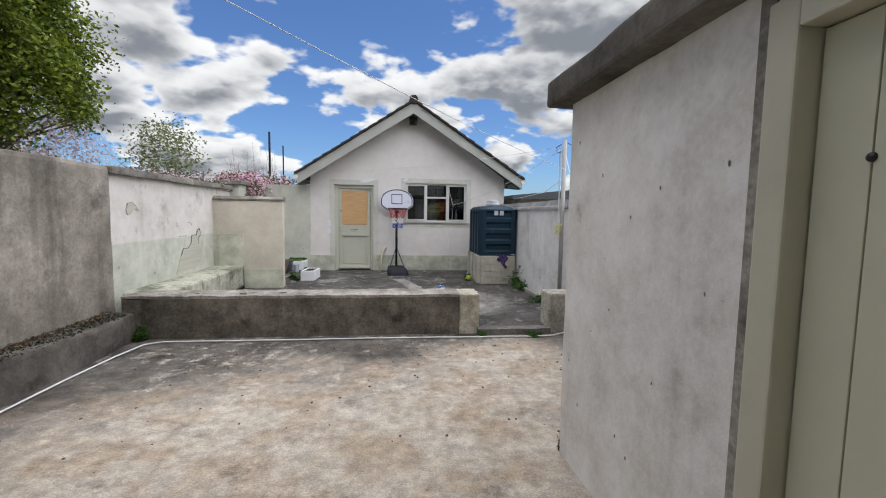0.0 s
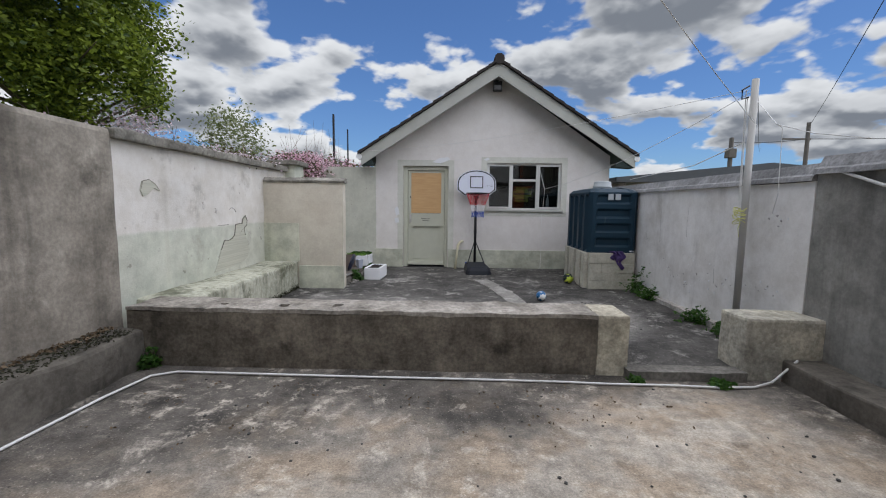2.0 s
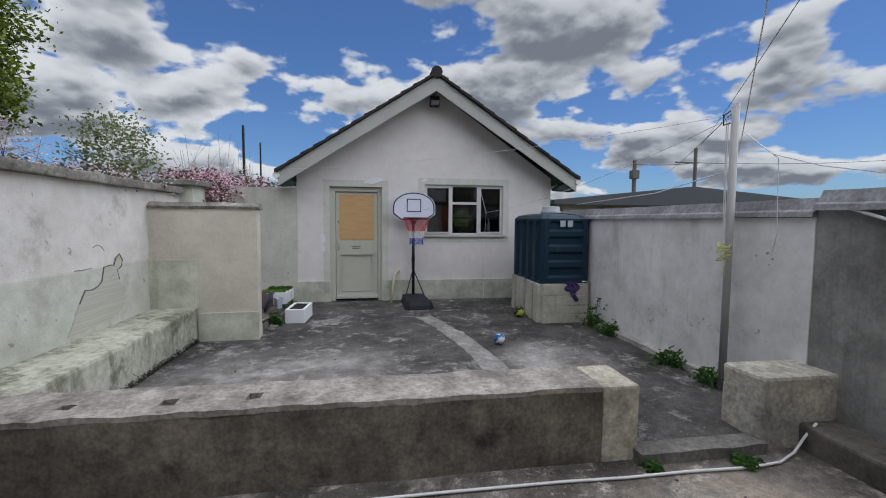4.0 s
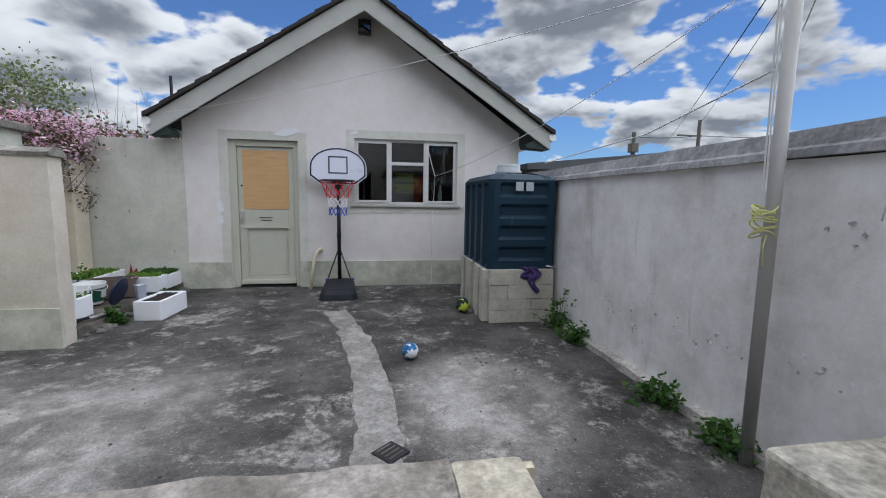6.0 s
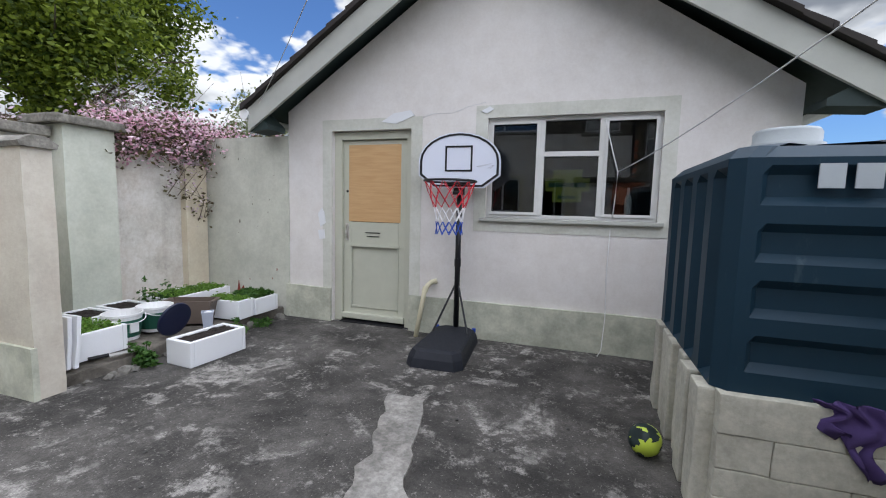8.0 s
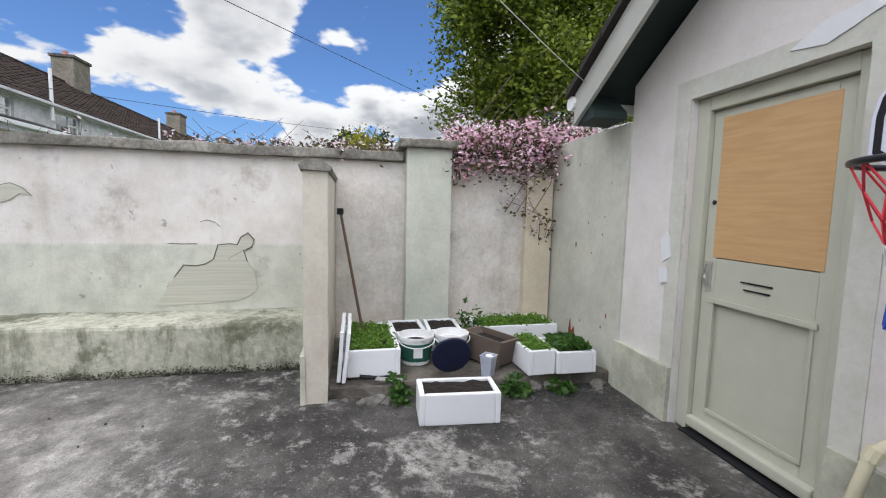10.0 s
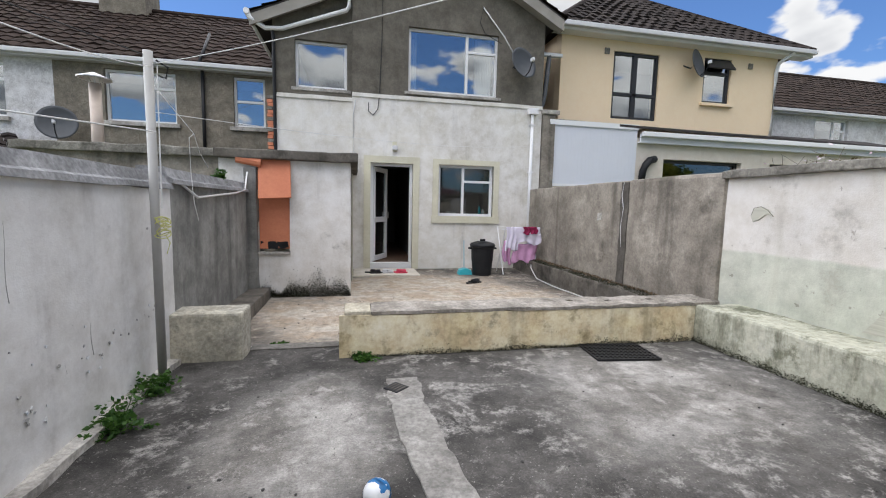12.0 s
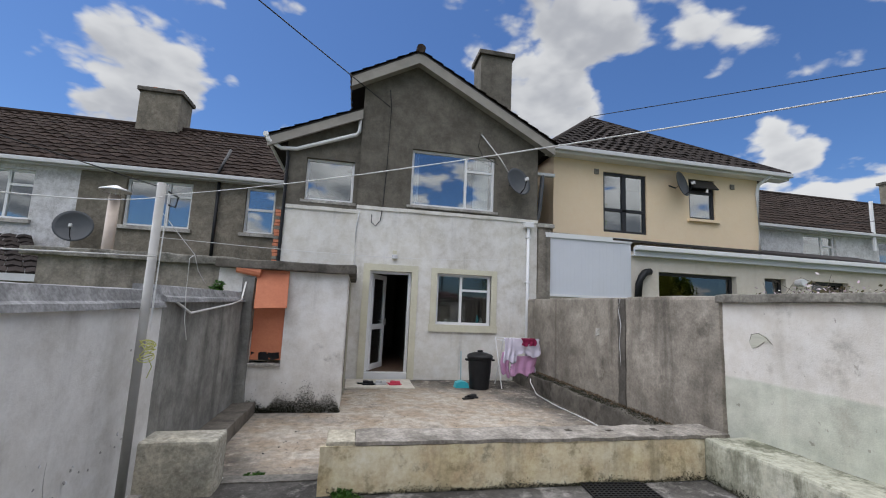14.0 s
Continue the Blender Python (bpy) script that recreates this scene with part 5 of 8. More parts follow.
    # net: crossing cords in red, white and blue bands
    N, levels = 12, [(0.222, 0.0), (0.192, -0.08), (0.162, -0.16), (0.136, -0.225), (0.122, -0.285), (0.114, -0.345), (0.112, -0.40), (0.118, -0.455)]
    bands = (("red_net", RED_NET, 0, 3, 0.0075), ("white_net", WHITE_NET, 3, 5, 0.009), ("blue_net", BLUE_NET, 5, 7, 0.008))
    for nm, mt, l0, l1, rad in bands:
        bm = bmesh.new()
        for lv in range(l0, l1):
            for k in range(N):
                a0 = 2 * math.pi * (k + 0.5 * (lv % 2)) / N
                for s in (-0.5, 0.5):
                    a1 = a0 + s * 2 * math.pi / N
                    (r0, z0), (r1, z1) = levels[lv], levels[lv + 1]
                    tube(bm, [(r0 * math.cos(a0), cy + r0 * math.sin(a0), rz + z0), (r1 * math.cos(a1), cy + r1 * math.sin(a1), rz + z1)], rad * 0.5, 4)
        part(nm, bm, mt, ob, nm.split("_")[0] + " net cords", kind="stuff")
    return ob


basketball_hoop(0.128, 10.12, 3)


# ---- oil tank on its block stand ----
def oil_tank(x0, x1, y0, y1, z0, z1):
    ob = thing("oil_tank", ((x0 + x1) / 2, (y0 + y1) / 2, z0), "dark green ribbed plastic oil tank on a block stand", "oil tank")
    w, d, h = (x1 - x0) / 2, (y1 - y0) / 2, z1 - z0
    bm = bmesh.new()
    zs = [0.0, 0.03]
    ribs = []
    for k in range(4):
        a = 0.04 + 0.225 * k
        ribs += [(a, 0.0), (a + 0.05, 0.0), (a + 0.085, 0.035), (a + 0.17, 0.035), (a + 0.205, 0.0)]
    lev = [(0.0, 0.0, 0.0)] + [(z * h / 0.95, r, 0.0) for z, r in ribs] + [(h, 0.0, 0.0), (h + 0.05, 0.02, 0.05), (h + 0.075, 0.10, 0.16), (h + 0.085, 0.2, 0.30)]
    rings = []
    n = 24
    for z, r, ins in lev:
        pts = []
        ww, dd = w - ins, d - ins
        c = 0.05
        for k in range(n + 1):
            u = -ww + c + (2 * ww - 2 * c) * k / n
            inner = 1.0 if 2 < k < n - 2 else 0.0
            pts.append((u, -dd + r * inner))
        for k in range(n + 1):
            u = -dd + c + (2 * dd - 2 * c) * k / n
            pts.append((ww, u))
        for k in range(n + 1):
            u = ww - c - (2 * ww - 2 * c) * k / n
            pts.append((u, dd))
        for k in range(n + 1):
            u = dd - c - (2 * dd - 2 * c) * k / n
            groove = 0.045 if (k // 3) % 2 and z < h * 0.96 and z > 0.01 else 0.0
            pts.append((-ww + groove, u))
        rings.append([bm.verts.new((a, b, z)) for a, b in pts])
    m = len(rings[0])
    for a, b in zip(rings, rings[1:]):
        for k in range(m):
            bm.faces.new((a[k - 1], a[k], b[k], b[k - 1]))
    bm.faces.new(rings[0][::-1])
    bm.faces.new(rings[-1])
    part("body", bm, TANK, ob)
    bm = bmesh.new()
    lathe(bm, [(0.15, h + 0.07), (0.15, h + 0.12), (0.135, h + 0.125), (0.135, h + 0.175), (0.125, h + 0.19), (0.02, h + 0.195)], 20, (0.0, -0.05, 0))
    part("filler_lid", bm, plain("tank_lid_grey", (0.30, 0.33, 0.34), 0.5), ob, "grey screw lid", True)
    for a in (-0.055, 0.055):
        part("label_plate", boxes((a - 0.04, a + 0.04, -d - 0.004, -d + 0.002, h - 0.115, h - 0.025)), plain("label_grey", (0.38, 0.42, 0.44), 0.5), ob, "small pale sticker")
    bm = bmesh.new()
    tube(bm, [(w - 0.12, -d + 0.02, 0.03), (w - 0.06, -d - 0.03, 0.03), (w + 0.0, -d - 0.04, 0.02), (w + 0.0, -d - 0.04, -0.35), (w - 0.02, -d - 0.03, -0.52)], 0.009, 8)
    part("fuel_pipe", bm, STEEL, ob)
    return ob


TX0, TX1, TY0, TY1 = 1.775, 2.52, 8.28, 9.50
oil_tank(TX0, TX1, TY0, TY1, 0.625, 1.56)
stand = thing("tank_stand", ((TX0 + TX1) / 2, 8.88, ZB), "tank stand of old stained concrete blocks", "stand")
hx = (TX1 - TX0) / 2
rb = random.Random(3)
for r, (z0, z1) in enumerate(((0.0, 0.13), (0.135, 0.25), (0.255, 0.40), (0.405, 0.565))):
    cuts = [-hx + 0.02, (-0.05, 0.10, -0.16, 0.06)[r], hx - 0.03]
    for a, b in zip(cuts, cuts[1:]):
        j = rb.uniform(-0.012, 0.012)
        part("block", worn(boxes((a + 0.001, b - 0.001, -0.64 + 0.4 * j, -0.45 + 0.4 * j, z0, z1 + 0.002), bevel=0.004), 0.12, 0.005, 9), CONCRETE_BLOCK, stand)
for k in range(6):
    y0 = -0.60 + 0.20 * k
    j = rb.uniform(-0.02, 0.02)
    part("upright_block", worn(boxes((-hx - 0.035 + j, -hx + 0.12 + j, y0 + 0.025, y0 + 0.165, 0.0, 0.565), bevel=0.012), 0.14, 0.007, 8), CONCRETE_BLOCK, stand)
part("core", boxes((-hx + 0.12, hx - 0.03, -0.44, 0.60, 0.0, 0.564)), DARK_RENDER, stand)

rag = thing("rag", (2.22, 8.245, 0.62), "crumpled dark purple cloth hung on the tank stand", "cloth")
bm = bmesh.new()
bmesh.ops.create_grid(bm, x_segments=12, y_segments=14, size=0.5)
for v in bm.verts:
    u, t = v.co.x, v.co.y
    wid = 0.20 - 0.05 * (0.5 - t)
    v.co = Vector((u * wid + 0.03 * math.sin(9 * t), -0.02 - 0.025 * noise.noise(Vector((u * 5, t * 4, 2))) - 0.015 * math.sin(u * 16), (t - 0.5) * (0.20 + 0.09 * math.sin(u * 5)) + 0.04))
bmesh.ops.solidify(bm, geom=bm.faces[:], thickness=0.006)
part("cloth", bm, PURPLE_CLOTH, rag, smooth=True)


# ---- balls ----
def ball(name, place, r, base, marks, label):
    ob = thing(name, place, label, "ball")
    bm = bmesh.new()
    bmesh.ops.create_icosphere(bm, subdivisions=3, radius=r)
    part("cover", bm, base, ob, smooth=True)
    rng = random.Random(len(label))
    for k in range(8):
        bm = bmesh.new()
        bmesh.ops.create_icosphere(bm, subdivisions=4, radius=r * 1.006)
        ax = Vector((rng.uniform(-1, 1), rng.uniform(-1, 1), rng.uniform(-1, 1))).normalized()
        ay = ax.orthogonal().normalized()
        az = ax.cross(ay)
        dead = [v for v in bm.verts if not (v.co.normalized().dot(ax) > 0.58 and abs(v.co.normalized().dot(ay)) < 0.22 + 0.30 * abs(v.co.normalized().dot(az)))]
        bmesh.ops.delete(bm, geom=dead, context="VERTS")
        part("panel_mark", bm, marks, ob, smooth=True)
    return ob


ball("football", (0.89, 7.36, ZB + 0.068), 0.066, BALL_WHITE, BALL_BLUE, "white and blue football lying on the yard floor")
ball("toy_ball", (1.61, 8.70, ZB + 0.085), 0.083, BALL_YELLOW, SOFFIT, "yellow-green ball resting beside the tank stand")


# ---- planters ----
def planter_box(place, sx, sy, sz, turn, filling, label, wall=0.035):
    ob = thing("planter_box", place, label, "planter", "polystyrene planters", turn)
    a, b = sx / 2, sy / 2
    part("tub", boxes((-a, a, -b, -b + wall, 0, sz), (-a, a, b - wall, b, 0, sz), (-a, -a + wall, -b + wall, b - wall, 0, sz), (a - wall, a, -b + wall, b - wall, 0, sz), (-a + wall, a - wall, -b + wall, b - wall, 0, 0.04), bevel=0.008), POLYSTYRENE, ob)
    bm = bmesh.new()
    bmesh.ops.create_grid(bm, x_segments=14, y_segments=14, size=0.5)
    for v in bm.verts:
        v.co = Vector((v.co.x * (sx - 2 * wall), v.co.y * (sy - 2 * wall), sz - (0.014 if filling == "soil" else 0.03) + 0.014 * noise.noise(Vector((v.co.x * 9, v.co.y * 9, place[0])))))
    part("soil", bm, SOIL, ob)
    if filling != "soil":
        rng = np.random.default_rng(int(abs(place[1]) * 100))
        cnt = 420 if filling == "cress" else 150
        c = np.column_stack([rng.uniform(-a + wall, a - wall, cnt), rng.uniform(-b + wall, b - wall, cnt), np.full(cnt, sz + (0.0 if filling == "cress" else 0.02))])
        part("seedlings", leaves(c, 0.014 if filling == "cress" else 0.028, 6, 0.014, 5, 0.9, -0.2), LEAF_CRESS if filling == "cress" else LEAF_WEED, ob, "dense green seedlings", kind="stuff")
    return ob


LZ = 0.168
planter_box((-2.50, 8.43, LZ), 0.76, 0.42, 0.20, 1, "cress", "white polystyrene box full of green cress")
planter_box((-1.66, 8.97, ZB + 0.003), 0.27, 0.52, 0.20, -4, "soil", "white polystyrene box filled with dark soil")
planter_box((-2.78, 8.77, LZ), 0.40, 0.30, 0.19, 2, "soil", "small white polystyrene box of dark soil")
planter_box((-2.80, 9.10, LZ), 0.40, 0.31, 0.19, -3, "soil", "small white polystyrene box of dark soil")
planter_box((-2.82, 9.78, LZ), 0.40, 0.78, 0.20, 2, "cress", "long white polystyrene box with young seedlings")
planter_box((-2.17, 9.70, LZ), 0.42, 0.22, 0.19, 3, "cress", "narrow white polystyrene box with seedlings")
planter_box((-2.15, 10.00, LZ), 0.40, 0.33, 0.17, -1, "plants", "white polystyrene box with young leafy plants")


def bucket(place, label, fill):
    ob = thing("bucket", place, label, "bucket", "paint buckets")
    bm = bmesh.new()
    lathe(bm, [(0.115, 0), (0.14, 0.20), (0.148, 0.205), (0.148, 0.225), (0.137, 0.225), (0.128, 0.17), (0.02, 0.168)], 24)
    part("pail", bm, WHITE_PVC, ob, smooth=False)
    bm = bmesh.new()
    lathe(bm, [(0.119, 0.03), (0.1385, 0.175), (0.141, 0.175), (0.122, 0.03)], 24)
    part("wrapper", bm, BUCKET_GREEN, ob, "dark green printed wrapper")
    part("printed_panel", boxes((0.118, 0.140, -0.035, 0.035, 0.07, 0.15)), WHITE_PVC, ob, "pale printed panel")
    bm = bmesh.new()
    lathe(bm, [(0.125, 0.165), (0.05, 0.178), (0.01, 0.18)], 20)
    part("contents", bm, fill, ob)
    bm = bmesh.new()
    tube(bm, [(0.10 * math.sin(a) + 0.05, 0.148 * math.cos(a), 0.20 - 0.05 * math.sin(a)) for a in [math.pi * k / 10 for k in range(11)]], 0.004, 6)
    part("bail_handle", bm, WHITE_PVC, ob)
    return ob


bucket((-2.40, 8.80, LZ), "white paint bucket with green label, holding soil", SOIL)
bucket((-2.42, 9.10, LZ), "white paint bucket with green label, half full", GUTTER_GREY)

lid = thing("round_lid", (-2.13, 9.03, LZ), "navy blue round lid leaning on the buckets", "lid")
lid.matrix_world = pose(-2.13, 9.03, LZ + 0.005, 0, -72, 0)
bm = bmesh.new()
lathe(bm, [(0.13, 0), (0.152, 0.003), (0.155, 0.018), (0.148, 0.02), (0.14, 0.008), (0.02, 0.006)], 28, (0.14, 0, 0))
part("disc", bm, LID_NAVY, lid)

trough = thing("plant_trough", (-2.36, 9.42, LZ), "brown plastic trough with dry soil", "planter", turn=28)
bm = bmesh.new()
prism(bm, [(-0.17, 0), (0.17, 0), (0.22, 0.20), (0.235, 0.20), (0.235, 0.215), (0.205, 0.215), (0.165, 0.15), (-0.165, 0.15), (-0.205, 0.215), (-0.235, 0.215), (-0.235, 0.20), (-0.22, 0.20)], -0.10, 0.10)
part("tub", bm, TROUGH_BROWN, trough)
for y0 in (-0.115, 0.10):
    part("side_wall", boxes((-0.21, 0.21, y0, y0 + 0.015, 0.0, 0.215)), TROUGH_BROWN, trough)
part("soil", boxes((-0.17, 0.17, -0.10, 0.10, 0.15, 0.168)), SOIL, trough)

pot = thing("measuring_tub", (-2.02, 9.30, LZ), "small translucent grey tub with scraps inside", "tub")
bm = bmesh.new()
lathe(bm, [(0.05, 0), (0.068, 0.15), (0.074, 0.15), (0.074, 0.158), (0.064, 0.158), (0.058, 0.11), (0.01, 0.11)], 4)
part("body", bm, plain("frosted_grey_plastic", (0.42, 0.45, 0.52), 0.4), pot)
part("scraps", boxes((-0.03, 0.025, -0.02, 0.03, 0.11, 0.155), bevel=0.01), POLYSTYRENE, pot)

for k, (dx, lean) in enumerate(((0.0, 9), (0.05, 13))):
    sh = thing("polystyrene_sheet", (-2.35 + dx, 8.185 + 0.0, LZ), "white polystyrene lid leaning on the stub wall", "lid", "leaning lids")
    sh.matrix_world = pose(-2.35 + 0.02 * k, 8.20 + 0.035 * k, LZ, -4 - 2 * k, 0, 0)
    part("sheet", worn(boxes((-0.30, 0.30, -0.014, 0.014, 0, 0.36), bevel=0.006), 0.1, 0.006, 9), POLYSTYRENE, sh)

trowel = thing("hand_trowel", (-2.05, 8.50, LZ), "small steel trowel with black handle on the ledge", "trowel", turn=70)
bm = bmesh.new()
tube(bm, [(-0.16, 0, 0.015), (-0.04, 0, 0.015)], 0.013, 8)
part("grip", bm, BLACK_PVC, trowel)
part("blade", worn(boxes((-0.04, 0.16, -0.03, 0.03, 0.004, 0.012)), 0.05, 0.004, 9), STEEL, trowel)

tool = thing("long_handled_tool", (-2.62, 8.16, 0.2), "brown wooden tool shaft leaning on the wall", "garden tool")
bm = bmesh.new()
tube(bm, [(0.05, 0.25, 0.0), (-0.40, 0.02, 1.18)], 0.013, 8)
part("shaft", bm, HANDLE_BROWN, tool)
part("head", boxes((-0.43, -0.37, -0.01, 0.05, 1.14, 1.20), bevel=0.01), BLACK_METAL, tool)


# ---- weeds ----
def weed(place, r, h, seed, label="green weed clump growing from the wall foot"):
    rng = np.random.default_rng(seed)
    c = np.column_stack([rng.normal(0, r * 0.5, 60), rng.normal(0, r * 0.5, 60), np.abs(rng.normal(0.3, 0.35, 60)) * h])
    ob = thing("weed", place, label, "weed", "weeds")
    part("foliage", leaves(c, 0.021, 8, r * 0.15, seed, 0.7, -0.1), LEAF_WEED, ob, kind="stuff")
    bm = bmesh.new()
    for p in c[:14]:
        tube(bm, [(p[0] * 0.2, p[1] * 0.2, -0.02), tuple(p)], 0.003, 4)
    part("stems", bm, LEAF_WEED, ob, kind="stuff")
    return ob


weed((2.44, 7.98, ZB), 0.15, 0.32, 1)
weed((2.43, 7.58, ZB), 0.14, 0.18, 2)
weed((2.42, 6.42, ZB), 0.13, 0.14, 3)
weed((2.46, 5.90, ZB), 0.15, 0.12, 4)
weed((-1.90, 8.62, ZB), 0.08, 0.18, 5, "green weeds growing out of the broken ledge")
weed((-1.90, 9.50, ZB), 0.10, 0.13, 6, "green weeds growing out of the broken ledge")
weed((-1.90, 9.85, ZB), 0.09, 0.08, 7, "green weeds growing out of the broken ledge")
weed((-2.75, 9.36, 0.18), 0.14, 0.34, 8, "green weeds between the planters")
weed((1.72, 4.83, 0.0), 0.06, 0.05, 9, "low weeds at the foot of the step")
weed((1.12, 4.88, 0.0), 0.05, 0.04, 10, "low weeds at the foot of the step")
weed((-2.74, 4.95, 0.0), 0.07, 0.15, 11, "small weeds in the corner of the low wall")
weed((0.9, 5.43, ZB), 0.09, 0.04, 13, "thin moss and weeds along the low wall")


# ---- yard fittings ----
mat_thing = thing("drain_grate", (-1.57, 5.62, ZB), "black rubber grid mat over a drain", "drain grate", turn=-6)
items = [(-0.31, 0.31, -0.215 + 0.43 * k / 10 - 0.008, -0.215 + 0.43 * k / 10 + 0.008, 0.002, 0.022) for k in range(11)]
items2 = [(-0.31 + 0.62 * k / 14 - 0.008, -0.31 + 0.62 * k / 14 + 0.008, -0.215, 0.215, 0.002, 0.019) for k in range(15)]
for it in items:
    part("bar", boxes(it), BLACK_PVC, mat_thing)
for it in items2:
    part("cross_bar", boxes(it), BLACK_PVC, mat_thing)
small = thing("gully_cover", (0.68, 6.10, ZB), "small square black drain cover with a broken corner", "drain cover", turn=42)
part("plate", boxes((-0.07, 0.07, -0.07, 0.07, 0.002, 0.016), bevel=0.004), BLACK_PVC, small)
for k in range(4):
    part("slot", boxes((-0.05, 0.05, -0.045 + 0.03 * k, -0.035 + 0.03 * k, 0.0165, 0.018)), DARK_RENDER, small)

wire("hose", [(-2.95, 0.35, 0.33), (-2.74, 0.8, 0.18), (-2.70, 1.2, 0.02), (-2.66, 2.0, 0.014), (-2.72, 3.0, 0.014), (-2.70, 3.8, 0.014), (-2.66, 4.4, 0.014), (-2.60, 4.76, 0.014), (-2.45, 4.85, 0.014), (-1.8, 4.84, 0.014), (-1.0, 4.83, 0.014), (-0.2, 4.83, 0.014), (0.5, 4.82, 0.014), (0.9, 4.80, 0.014), (1.3, 4.80, 0.014), (1.7, 4.78, 0.014), (1.95, 4.80, 0.014), (2.12, 4.86, 0.03), (2.24, 4.90, 0.10), (2.33, 4.90, 0.19)], 0.009, LINE_WHITE, "white hose lying along the foot of the low wall", "hose")

post = thing("line_post", (2.42, 5.77, 0.05), "tall galvanised steel clothes line post", "post")
bm = bmesh.new()
tube(bm, [(0, 0, 0), (0, 0, 2.46)], 0.030, 16)
part("shaft", bm, GALV, post, smooth=True)
bm = bmesh.new()
tube(bm, [(-0.05, 0, 2.40), (-0.12, -0.01, 2.36), (-0.11, 0, 2.28), (-0.05, 0, 2.30)], 0.008, 6)
part("hook", bm, BLACK_METAL, post)
bm = bmesh.new()
rr = random.Random(5)
pts = []
for k in range(190):
    a = k * 0.30
    pts.append((-0.035 + 0.045 * math.cos(a) * (1 + 0.25 * math.sin(k * 0.11)) - 0.01, 0.045 * math.sin(a), 1.22 + 0.06 * math.sin(k * 0.083) + 0.02 * math.sin(k * 0.37)))
tube(bm, pts, 0.0036, 5)
tube(bm, [(-0.05, -0.03, 1.16), (-0.075, -0.04, 1.10), (-0.055, -0.03, 1.02)], 0.0035, 5)
part("rope_coil", bm, ROPE_YELLOW, post, "tangle of yellow-green rope")
bm = bmesh.new()
tube(bm, [(-0.05, 0.0, 1.36), (-0.055, 0.01, 2.3)], 0.004, 5)
tube(bm, [(-0.05, 0.015, 1.36), (-0.065, 0.02, 2.36)], 0.004, 5)
part("tied_line", bm, LINE_WHITE, post)

# clothes lines
wire("clothes_line", sag((2.40, 5.77, 2.42), (-2.0, 9.98, 2.36), 0.10), 0.0025, LINE_WHITE, "thin white clothes line across the yard", "clothes line")
wire("clothes_line", sag((2.40, 5.79, 2.40), (1.50, YS - 0.04, 1.68), 0.12), 0.003, LINE_WHITE, "white line from the post to the shed window", "clothes line")
wire("clothes_line", sag((2.44, 5.74, 2.1), (-3.2, -0.35, 2.95), 0.12), 0.0028, LINE_WHITE, "thin line from the post to the house", "clothes line")
wire("clothes_line", [(2.42, 5.72, 2.30), (2.30, 5.3, 2.02), (2.36, 5.0, 1.90), (2.42, 4.6, 1.80)], 0.0035, LINE_WHITE, "loose white line end on the post", "clothes line")
wire("hanging_line", [(2.30, 5.30, 2.02), (2.34, 5.29, 1.99), (2.34, 5.28, 1.7), (2.33, 5.26, 1.45), (2.30, 5.26, 1.30)], 0.003, LINE_WHITE, "white line end hanging by the wall", "clothes line")
wire("clothes_line", [(2.38, 5.8, 1.95), (2.6, 7.0, 1.85), (2.66, 9.0, 1.80)], 0.005, LINE_WHITE, "white line laid along the wall top", "clothes line")
wire("overhead_cable", sag((22.4, 30.0, 6.6), (0.45, -0.36, 6.33), 0.25, 24), 0.011, CABLE_BLACK, "black overhead cable to the house gable", "cable")
wire("overhead_cable", sag((-41.0, 24.0, 9.4), (-7.1, -4.2, 8.85), 0.2, 24), 0.014, CABLE_BLACK, "black overhead cable beyond the boundary wall", "cable")
wire("overhead_cable", sag((-36.0, 13.5, 7.6), (-15.0, -3.0, 5.1), 0.2, 24), 0.010, CABLE_BLACK, "thin grey overhead cable beyond the boundary wall", "cable")
wire("overhead_cable", sag((2.44, 5.77, 2.48), (30, 45, 7.5), 0.6, 20), 0.004, CABLE_BLACK, "dark cable from the post to a far pole", "cable")

# ---- outhouse ----
OX, OY = 1.06, 2.42
bm = bmesh.new()
wall_y(bm, OX, 2.95, 0.0, 2.10, OY - 0.18, OY, ((1.97, 2.42, 0.70, 2.10),))
structure("wall_outhouse_front", worn(bm, 0.25, 0.006, 2), OUT_RENDER, "grey rendered front wall of the outhouse")
bm = boxes((OX, OX + 0.16, 1.10, OY - 0.18, 0, 2.10), (OX, OX + 0.16, -0.4, 0.10, 0, 2.10), (OX, OX + 0.16, 0.10, 1.10, 2.03, 2.10))
structure("wall_outhouse_side", worn(bm, 0.25, 0.006, 2), OUT_RENDER, "white-grey rendered side wall of the outhouse")
structure("wall_outhouse_far", boxes((2.80, 5.9, 1.30, 1.46, 0, 2.22), (5.75, 5.9, -0.4, 1.30, 0, 2.22)), GREY_RENDER, "mossy grey wall of the joined outhouses")
structure("roof_outhouse", worn(boxes((OX - 0.12, 2.98, -0.4, OY + 0.12, 2.10, 2.24), bevel=0.02), 0.2, 0.014, 3), DARK_RENDER, "thick dark weathered concrete roof slab", "roof")
structure("roof_outhouse_far", worn(boxes((2.98, 6.1, -0.4, 1.58, 2.20, 2.34), bevel=0.02), 0.18, 0.025, 4), COPING, "mossy concrete slab roof of the next outhouse", "roof")
structure("floor_outhouse", boxes((OX + 0.16, 2.9, -0.4, OY - 0.18, 0.0, 0.03)), DARK_RENDER, "dark floor inside the outhouse", "floor")
odoor = tagged(thing("door_outhouse", (OX + 0.06, 0.60, 0.0), "cream painted boarded outhouse door, closed", "door"), kind="structure")
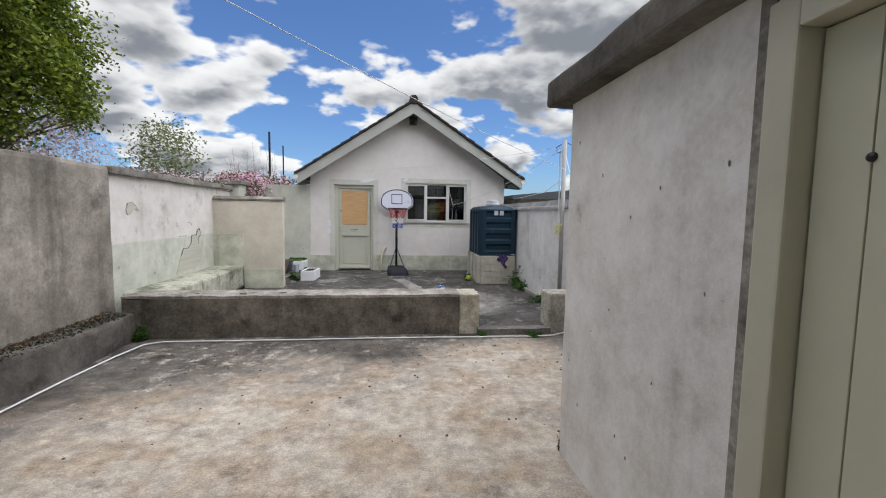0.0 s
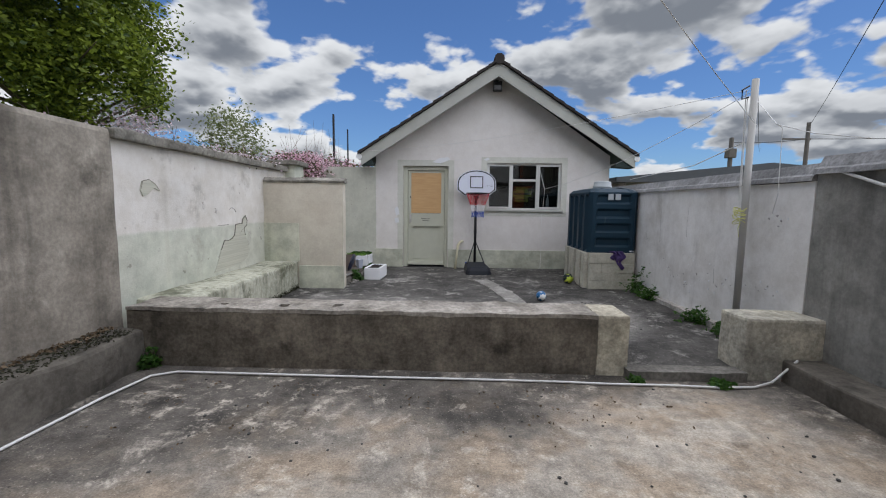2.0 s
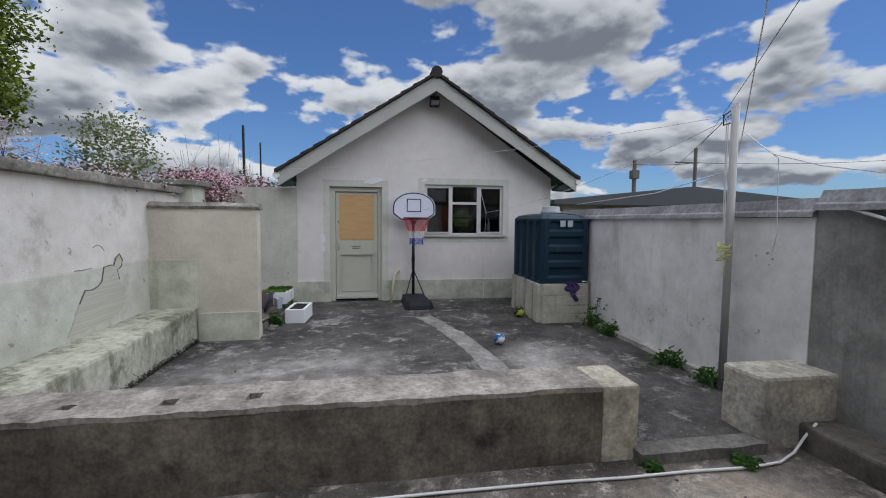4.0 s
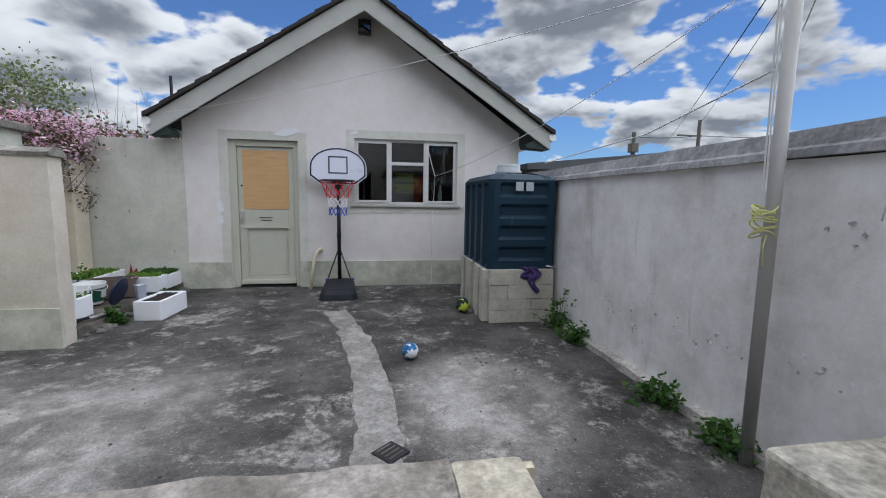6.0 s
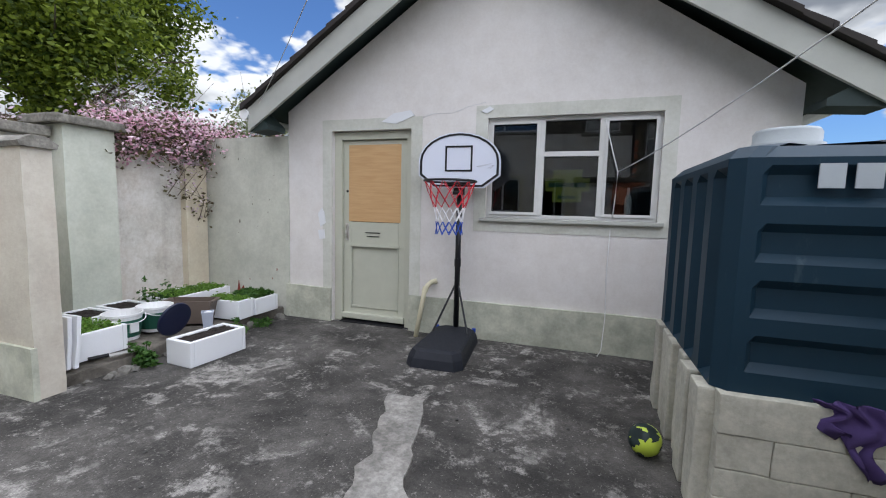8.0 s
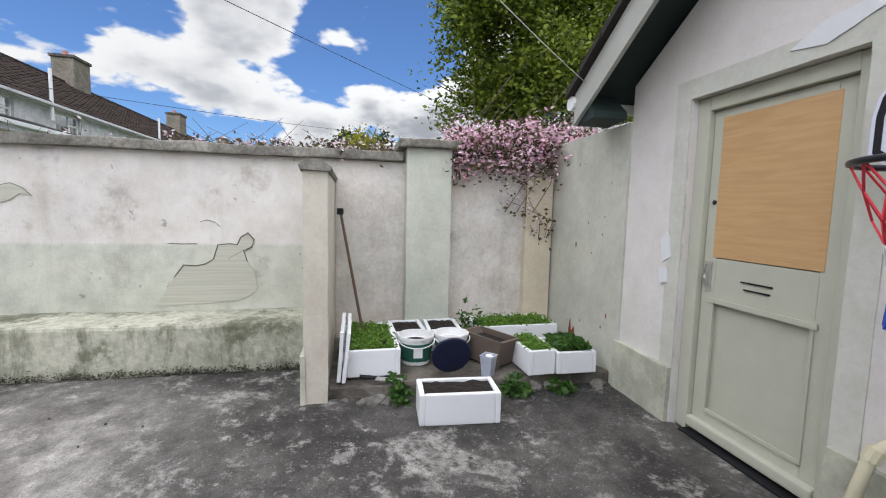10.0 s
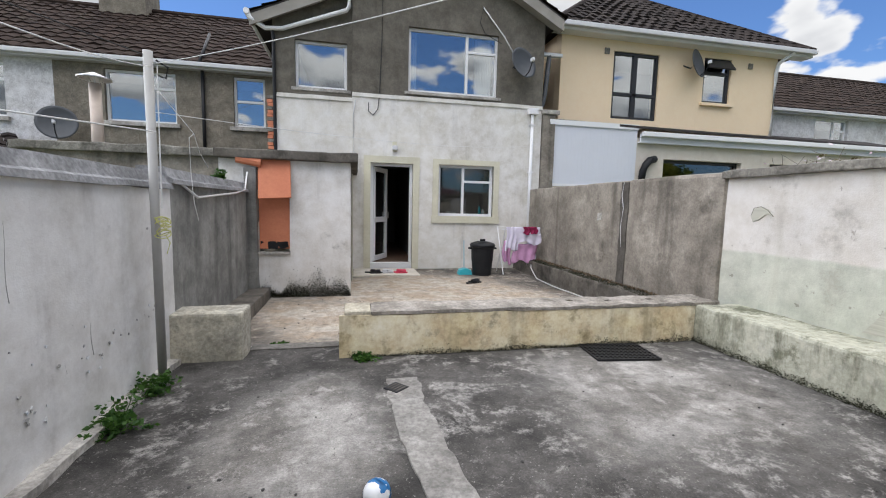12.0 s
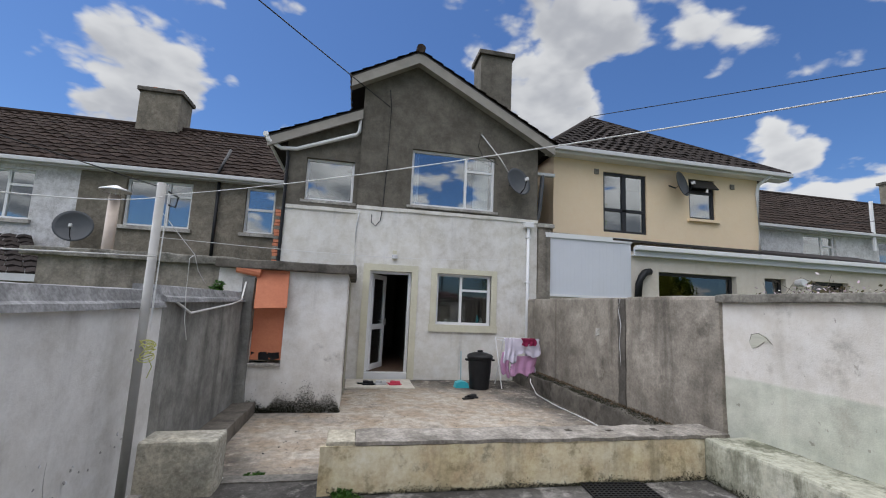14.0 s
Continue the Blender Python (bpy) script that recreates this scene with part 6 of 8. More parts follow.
part("door_frame", boxes((-0.09, 0.05, -0.50, -0.41, 0, 2.03), (-0.09, 0.05, 0.41, 0.50, 0, 2.03), (-0.09, 0.05, -0.41, 0.41, 1.94, 2.03), bevel=0.008), FRAME_CREAM, odoor)
for k in range(6):
    y0 = -0.405 + 0.135 * k
    part("board", boxes((-0.02, 0.01, y0 + 0.002, y0 + 0.133, 0.03, 1.935), bevel=0.003), DOOR_CREAM, odoor)
part("ledge", boxes((0.01, 0.035, -0.40, 0.40, 1.60, 1.72), (0.01, 0.035, -0.40, 0.40, 0.3, 0.42)), DOOR_CREAM, odoor)
bm = bmesh.new()
lathe(bm, [(0.012, 0), (0.010, 0.006), (0.004, 0.010)], 10)
for v in bm.verts:
    v.co = Vector((-0.02 - v.co.z, 0.27 + v.co.x, 1.60 + v.co.y))
part("keyhole", bm, BLACK_METAL, odoor)
structure("jamb_outhouse", boxes((OX - 0.008, OX + 0.03, 1.10, 1.15, 0.0, 2.08)), COPING, "grey cement strip beside the outhouse door", "trim")

ro = random.Random(23)
PIT = plain("dark_plaster_pit", (0.19, 0.18, 0.165), 0.95, 0, 0.3, 30)
for k in range(13):
    u, z = ro.uniform(1.2, 2.38), ro.uniform(0.25, 1.95)
    r = ro.uniform(0.002, 0.0045)
    pts = [(u + r * ro.uniform(0.5, 1.2) * math.cos(6.283 * j / 7), z + 2.6 * r * ro.uniform(0.5, 1.3) * math.sin(6.283 * j / 7)) for j in range(7)]
    patch("plaster_pit", pts, OX, PIT, "small dark pit in the outhouse plaster", -0.0075)
rng = np.random.default_rng(9)
u = rng.uniform(OX, OX + 1.45, 9000)
c = np.column_stack([u, np.full(9000, OY + 0.001), np.abs(rng.normal(0, 0.10 + 0.04 * np.sin(u * 5) + 0.03 * np.sin(u * 17), 9000))])
tagged(link_mesh("wall_moss", leaves(c, 0.0085, 2, 0.006, 3), MOSS_BLACK), "black moss growing on the outhouse wall foot", "moss", kind="stuff")
u = rng.uniform(-3.08, -2.82, 2600)
v = rng.uniform(0.2, 4.9, 2600)
c = np.column_stack([u, v, np.full(2600, 0.318)])
tagged(link_mesh("ledge_moss", leaves(c, 0.011, 2, 0.014, 11, 0.3), MOSS_BLACK), "dark moss and dirt on the ledge top", "moss", kind="stuff")
u = rng.uniform(-2.6, 1.05, 3200)
c = np.column_stack([u, 5.375 + np.abs(rng.normal(0, 0.012, 3200)), ZB + np.abs(rng.normal(0, 0.02 + 0.012 * np.sin(u * 7), 3200))])
tagged(link_mesh("low_wall_moss", leaves(c, 0.007, 2, 0.006, 5), MOSS_BLACK), "dark moss along the foot of the low wall", "moss", kind="stuff")
u = rng.uniform(5.3, 7.95, 2000)
c = np.column_stack([-2.65 + np.abs(rng.normal(0, 0.012, 2000)), u, ZB + np.abs(rng.normal(0, 0.03, 2000))])
tagged(link_mesh("bench_moss", leaves(c, 0.007, 2, 0.006, 6), MOSS_BLACK), "dark moss along the foot of the bench", "moss", kind="stuff")
hatch = thing("orange_hatch", (2.195, OY - 0.06, 0.70), "orange board hatch with raised flap in the outhouse", "hatch")
part("board", worn(boxes((-0.22, 0.22, -0.02, 0.02, 0.06, 1.38)), 0.12, 0.006, 6), ORANGE, hatch)
fl = part("flap", boxes((-0.245, 0.215, -0.015, 0.015, -0.62, 0.0), bevel=0.005), ORANGE, hatch, "tilted orange flap")
fl.matrix_local = pose(0.0, 0.05, 1.42, 17, 3, 0)
part("sill", boxes((-0.23, 0.23, -0.04, 0.09, -0.03, 0.01), bevel=0.006), PALE_CONCRETE, hatch)
# no opening here: a ragged black sheet paints the dark of the gap
part("gap_shade_sheet", worn(boxes((-0.20, 0.21, 0.021, 0.024, 0.06, 0.16)), 0.03, 0.025, 9), BLACK_PVC, hatch, "ragged black sheet standing in for the shaded gap under the broken board")
part("side_board", boxes((0.23, 0.38, 0.02, 0.05, 0.0, 1.42), bevel=0.004), ORANGE, hatch, "orange painted side board")
cap = thing("terracotta_cap", (2.52, 2.46, 1.98), "terracotta ridge cap lying on the wall end", "cap")
bm = bmesh.new()
tube(bm, [(-0.17, 0, 0.07), (0.17, 0, 0.13)], 0.075, 10)
part("tile", bm, ORANGE, cap)
structure("wall_end_pier", worn(boxes((2.42, 2.60, 2.02, 2.50, 0.0, 1.98), bevel=0.02), 0.2, 0.01, 3), RIGHT_GREY, "grey wall end beside the orange hatch", "wall")
wire("black_pipe", [(2.54, 4.95, 1.62), (2.52, 4.6, 1.50), (2.52, 3.2, 1.58), (2.53, 2.7, 1.64), (2.53, 2.55, 1.9)], 0.012, LINE_WHITE, "grey pipe fixed along the dark wall", "pipe")
weed((2.66, 3.4, 1.70), 0.07, 0.2, 21, "small weed growing on the wall top")

# ---- house ----
YH = -0.4
HX0, HX1, SPLIT = -3.38, 2.68, 1.05
HD = (-0.30, 0.65, 0.0, 2.40)
HW = (-2.22, -0.90, 1.24, 2.42)
structure("wall_house_lower", wall_y(bmesh.new(), HX0, SPLIT, 0.0, 3.84, YH - 0.3, YH, (HD, HW)), HOUSE_LIGHT, "light grey cement rendered lower house wall")
structure("wall_house_lower_side", wall_y(bmesh.new(), SPLIT, HX1, 0.0, 3.74, YH - 0.42, YH - 0.10), HOUSE_LIGHT, "light grey lower wall of the set-back house part")
UW1, UW2 = (-2.25, -0.17, 4.00, 5.38), (1.16, 2.24, 3.94, 4.92)
AX, AZ = -0.20, 7.48
SL = 0.545
zr, zl = AZ - SL * (AX - HX0), AZ - SL * (SPLIT - AX)
bm = wall_y(bmesh.new(), HX0, SPLIT, 3.84, zr, YH - 0.3, YH - 0.015, (UW1,))
prism(bm, [(HX0, zr), (SPLIT, zr), (SPLIT, zl), (AX, AZ)], YH - 0.3, YH - 0.015)
structure("wall_house_gable", bm, HOUSE_DARK, "dark brown-grey roughcast gable wall of the house")
bm = wall_y(bmesh.new(), SPLIT, HX1, 3.74, 5.40, YH - 0.42, YH - 0.115, (UW2,))
prism(bm, [(SPLIT, 5.40), (HX1, 5.40), (SPLIT, 6.05)], YH - 0.42, YH - 0.115)
structure("wall_house_side_upper", bm, HOUSE_DARK, "dark roughcast upper wall of the set-back part")
structure("band_house", worn(boxes((HX0, SPLIT, YH - 0.02, YH + 0.03, 3.80, 3.88), (SPLIT, HX1, YH - 0.12, YH - 0.07, 3.70, 3.78)), 0.3, 0.01, 3), HOUSE_LIGHT, "uneven cement band across the house wall", "trim")
structure("wall_house_shell", boxes((HX0, HX0 + 0.25, -8.5, YH - 0.3, 0, 5.8), (HX1 - 0.25, HX1, -8.5, YH - 0.42, 0, 5.3), (HX0 + 0.25, HX1 - 0.25, -8.5, -8.25, 0, 5.8)), HOUSE_DARK, "side and back walls of the house")
structure("floor_house", boxes((HX0 + 0.25, HX1 - 0.25, -8.25, YH - 0.3, -0.1, 0.14)), INDOOR_FLOOR, "brown floor inside the house", "floor")
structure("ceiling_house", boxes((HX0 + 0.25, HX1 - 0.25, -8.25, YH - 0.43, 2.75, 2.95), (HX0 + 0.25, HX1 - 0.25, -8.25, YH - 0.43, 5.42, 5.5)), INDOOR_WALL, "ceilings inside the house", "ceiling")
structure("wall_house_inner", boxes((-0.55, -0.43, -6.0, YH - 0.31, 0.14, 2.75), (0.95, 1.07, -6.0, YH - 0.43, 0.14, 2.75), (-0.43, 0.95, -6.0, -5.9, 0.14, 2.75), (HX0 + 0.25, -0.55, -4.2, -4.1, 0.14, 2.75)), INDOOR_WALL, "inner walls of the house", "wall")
# roof of the house
hroof = tagged(thing("roof_house", (AX, YH, AZ), "gable house roof of brown tiles with painted bargeboards", "roof"), kind="structure")
for xe, dz in ((-3.72 - AX, 0.0), (1.36 - AX, 0.0)):
    ze = -abs(xe) * SL
    part("bargeboard", prism(bmesh.new(), [(0, 0.22), (xe, ze + 0.22), (xe, ze - 0.03), (0, -0.05)], 0.22, 0.26), HOUSE_BARGE, hroof, "weathered grey bargeboard")
    part("soffit", slab(bmesh.new(), (0, -0.02, 0.02), (xe, -0.02, ze + 0.02), (xe, 0.22, ze + 0.02), (0, 0.22, 0.02), 0.02), HOUSE_BARGE, hroof)
    part("roof_deck", slab(bmesh.new(), (0, 0.26, 0.25), (xe, 0.26, ze + 0.25), (xe, -8.2, ze + 0.25), (0, -8.2, 0.25), 0.04), TILE_DARK, hroof)
    part("roof_tiles", roof_slope((xe * 1.02, 0.30, ze + 0.25), (xe * 1.02, -8.2, ze + 0.25), (0, 0.30, 0.26), (0, -8.2, 0.26), 0.3, 0.3, 0.03, 7), ROOF_BROWN, hroof, kind="stuff")
bm = bmesh.new()
tube(bm, [(0, 0.34, 0.29), (0, -8.2, 0.29)], 0.11, 10)
part("ridge", bm, ROOF_MOSS, hroof)
lroof = tagged(thing("roof_house_low", (SPLIT, YH - 0.1, 6.05), "lower tiled roof slope of the house with bargeboard", "roof"), kind="structure")
xe, ze = 3.08 - SPLIT, -0.92
part("bargeboard", prism(bmesh.new(), [(0, 0.10), (xe, ze + 0.10), (xe, ze - 0.12), (0, -0.13)], 0.18, 0.22), HOUSE_BARGE, lroof, "weathered grey bargeboard")
part("soffit", slab(bmesh.new(), (0, -0.02, -0.03), (xe, -0.02, ze - 0.03), (xe, 0.18, ze - 0.03), (0, 0.18, -0.03), 0.02), HOUSE_BARGE, lroof)
part("roof_deck", slab(bmesh.new(), (0, 0.22, 0.13), (xe, 0.22, ze + 0.13), (xe, -8, ze + 0.13), (0, -8, 0.13), 0.04), TILE_DARK, lroof)
part("roof_tiles", roof_slope((xe * 1.02, 0.26, ze + 0.13), (xe * 1.02, -8, ze + 0.13), (0, 0.26, 0.13), (0, -8, 0.13), 0.3, 0.3, 0.03, 9), ROOF_BROWN, lroof, kind="stuff")
bm = bmesh.new()
tube(bm, [(0.06, 0.12, -0.05), (0.06, 0.12, -0.42), (0.12, 0.10, -0.50), (1.42, 0.05, -0.98), (1.75, 0.10, -1.02), (2.0, 0.2, -0.90), (2.06, 0.2, -0.78)], 0.045, 10)
part("rain_pipe", bm, WHITE_PVC, lroof, "white diagonal rain pipe", True)
bm = bmesh.new()
tube(bm, [(2.07, 0.26, -0.78), (2.07, -6, -0.80)], 0.06, 10)
part("gutter", bm, WHITE_PVC, lroof)
bm = bmesh.new()
tube(bm, [(1.62, 0.06, -1.0), (1.60, 0.04, -1.2), (1.60, 0.02, -3.9)], 0.035, 8)
part("downpipe", bm, BLACK_PVC, lroof, "black downpipe")


def chimney(x0, x1, y0, y1, z0, z1, pots, label, mat=HOUSE_DARK):
    ob = thing("chimney", ((x0 + x1) / 2, (y0 + y1) / 2, z0), label, "chimney")
    a, b, h = (x1 - x0) / 2, (y1 - y0) / 2, z1 - z0
    part("shaft", worn(boxes((-a, a, -b, b, 0, h - 0.14)), 0.5, 0.008, 2), mat, ob)
    part("capping", boxes((-a - 0.08, a + 0.08, -b - 0.08, b + 0.08, h - 0.14, h), bevel=0.02), DARK_RENDER, ob)
    for k in range(pots):
        bm = bmesh.new()
        px = 0 if pots == 1 else -a * 0.6 + 1.2 * a * k / (pots - 1)
        lathe(bm, [(0.11, h), (0.10, h + 0.16), (0.12, h + 0.18), (0.12, h + 0.22), (0.07, h + 0.22), (0.07, h + 0.05), (0.01, h + 0.05)], 12, (px, 0, 0))
        part("pot", bm, ORANGE, ob, "terracotta chimney pot")
    return ob


chimney(-3.28, -2.30, -3.0, -2.2, 6.2, 9.42, 1, "rendered grey chimney rising behind the house gable")

# doors and windows of the house
T = 0.15
bm = boxes((HD[0] - T, HD[0], YH - 0.05, YH + 0.025, 0.0, HD[3] + T), (HD[1], HD[1] + T, YH - 0.05, YH + 0.025, 0.0, HD[3] + T), (HD[0], HD[1], YH - 0.05, YH + 0.025, HD[3], HD[3] + T))
structure("door_surround_house", bm, TRIM_CREAM, "cream painted plaster surround of the back door", "trim")
bm = boxes((HW[0] - 0.14, HW[0], YH - 0.05, YH + 0.025, HW[2] - 0.14, HW[3] + 0.12), (HW[1], HW[1] + 0.14, YH - 0.05, YH + 0.025, HW[2] - 0.14, HW[3] + 0.12), (HW[0], HW[1], YH - 0.05, YH + 0.025, HW[3], HW[3] + 0.12), (HW[0] - 0.16, HW[1] + 0.16, YH - 0.05, YH + 0.045, HW[2] - 0.16, HW[2]))
structure("window_surround_house", bm, TRIM_CREAM, "cream painted plaster surround of the kitchen window", "trim")
hdoor = tagged(thing("door_house", ((HD[0] + HD[1]) / 2, YH - 0.15, 0.14), "white plastic glazed back door, standing open inwards", "door"), kind="structure")
hw = (HD[1] - HD[0]) / 2
part("door_frame", boxes((-hw, -hw + 0.06, -0.05, 0.05, 0, 2.26), (hw - 0.06, hw, -0.05, 0.05, 0, 2.26), (-hw + 0.06, hw - 0.06, -0.05, 0.05, 2.20, 2.26), (-hw, hw, -0.08, 0.12, -0.14, 0.0), bevel=0.006), WHITE_PVC, hdoor)
dl = new("door_leaf", None)
dl.parent = hdoor
dl.matrix_local = pose(hw - 0.06, -0.02, 0.0, 0, 0, 64)
lw = 0.82
part("stiles", boxes((-lw, -lw + 0.10, -0.03, 0.03, 0.02, 2.19), (-0.10, 0, -0.03, 0.03, 0.02, 2.19), (-lw + 0.10, -0.10, -0.03, 0.03, 0.02, 0.14), (-lw + 0.10, -0.10, -0.03, 0.03, 0.92, 1.04), (-lw + 0.10, -0.10, -0.03, 0.03, 2.09, 2.19), bevel=0.006), WHITE_PVC, dl)
for z0, z1 in ((0.14, 0.92), (1.04, 2.09)):
    part("glass_pane", boxes((-lw + 0.10, -0.10, -0.008, 0.008, z0, z1)), GLASS, dl).visible_shadow = False
part("lever_handle", boxes((-lw + 0.03, -lw + 0.06, 0.03, 0.08, 1.0, 1.16), (-lw + 0.03, -lw + 0.15, 0.06, 0.08, 1.10, 1.125), bevel=0.006), STEEL, dl)
window_y("window_kitchen", HW[0], HW[1], HW[2], HW[3], YH - 0.12, "white plastic kitchen window with a top vent", WHITE_PVC, KITCHEN_GLASS, (-1.50,), (), 0.06, 0.07, 1, None, ((HW[0] + 0.06, -1.53, 2.05),))
window_y("window_bedroom", UW1[0], UW1[1], UW1[2], UW1[3], YH - 0.13, "large white plastic bedroom window reflecting clouds", WHITE_PVC, GLASS, (-1.52,), (), 0.06, 0.07, 1, 0.16, ((UW1[0] + 0.06, -1.55, 4.98),))
window_y("window_landing", UW2[0], UW2[1], UW2[2], UW2[3], YH - 0.24, "single-pane white plastic upstairs window", WHITE_PVC, GLASS, (), (), 0.055, 0.07, 1, 0.14)
cur = thing("curtain", (-1.95, YH - 0.26, 4.06), "white curtain gathered behind the bedroom window", "curtain")
bm = bmesh.new()
bmesh.ops.create_grid(bm, x_segments=40, y_segments=4, size=0.5)
for v in bm.verts:
    v.co = Vector((v.co.x * 0.38, 0.03 * math.sin(v.co.x * 60), (v.co.y + 0.5) * 1.28))
part("cloth", bm, CURTAIN, cur, smooth=True)
cur2 = copy_thing(cur, pose(-0.28, YH - 0.26, 4.06) @ Matrix.Diagonal((0.5, 1, 1, 1)))
for nm, x, hgt, m in (("cup", -1.20, 0.10, WHITE_PVC), ("jar", -1.35, 0.07, WHITE_PVC), ("bottle", -1.98, 0.22, TURQUOISE), ("bottle", -2.07, 0.16, GUTTER_GREY), ("jar", -1.05, 0.05, GUTTER_GREY)):
    ob = thing(nm, (x, YH - 0.28, HW[2] + 0.02), "small household " + nm + " on the kitchen window board", nm)
    bm = bmesh.new()
    lathe(bm, [(0.035, 0), (0.037, 0.01), (0.037, hgt * 0.6), (0.02 if nm == "bottle" else 0.037, hgt * 0.8), (0.018 if nm == "bottle" else 0.036, hgt), (0.01, hgt)], 12)
    part("body", bm, m, ob, smooth=True)
structure("window_board_kitchen", boxes((HW[0], HW[1], YH - 0.40, YH - 0.17, HW[2] - 0.02, HW[2] + 0.02)), WHITE_PVC, "white window board in the kitchen", "sill")
ol = thing("wall_light", (0.12, YH + 0.0, 2.66), "small cream outside light over the back door", "lamp")
part("back_plate", boxes((-0.05, 0.05, 0.0, 0.03, 0.0, 0.22), bevel=0.008), TRIM_CREAM, ol)
part("lamp_body", boxes((-0.06, 0.06, 0.03, 0.14, 0.02, 0.12), bevel=0.02), GUTTER_GREY, ol)

# rain pipes, cables and dish on the house
dp = thing("downpipe", (-3.12, YH + 0.06, 0.0), "white plastic downpipe with hopper on the house", "downpipe")
bm = bmesh.new()
tube(bm, [(0, 0, 0.02), (0, 0, 3.66)], 0.038, 12)
part("tube", bm, WHITE_PVC, dp, smooth=True)
part("hopper", boxes((-0.12, 0.12, -0.06, 0.08, 3.66, 3.80), bevel=0.015), WHITE_PVC, dp)
for z in (0.9, 2.3, 3.4):
    part("clip", boxes((-0.055, 0.055, -0.06, 0.045, z, z + 0.035)), WHITE_PVC, dp)
gp = thing("vent_stack", (-3.50, YH - 0.25, 3.75), "grey plastic soil pipe at the house corner", "pipe")
bm = bmesh.new()
tube(bm, [(0.15, 0.1, 0.05), (0.0, 0, 0.25), (-0.05, 0, 0.5), (-0.12, 0, 1.4)], 0.055, 10)
part("tube", bm, DISH_GREY, gp, smooth=True)
part("top_box", boxes((-0.45, 0.15, -0.05, 0.05, 1.38, 1.46), bevel=0.01), GUTTER_GREY, gp)
structure("boundary_post", worn(boxes((-3.72, -3.40, YH - 0.2, YH + 0.05, 0, 3.70), bevel=0.015), 0.3, 0.008, 3), GREY_RENDER, "grey party wall end beside the house", "wall")
structure("boundary_post_cap", boxes((-3.80, -3.36, YH - 0.25, YH + 0.10, 3.70, 3.80), bevel=0.015), PALE_CONCRETE, "concrete cap of the party wall", "coping")
dish((-2.72, YH + 0.22, 4.72), (-0.35, 0.9, 0.25), 0.36)
wire("aerial_stay", [(-1.85, YH + 0.01, 5.95), (-2.35, YH + 0.06, 5.35), (-2.55, YH + 0.12, 5.0)], 0.014, LINE_WHITE, "white aerial cable down to the dish", "cable")
wire("aerial_cable", [(-1.85, YH + 0.02, 5.95), (-1.78, YH + 0.03, 5.6), (-1.9, YH + 0.03, 5.38), (-2.3, YH + 0.03, 5.2)], 0.008, CABLE_BLACK, "black aerial cable on the gable", "cable")
wire("wall_cable", [(0.45, YH + 0.02, 6.75), (0.40, YH + 0.02, 6.3), (0.42, YH + 0.02, 5.0), (0.46, YH + 0.02, 3.9), (0.50, YH + 0.03, 3.55), (0.60, YH + 0.03, 3.42), (0.70, YH + 0.03, 3.5), (0.70, YH + 0.03, 3.68)], 0.010, CABLE_BLACK, "black cable looping down the house wall", "cable")
wire("wall_pipe", [(0.98, YH + 0.0, 3.72), (1.03, YH + 0.02, 3.4), (1.02, YH + 0.02, 2.25)], 0.012, GUTTER_GREY, "thin grey pipe down the house corner", "pipe")
br = thing("brick_quoin", (2.74, YH - 0.2, 2.3), "exposed orange brick wall end beside the house", "bricks")
for k in range(19):
    part("brick", boxes((-0.05 + 0.012 * (k % 2), 0.06 + 0.012 * (k % 2), -0.1, 0.1, 0.075 * k, 0.075 * k + 0.065), bevel=0.005), ORANGE if k % 3 else COPING, br)

# ---- things before the house ----
bn = thing("dustbin", (-1.72, 0.52, 0.0), "black plastic dustbin with lid beside the window", "dustbin")
bm = bmesh.new()
lathe(bm, [(0.20, 0), (0.205, 0.02), (0.225, 0.30), (0.23, 0.32), (0.245, 0.58), (0.265, 0.60), (0.265, 0.63), (0.24, 0.63), (0.22, 0.30), (0.19, 0.03), (0.02, 0.03)], 28)
part("drum", bm, BLACK_PVC, bn, smooth=False)
bm = bmesh.new()
lathe(bm, [(0.275, 0.63), (0.275, 0.66), (0.25, 0.69), (0.14, 0.725), (0.02, 0.735)], 28)
part("lid", bm, BLACK_PVC, bn)
part("lid_handle", boxes((-0.06, 0.06, -0.02, 0.02, 0.73, 0.78), bevel=0.015), BLACK_PVC, bn)
for a in (-0.275, 0.275):
    part("side_handle", boxes((a - 0.035, a + 0.035, -0.06, 0.06, 0.56, 0.60), bevel=0.012), BLACK_PVC, bn)

bb = thing("brush_and_pan", (-1.36, 0.42, 0.0), "turquoise dustpan with long handle by the bin", "dustpan")
bm = bmesh.new()
prism(bm, [(-0.15, 0.0), (0.15, 0.0), (0.12, 0.10), (0.03, 0.13), (-0.03, 0.13), (-0.12, 0.10)], -0.10, 0.10)
part("pan", bm, TURQUOISE, bb)
bm = bmesh.new()
tube(bm, [(0, -0.05, 0.11), (-0.02, -0.2, 0.72)], 0.011, 8)
part("stick", bm, plain("pale_blue_handle", (0.30, 0.45, 0.50), 0.4), bb)


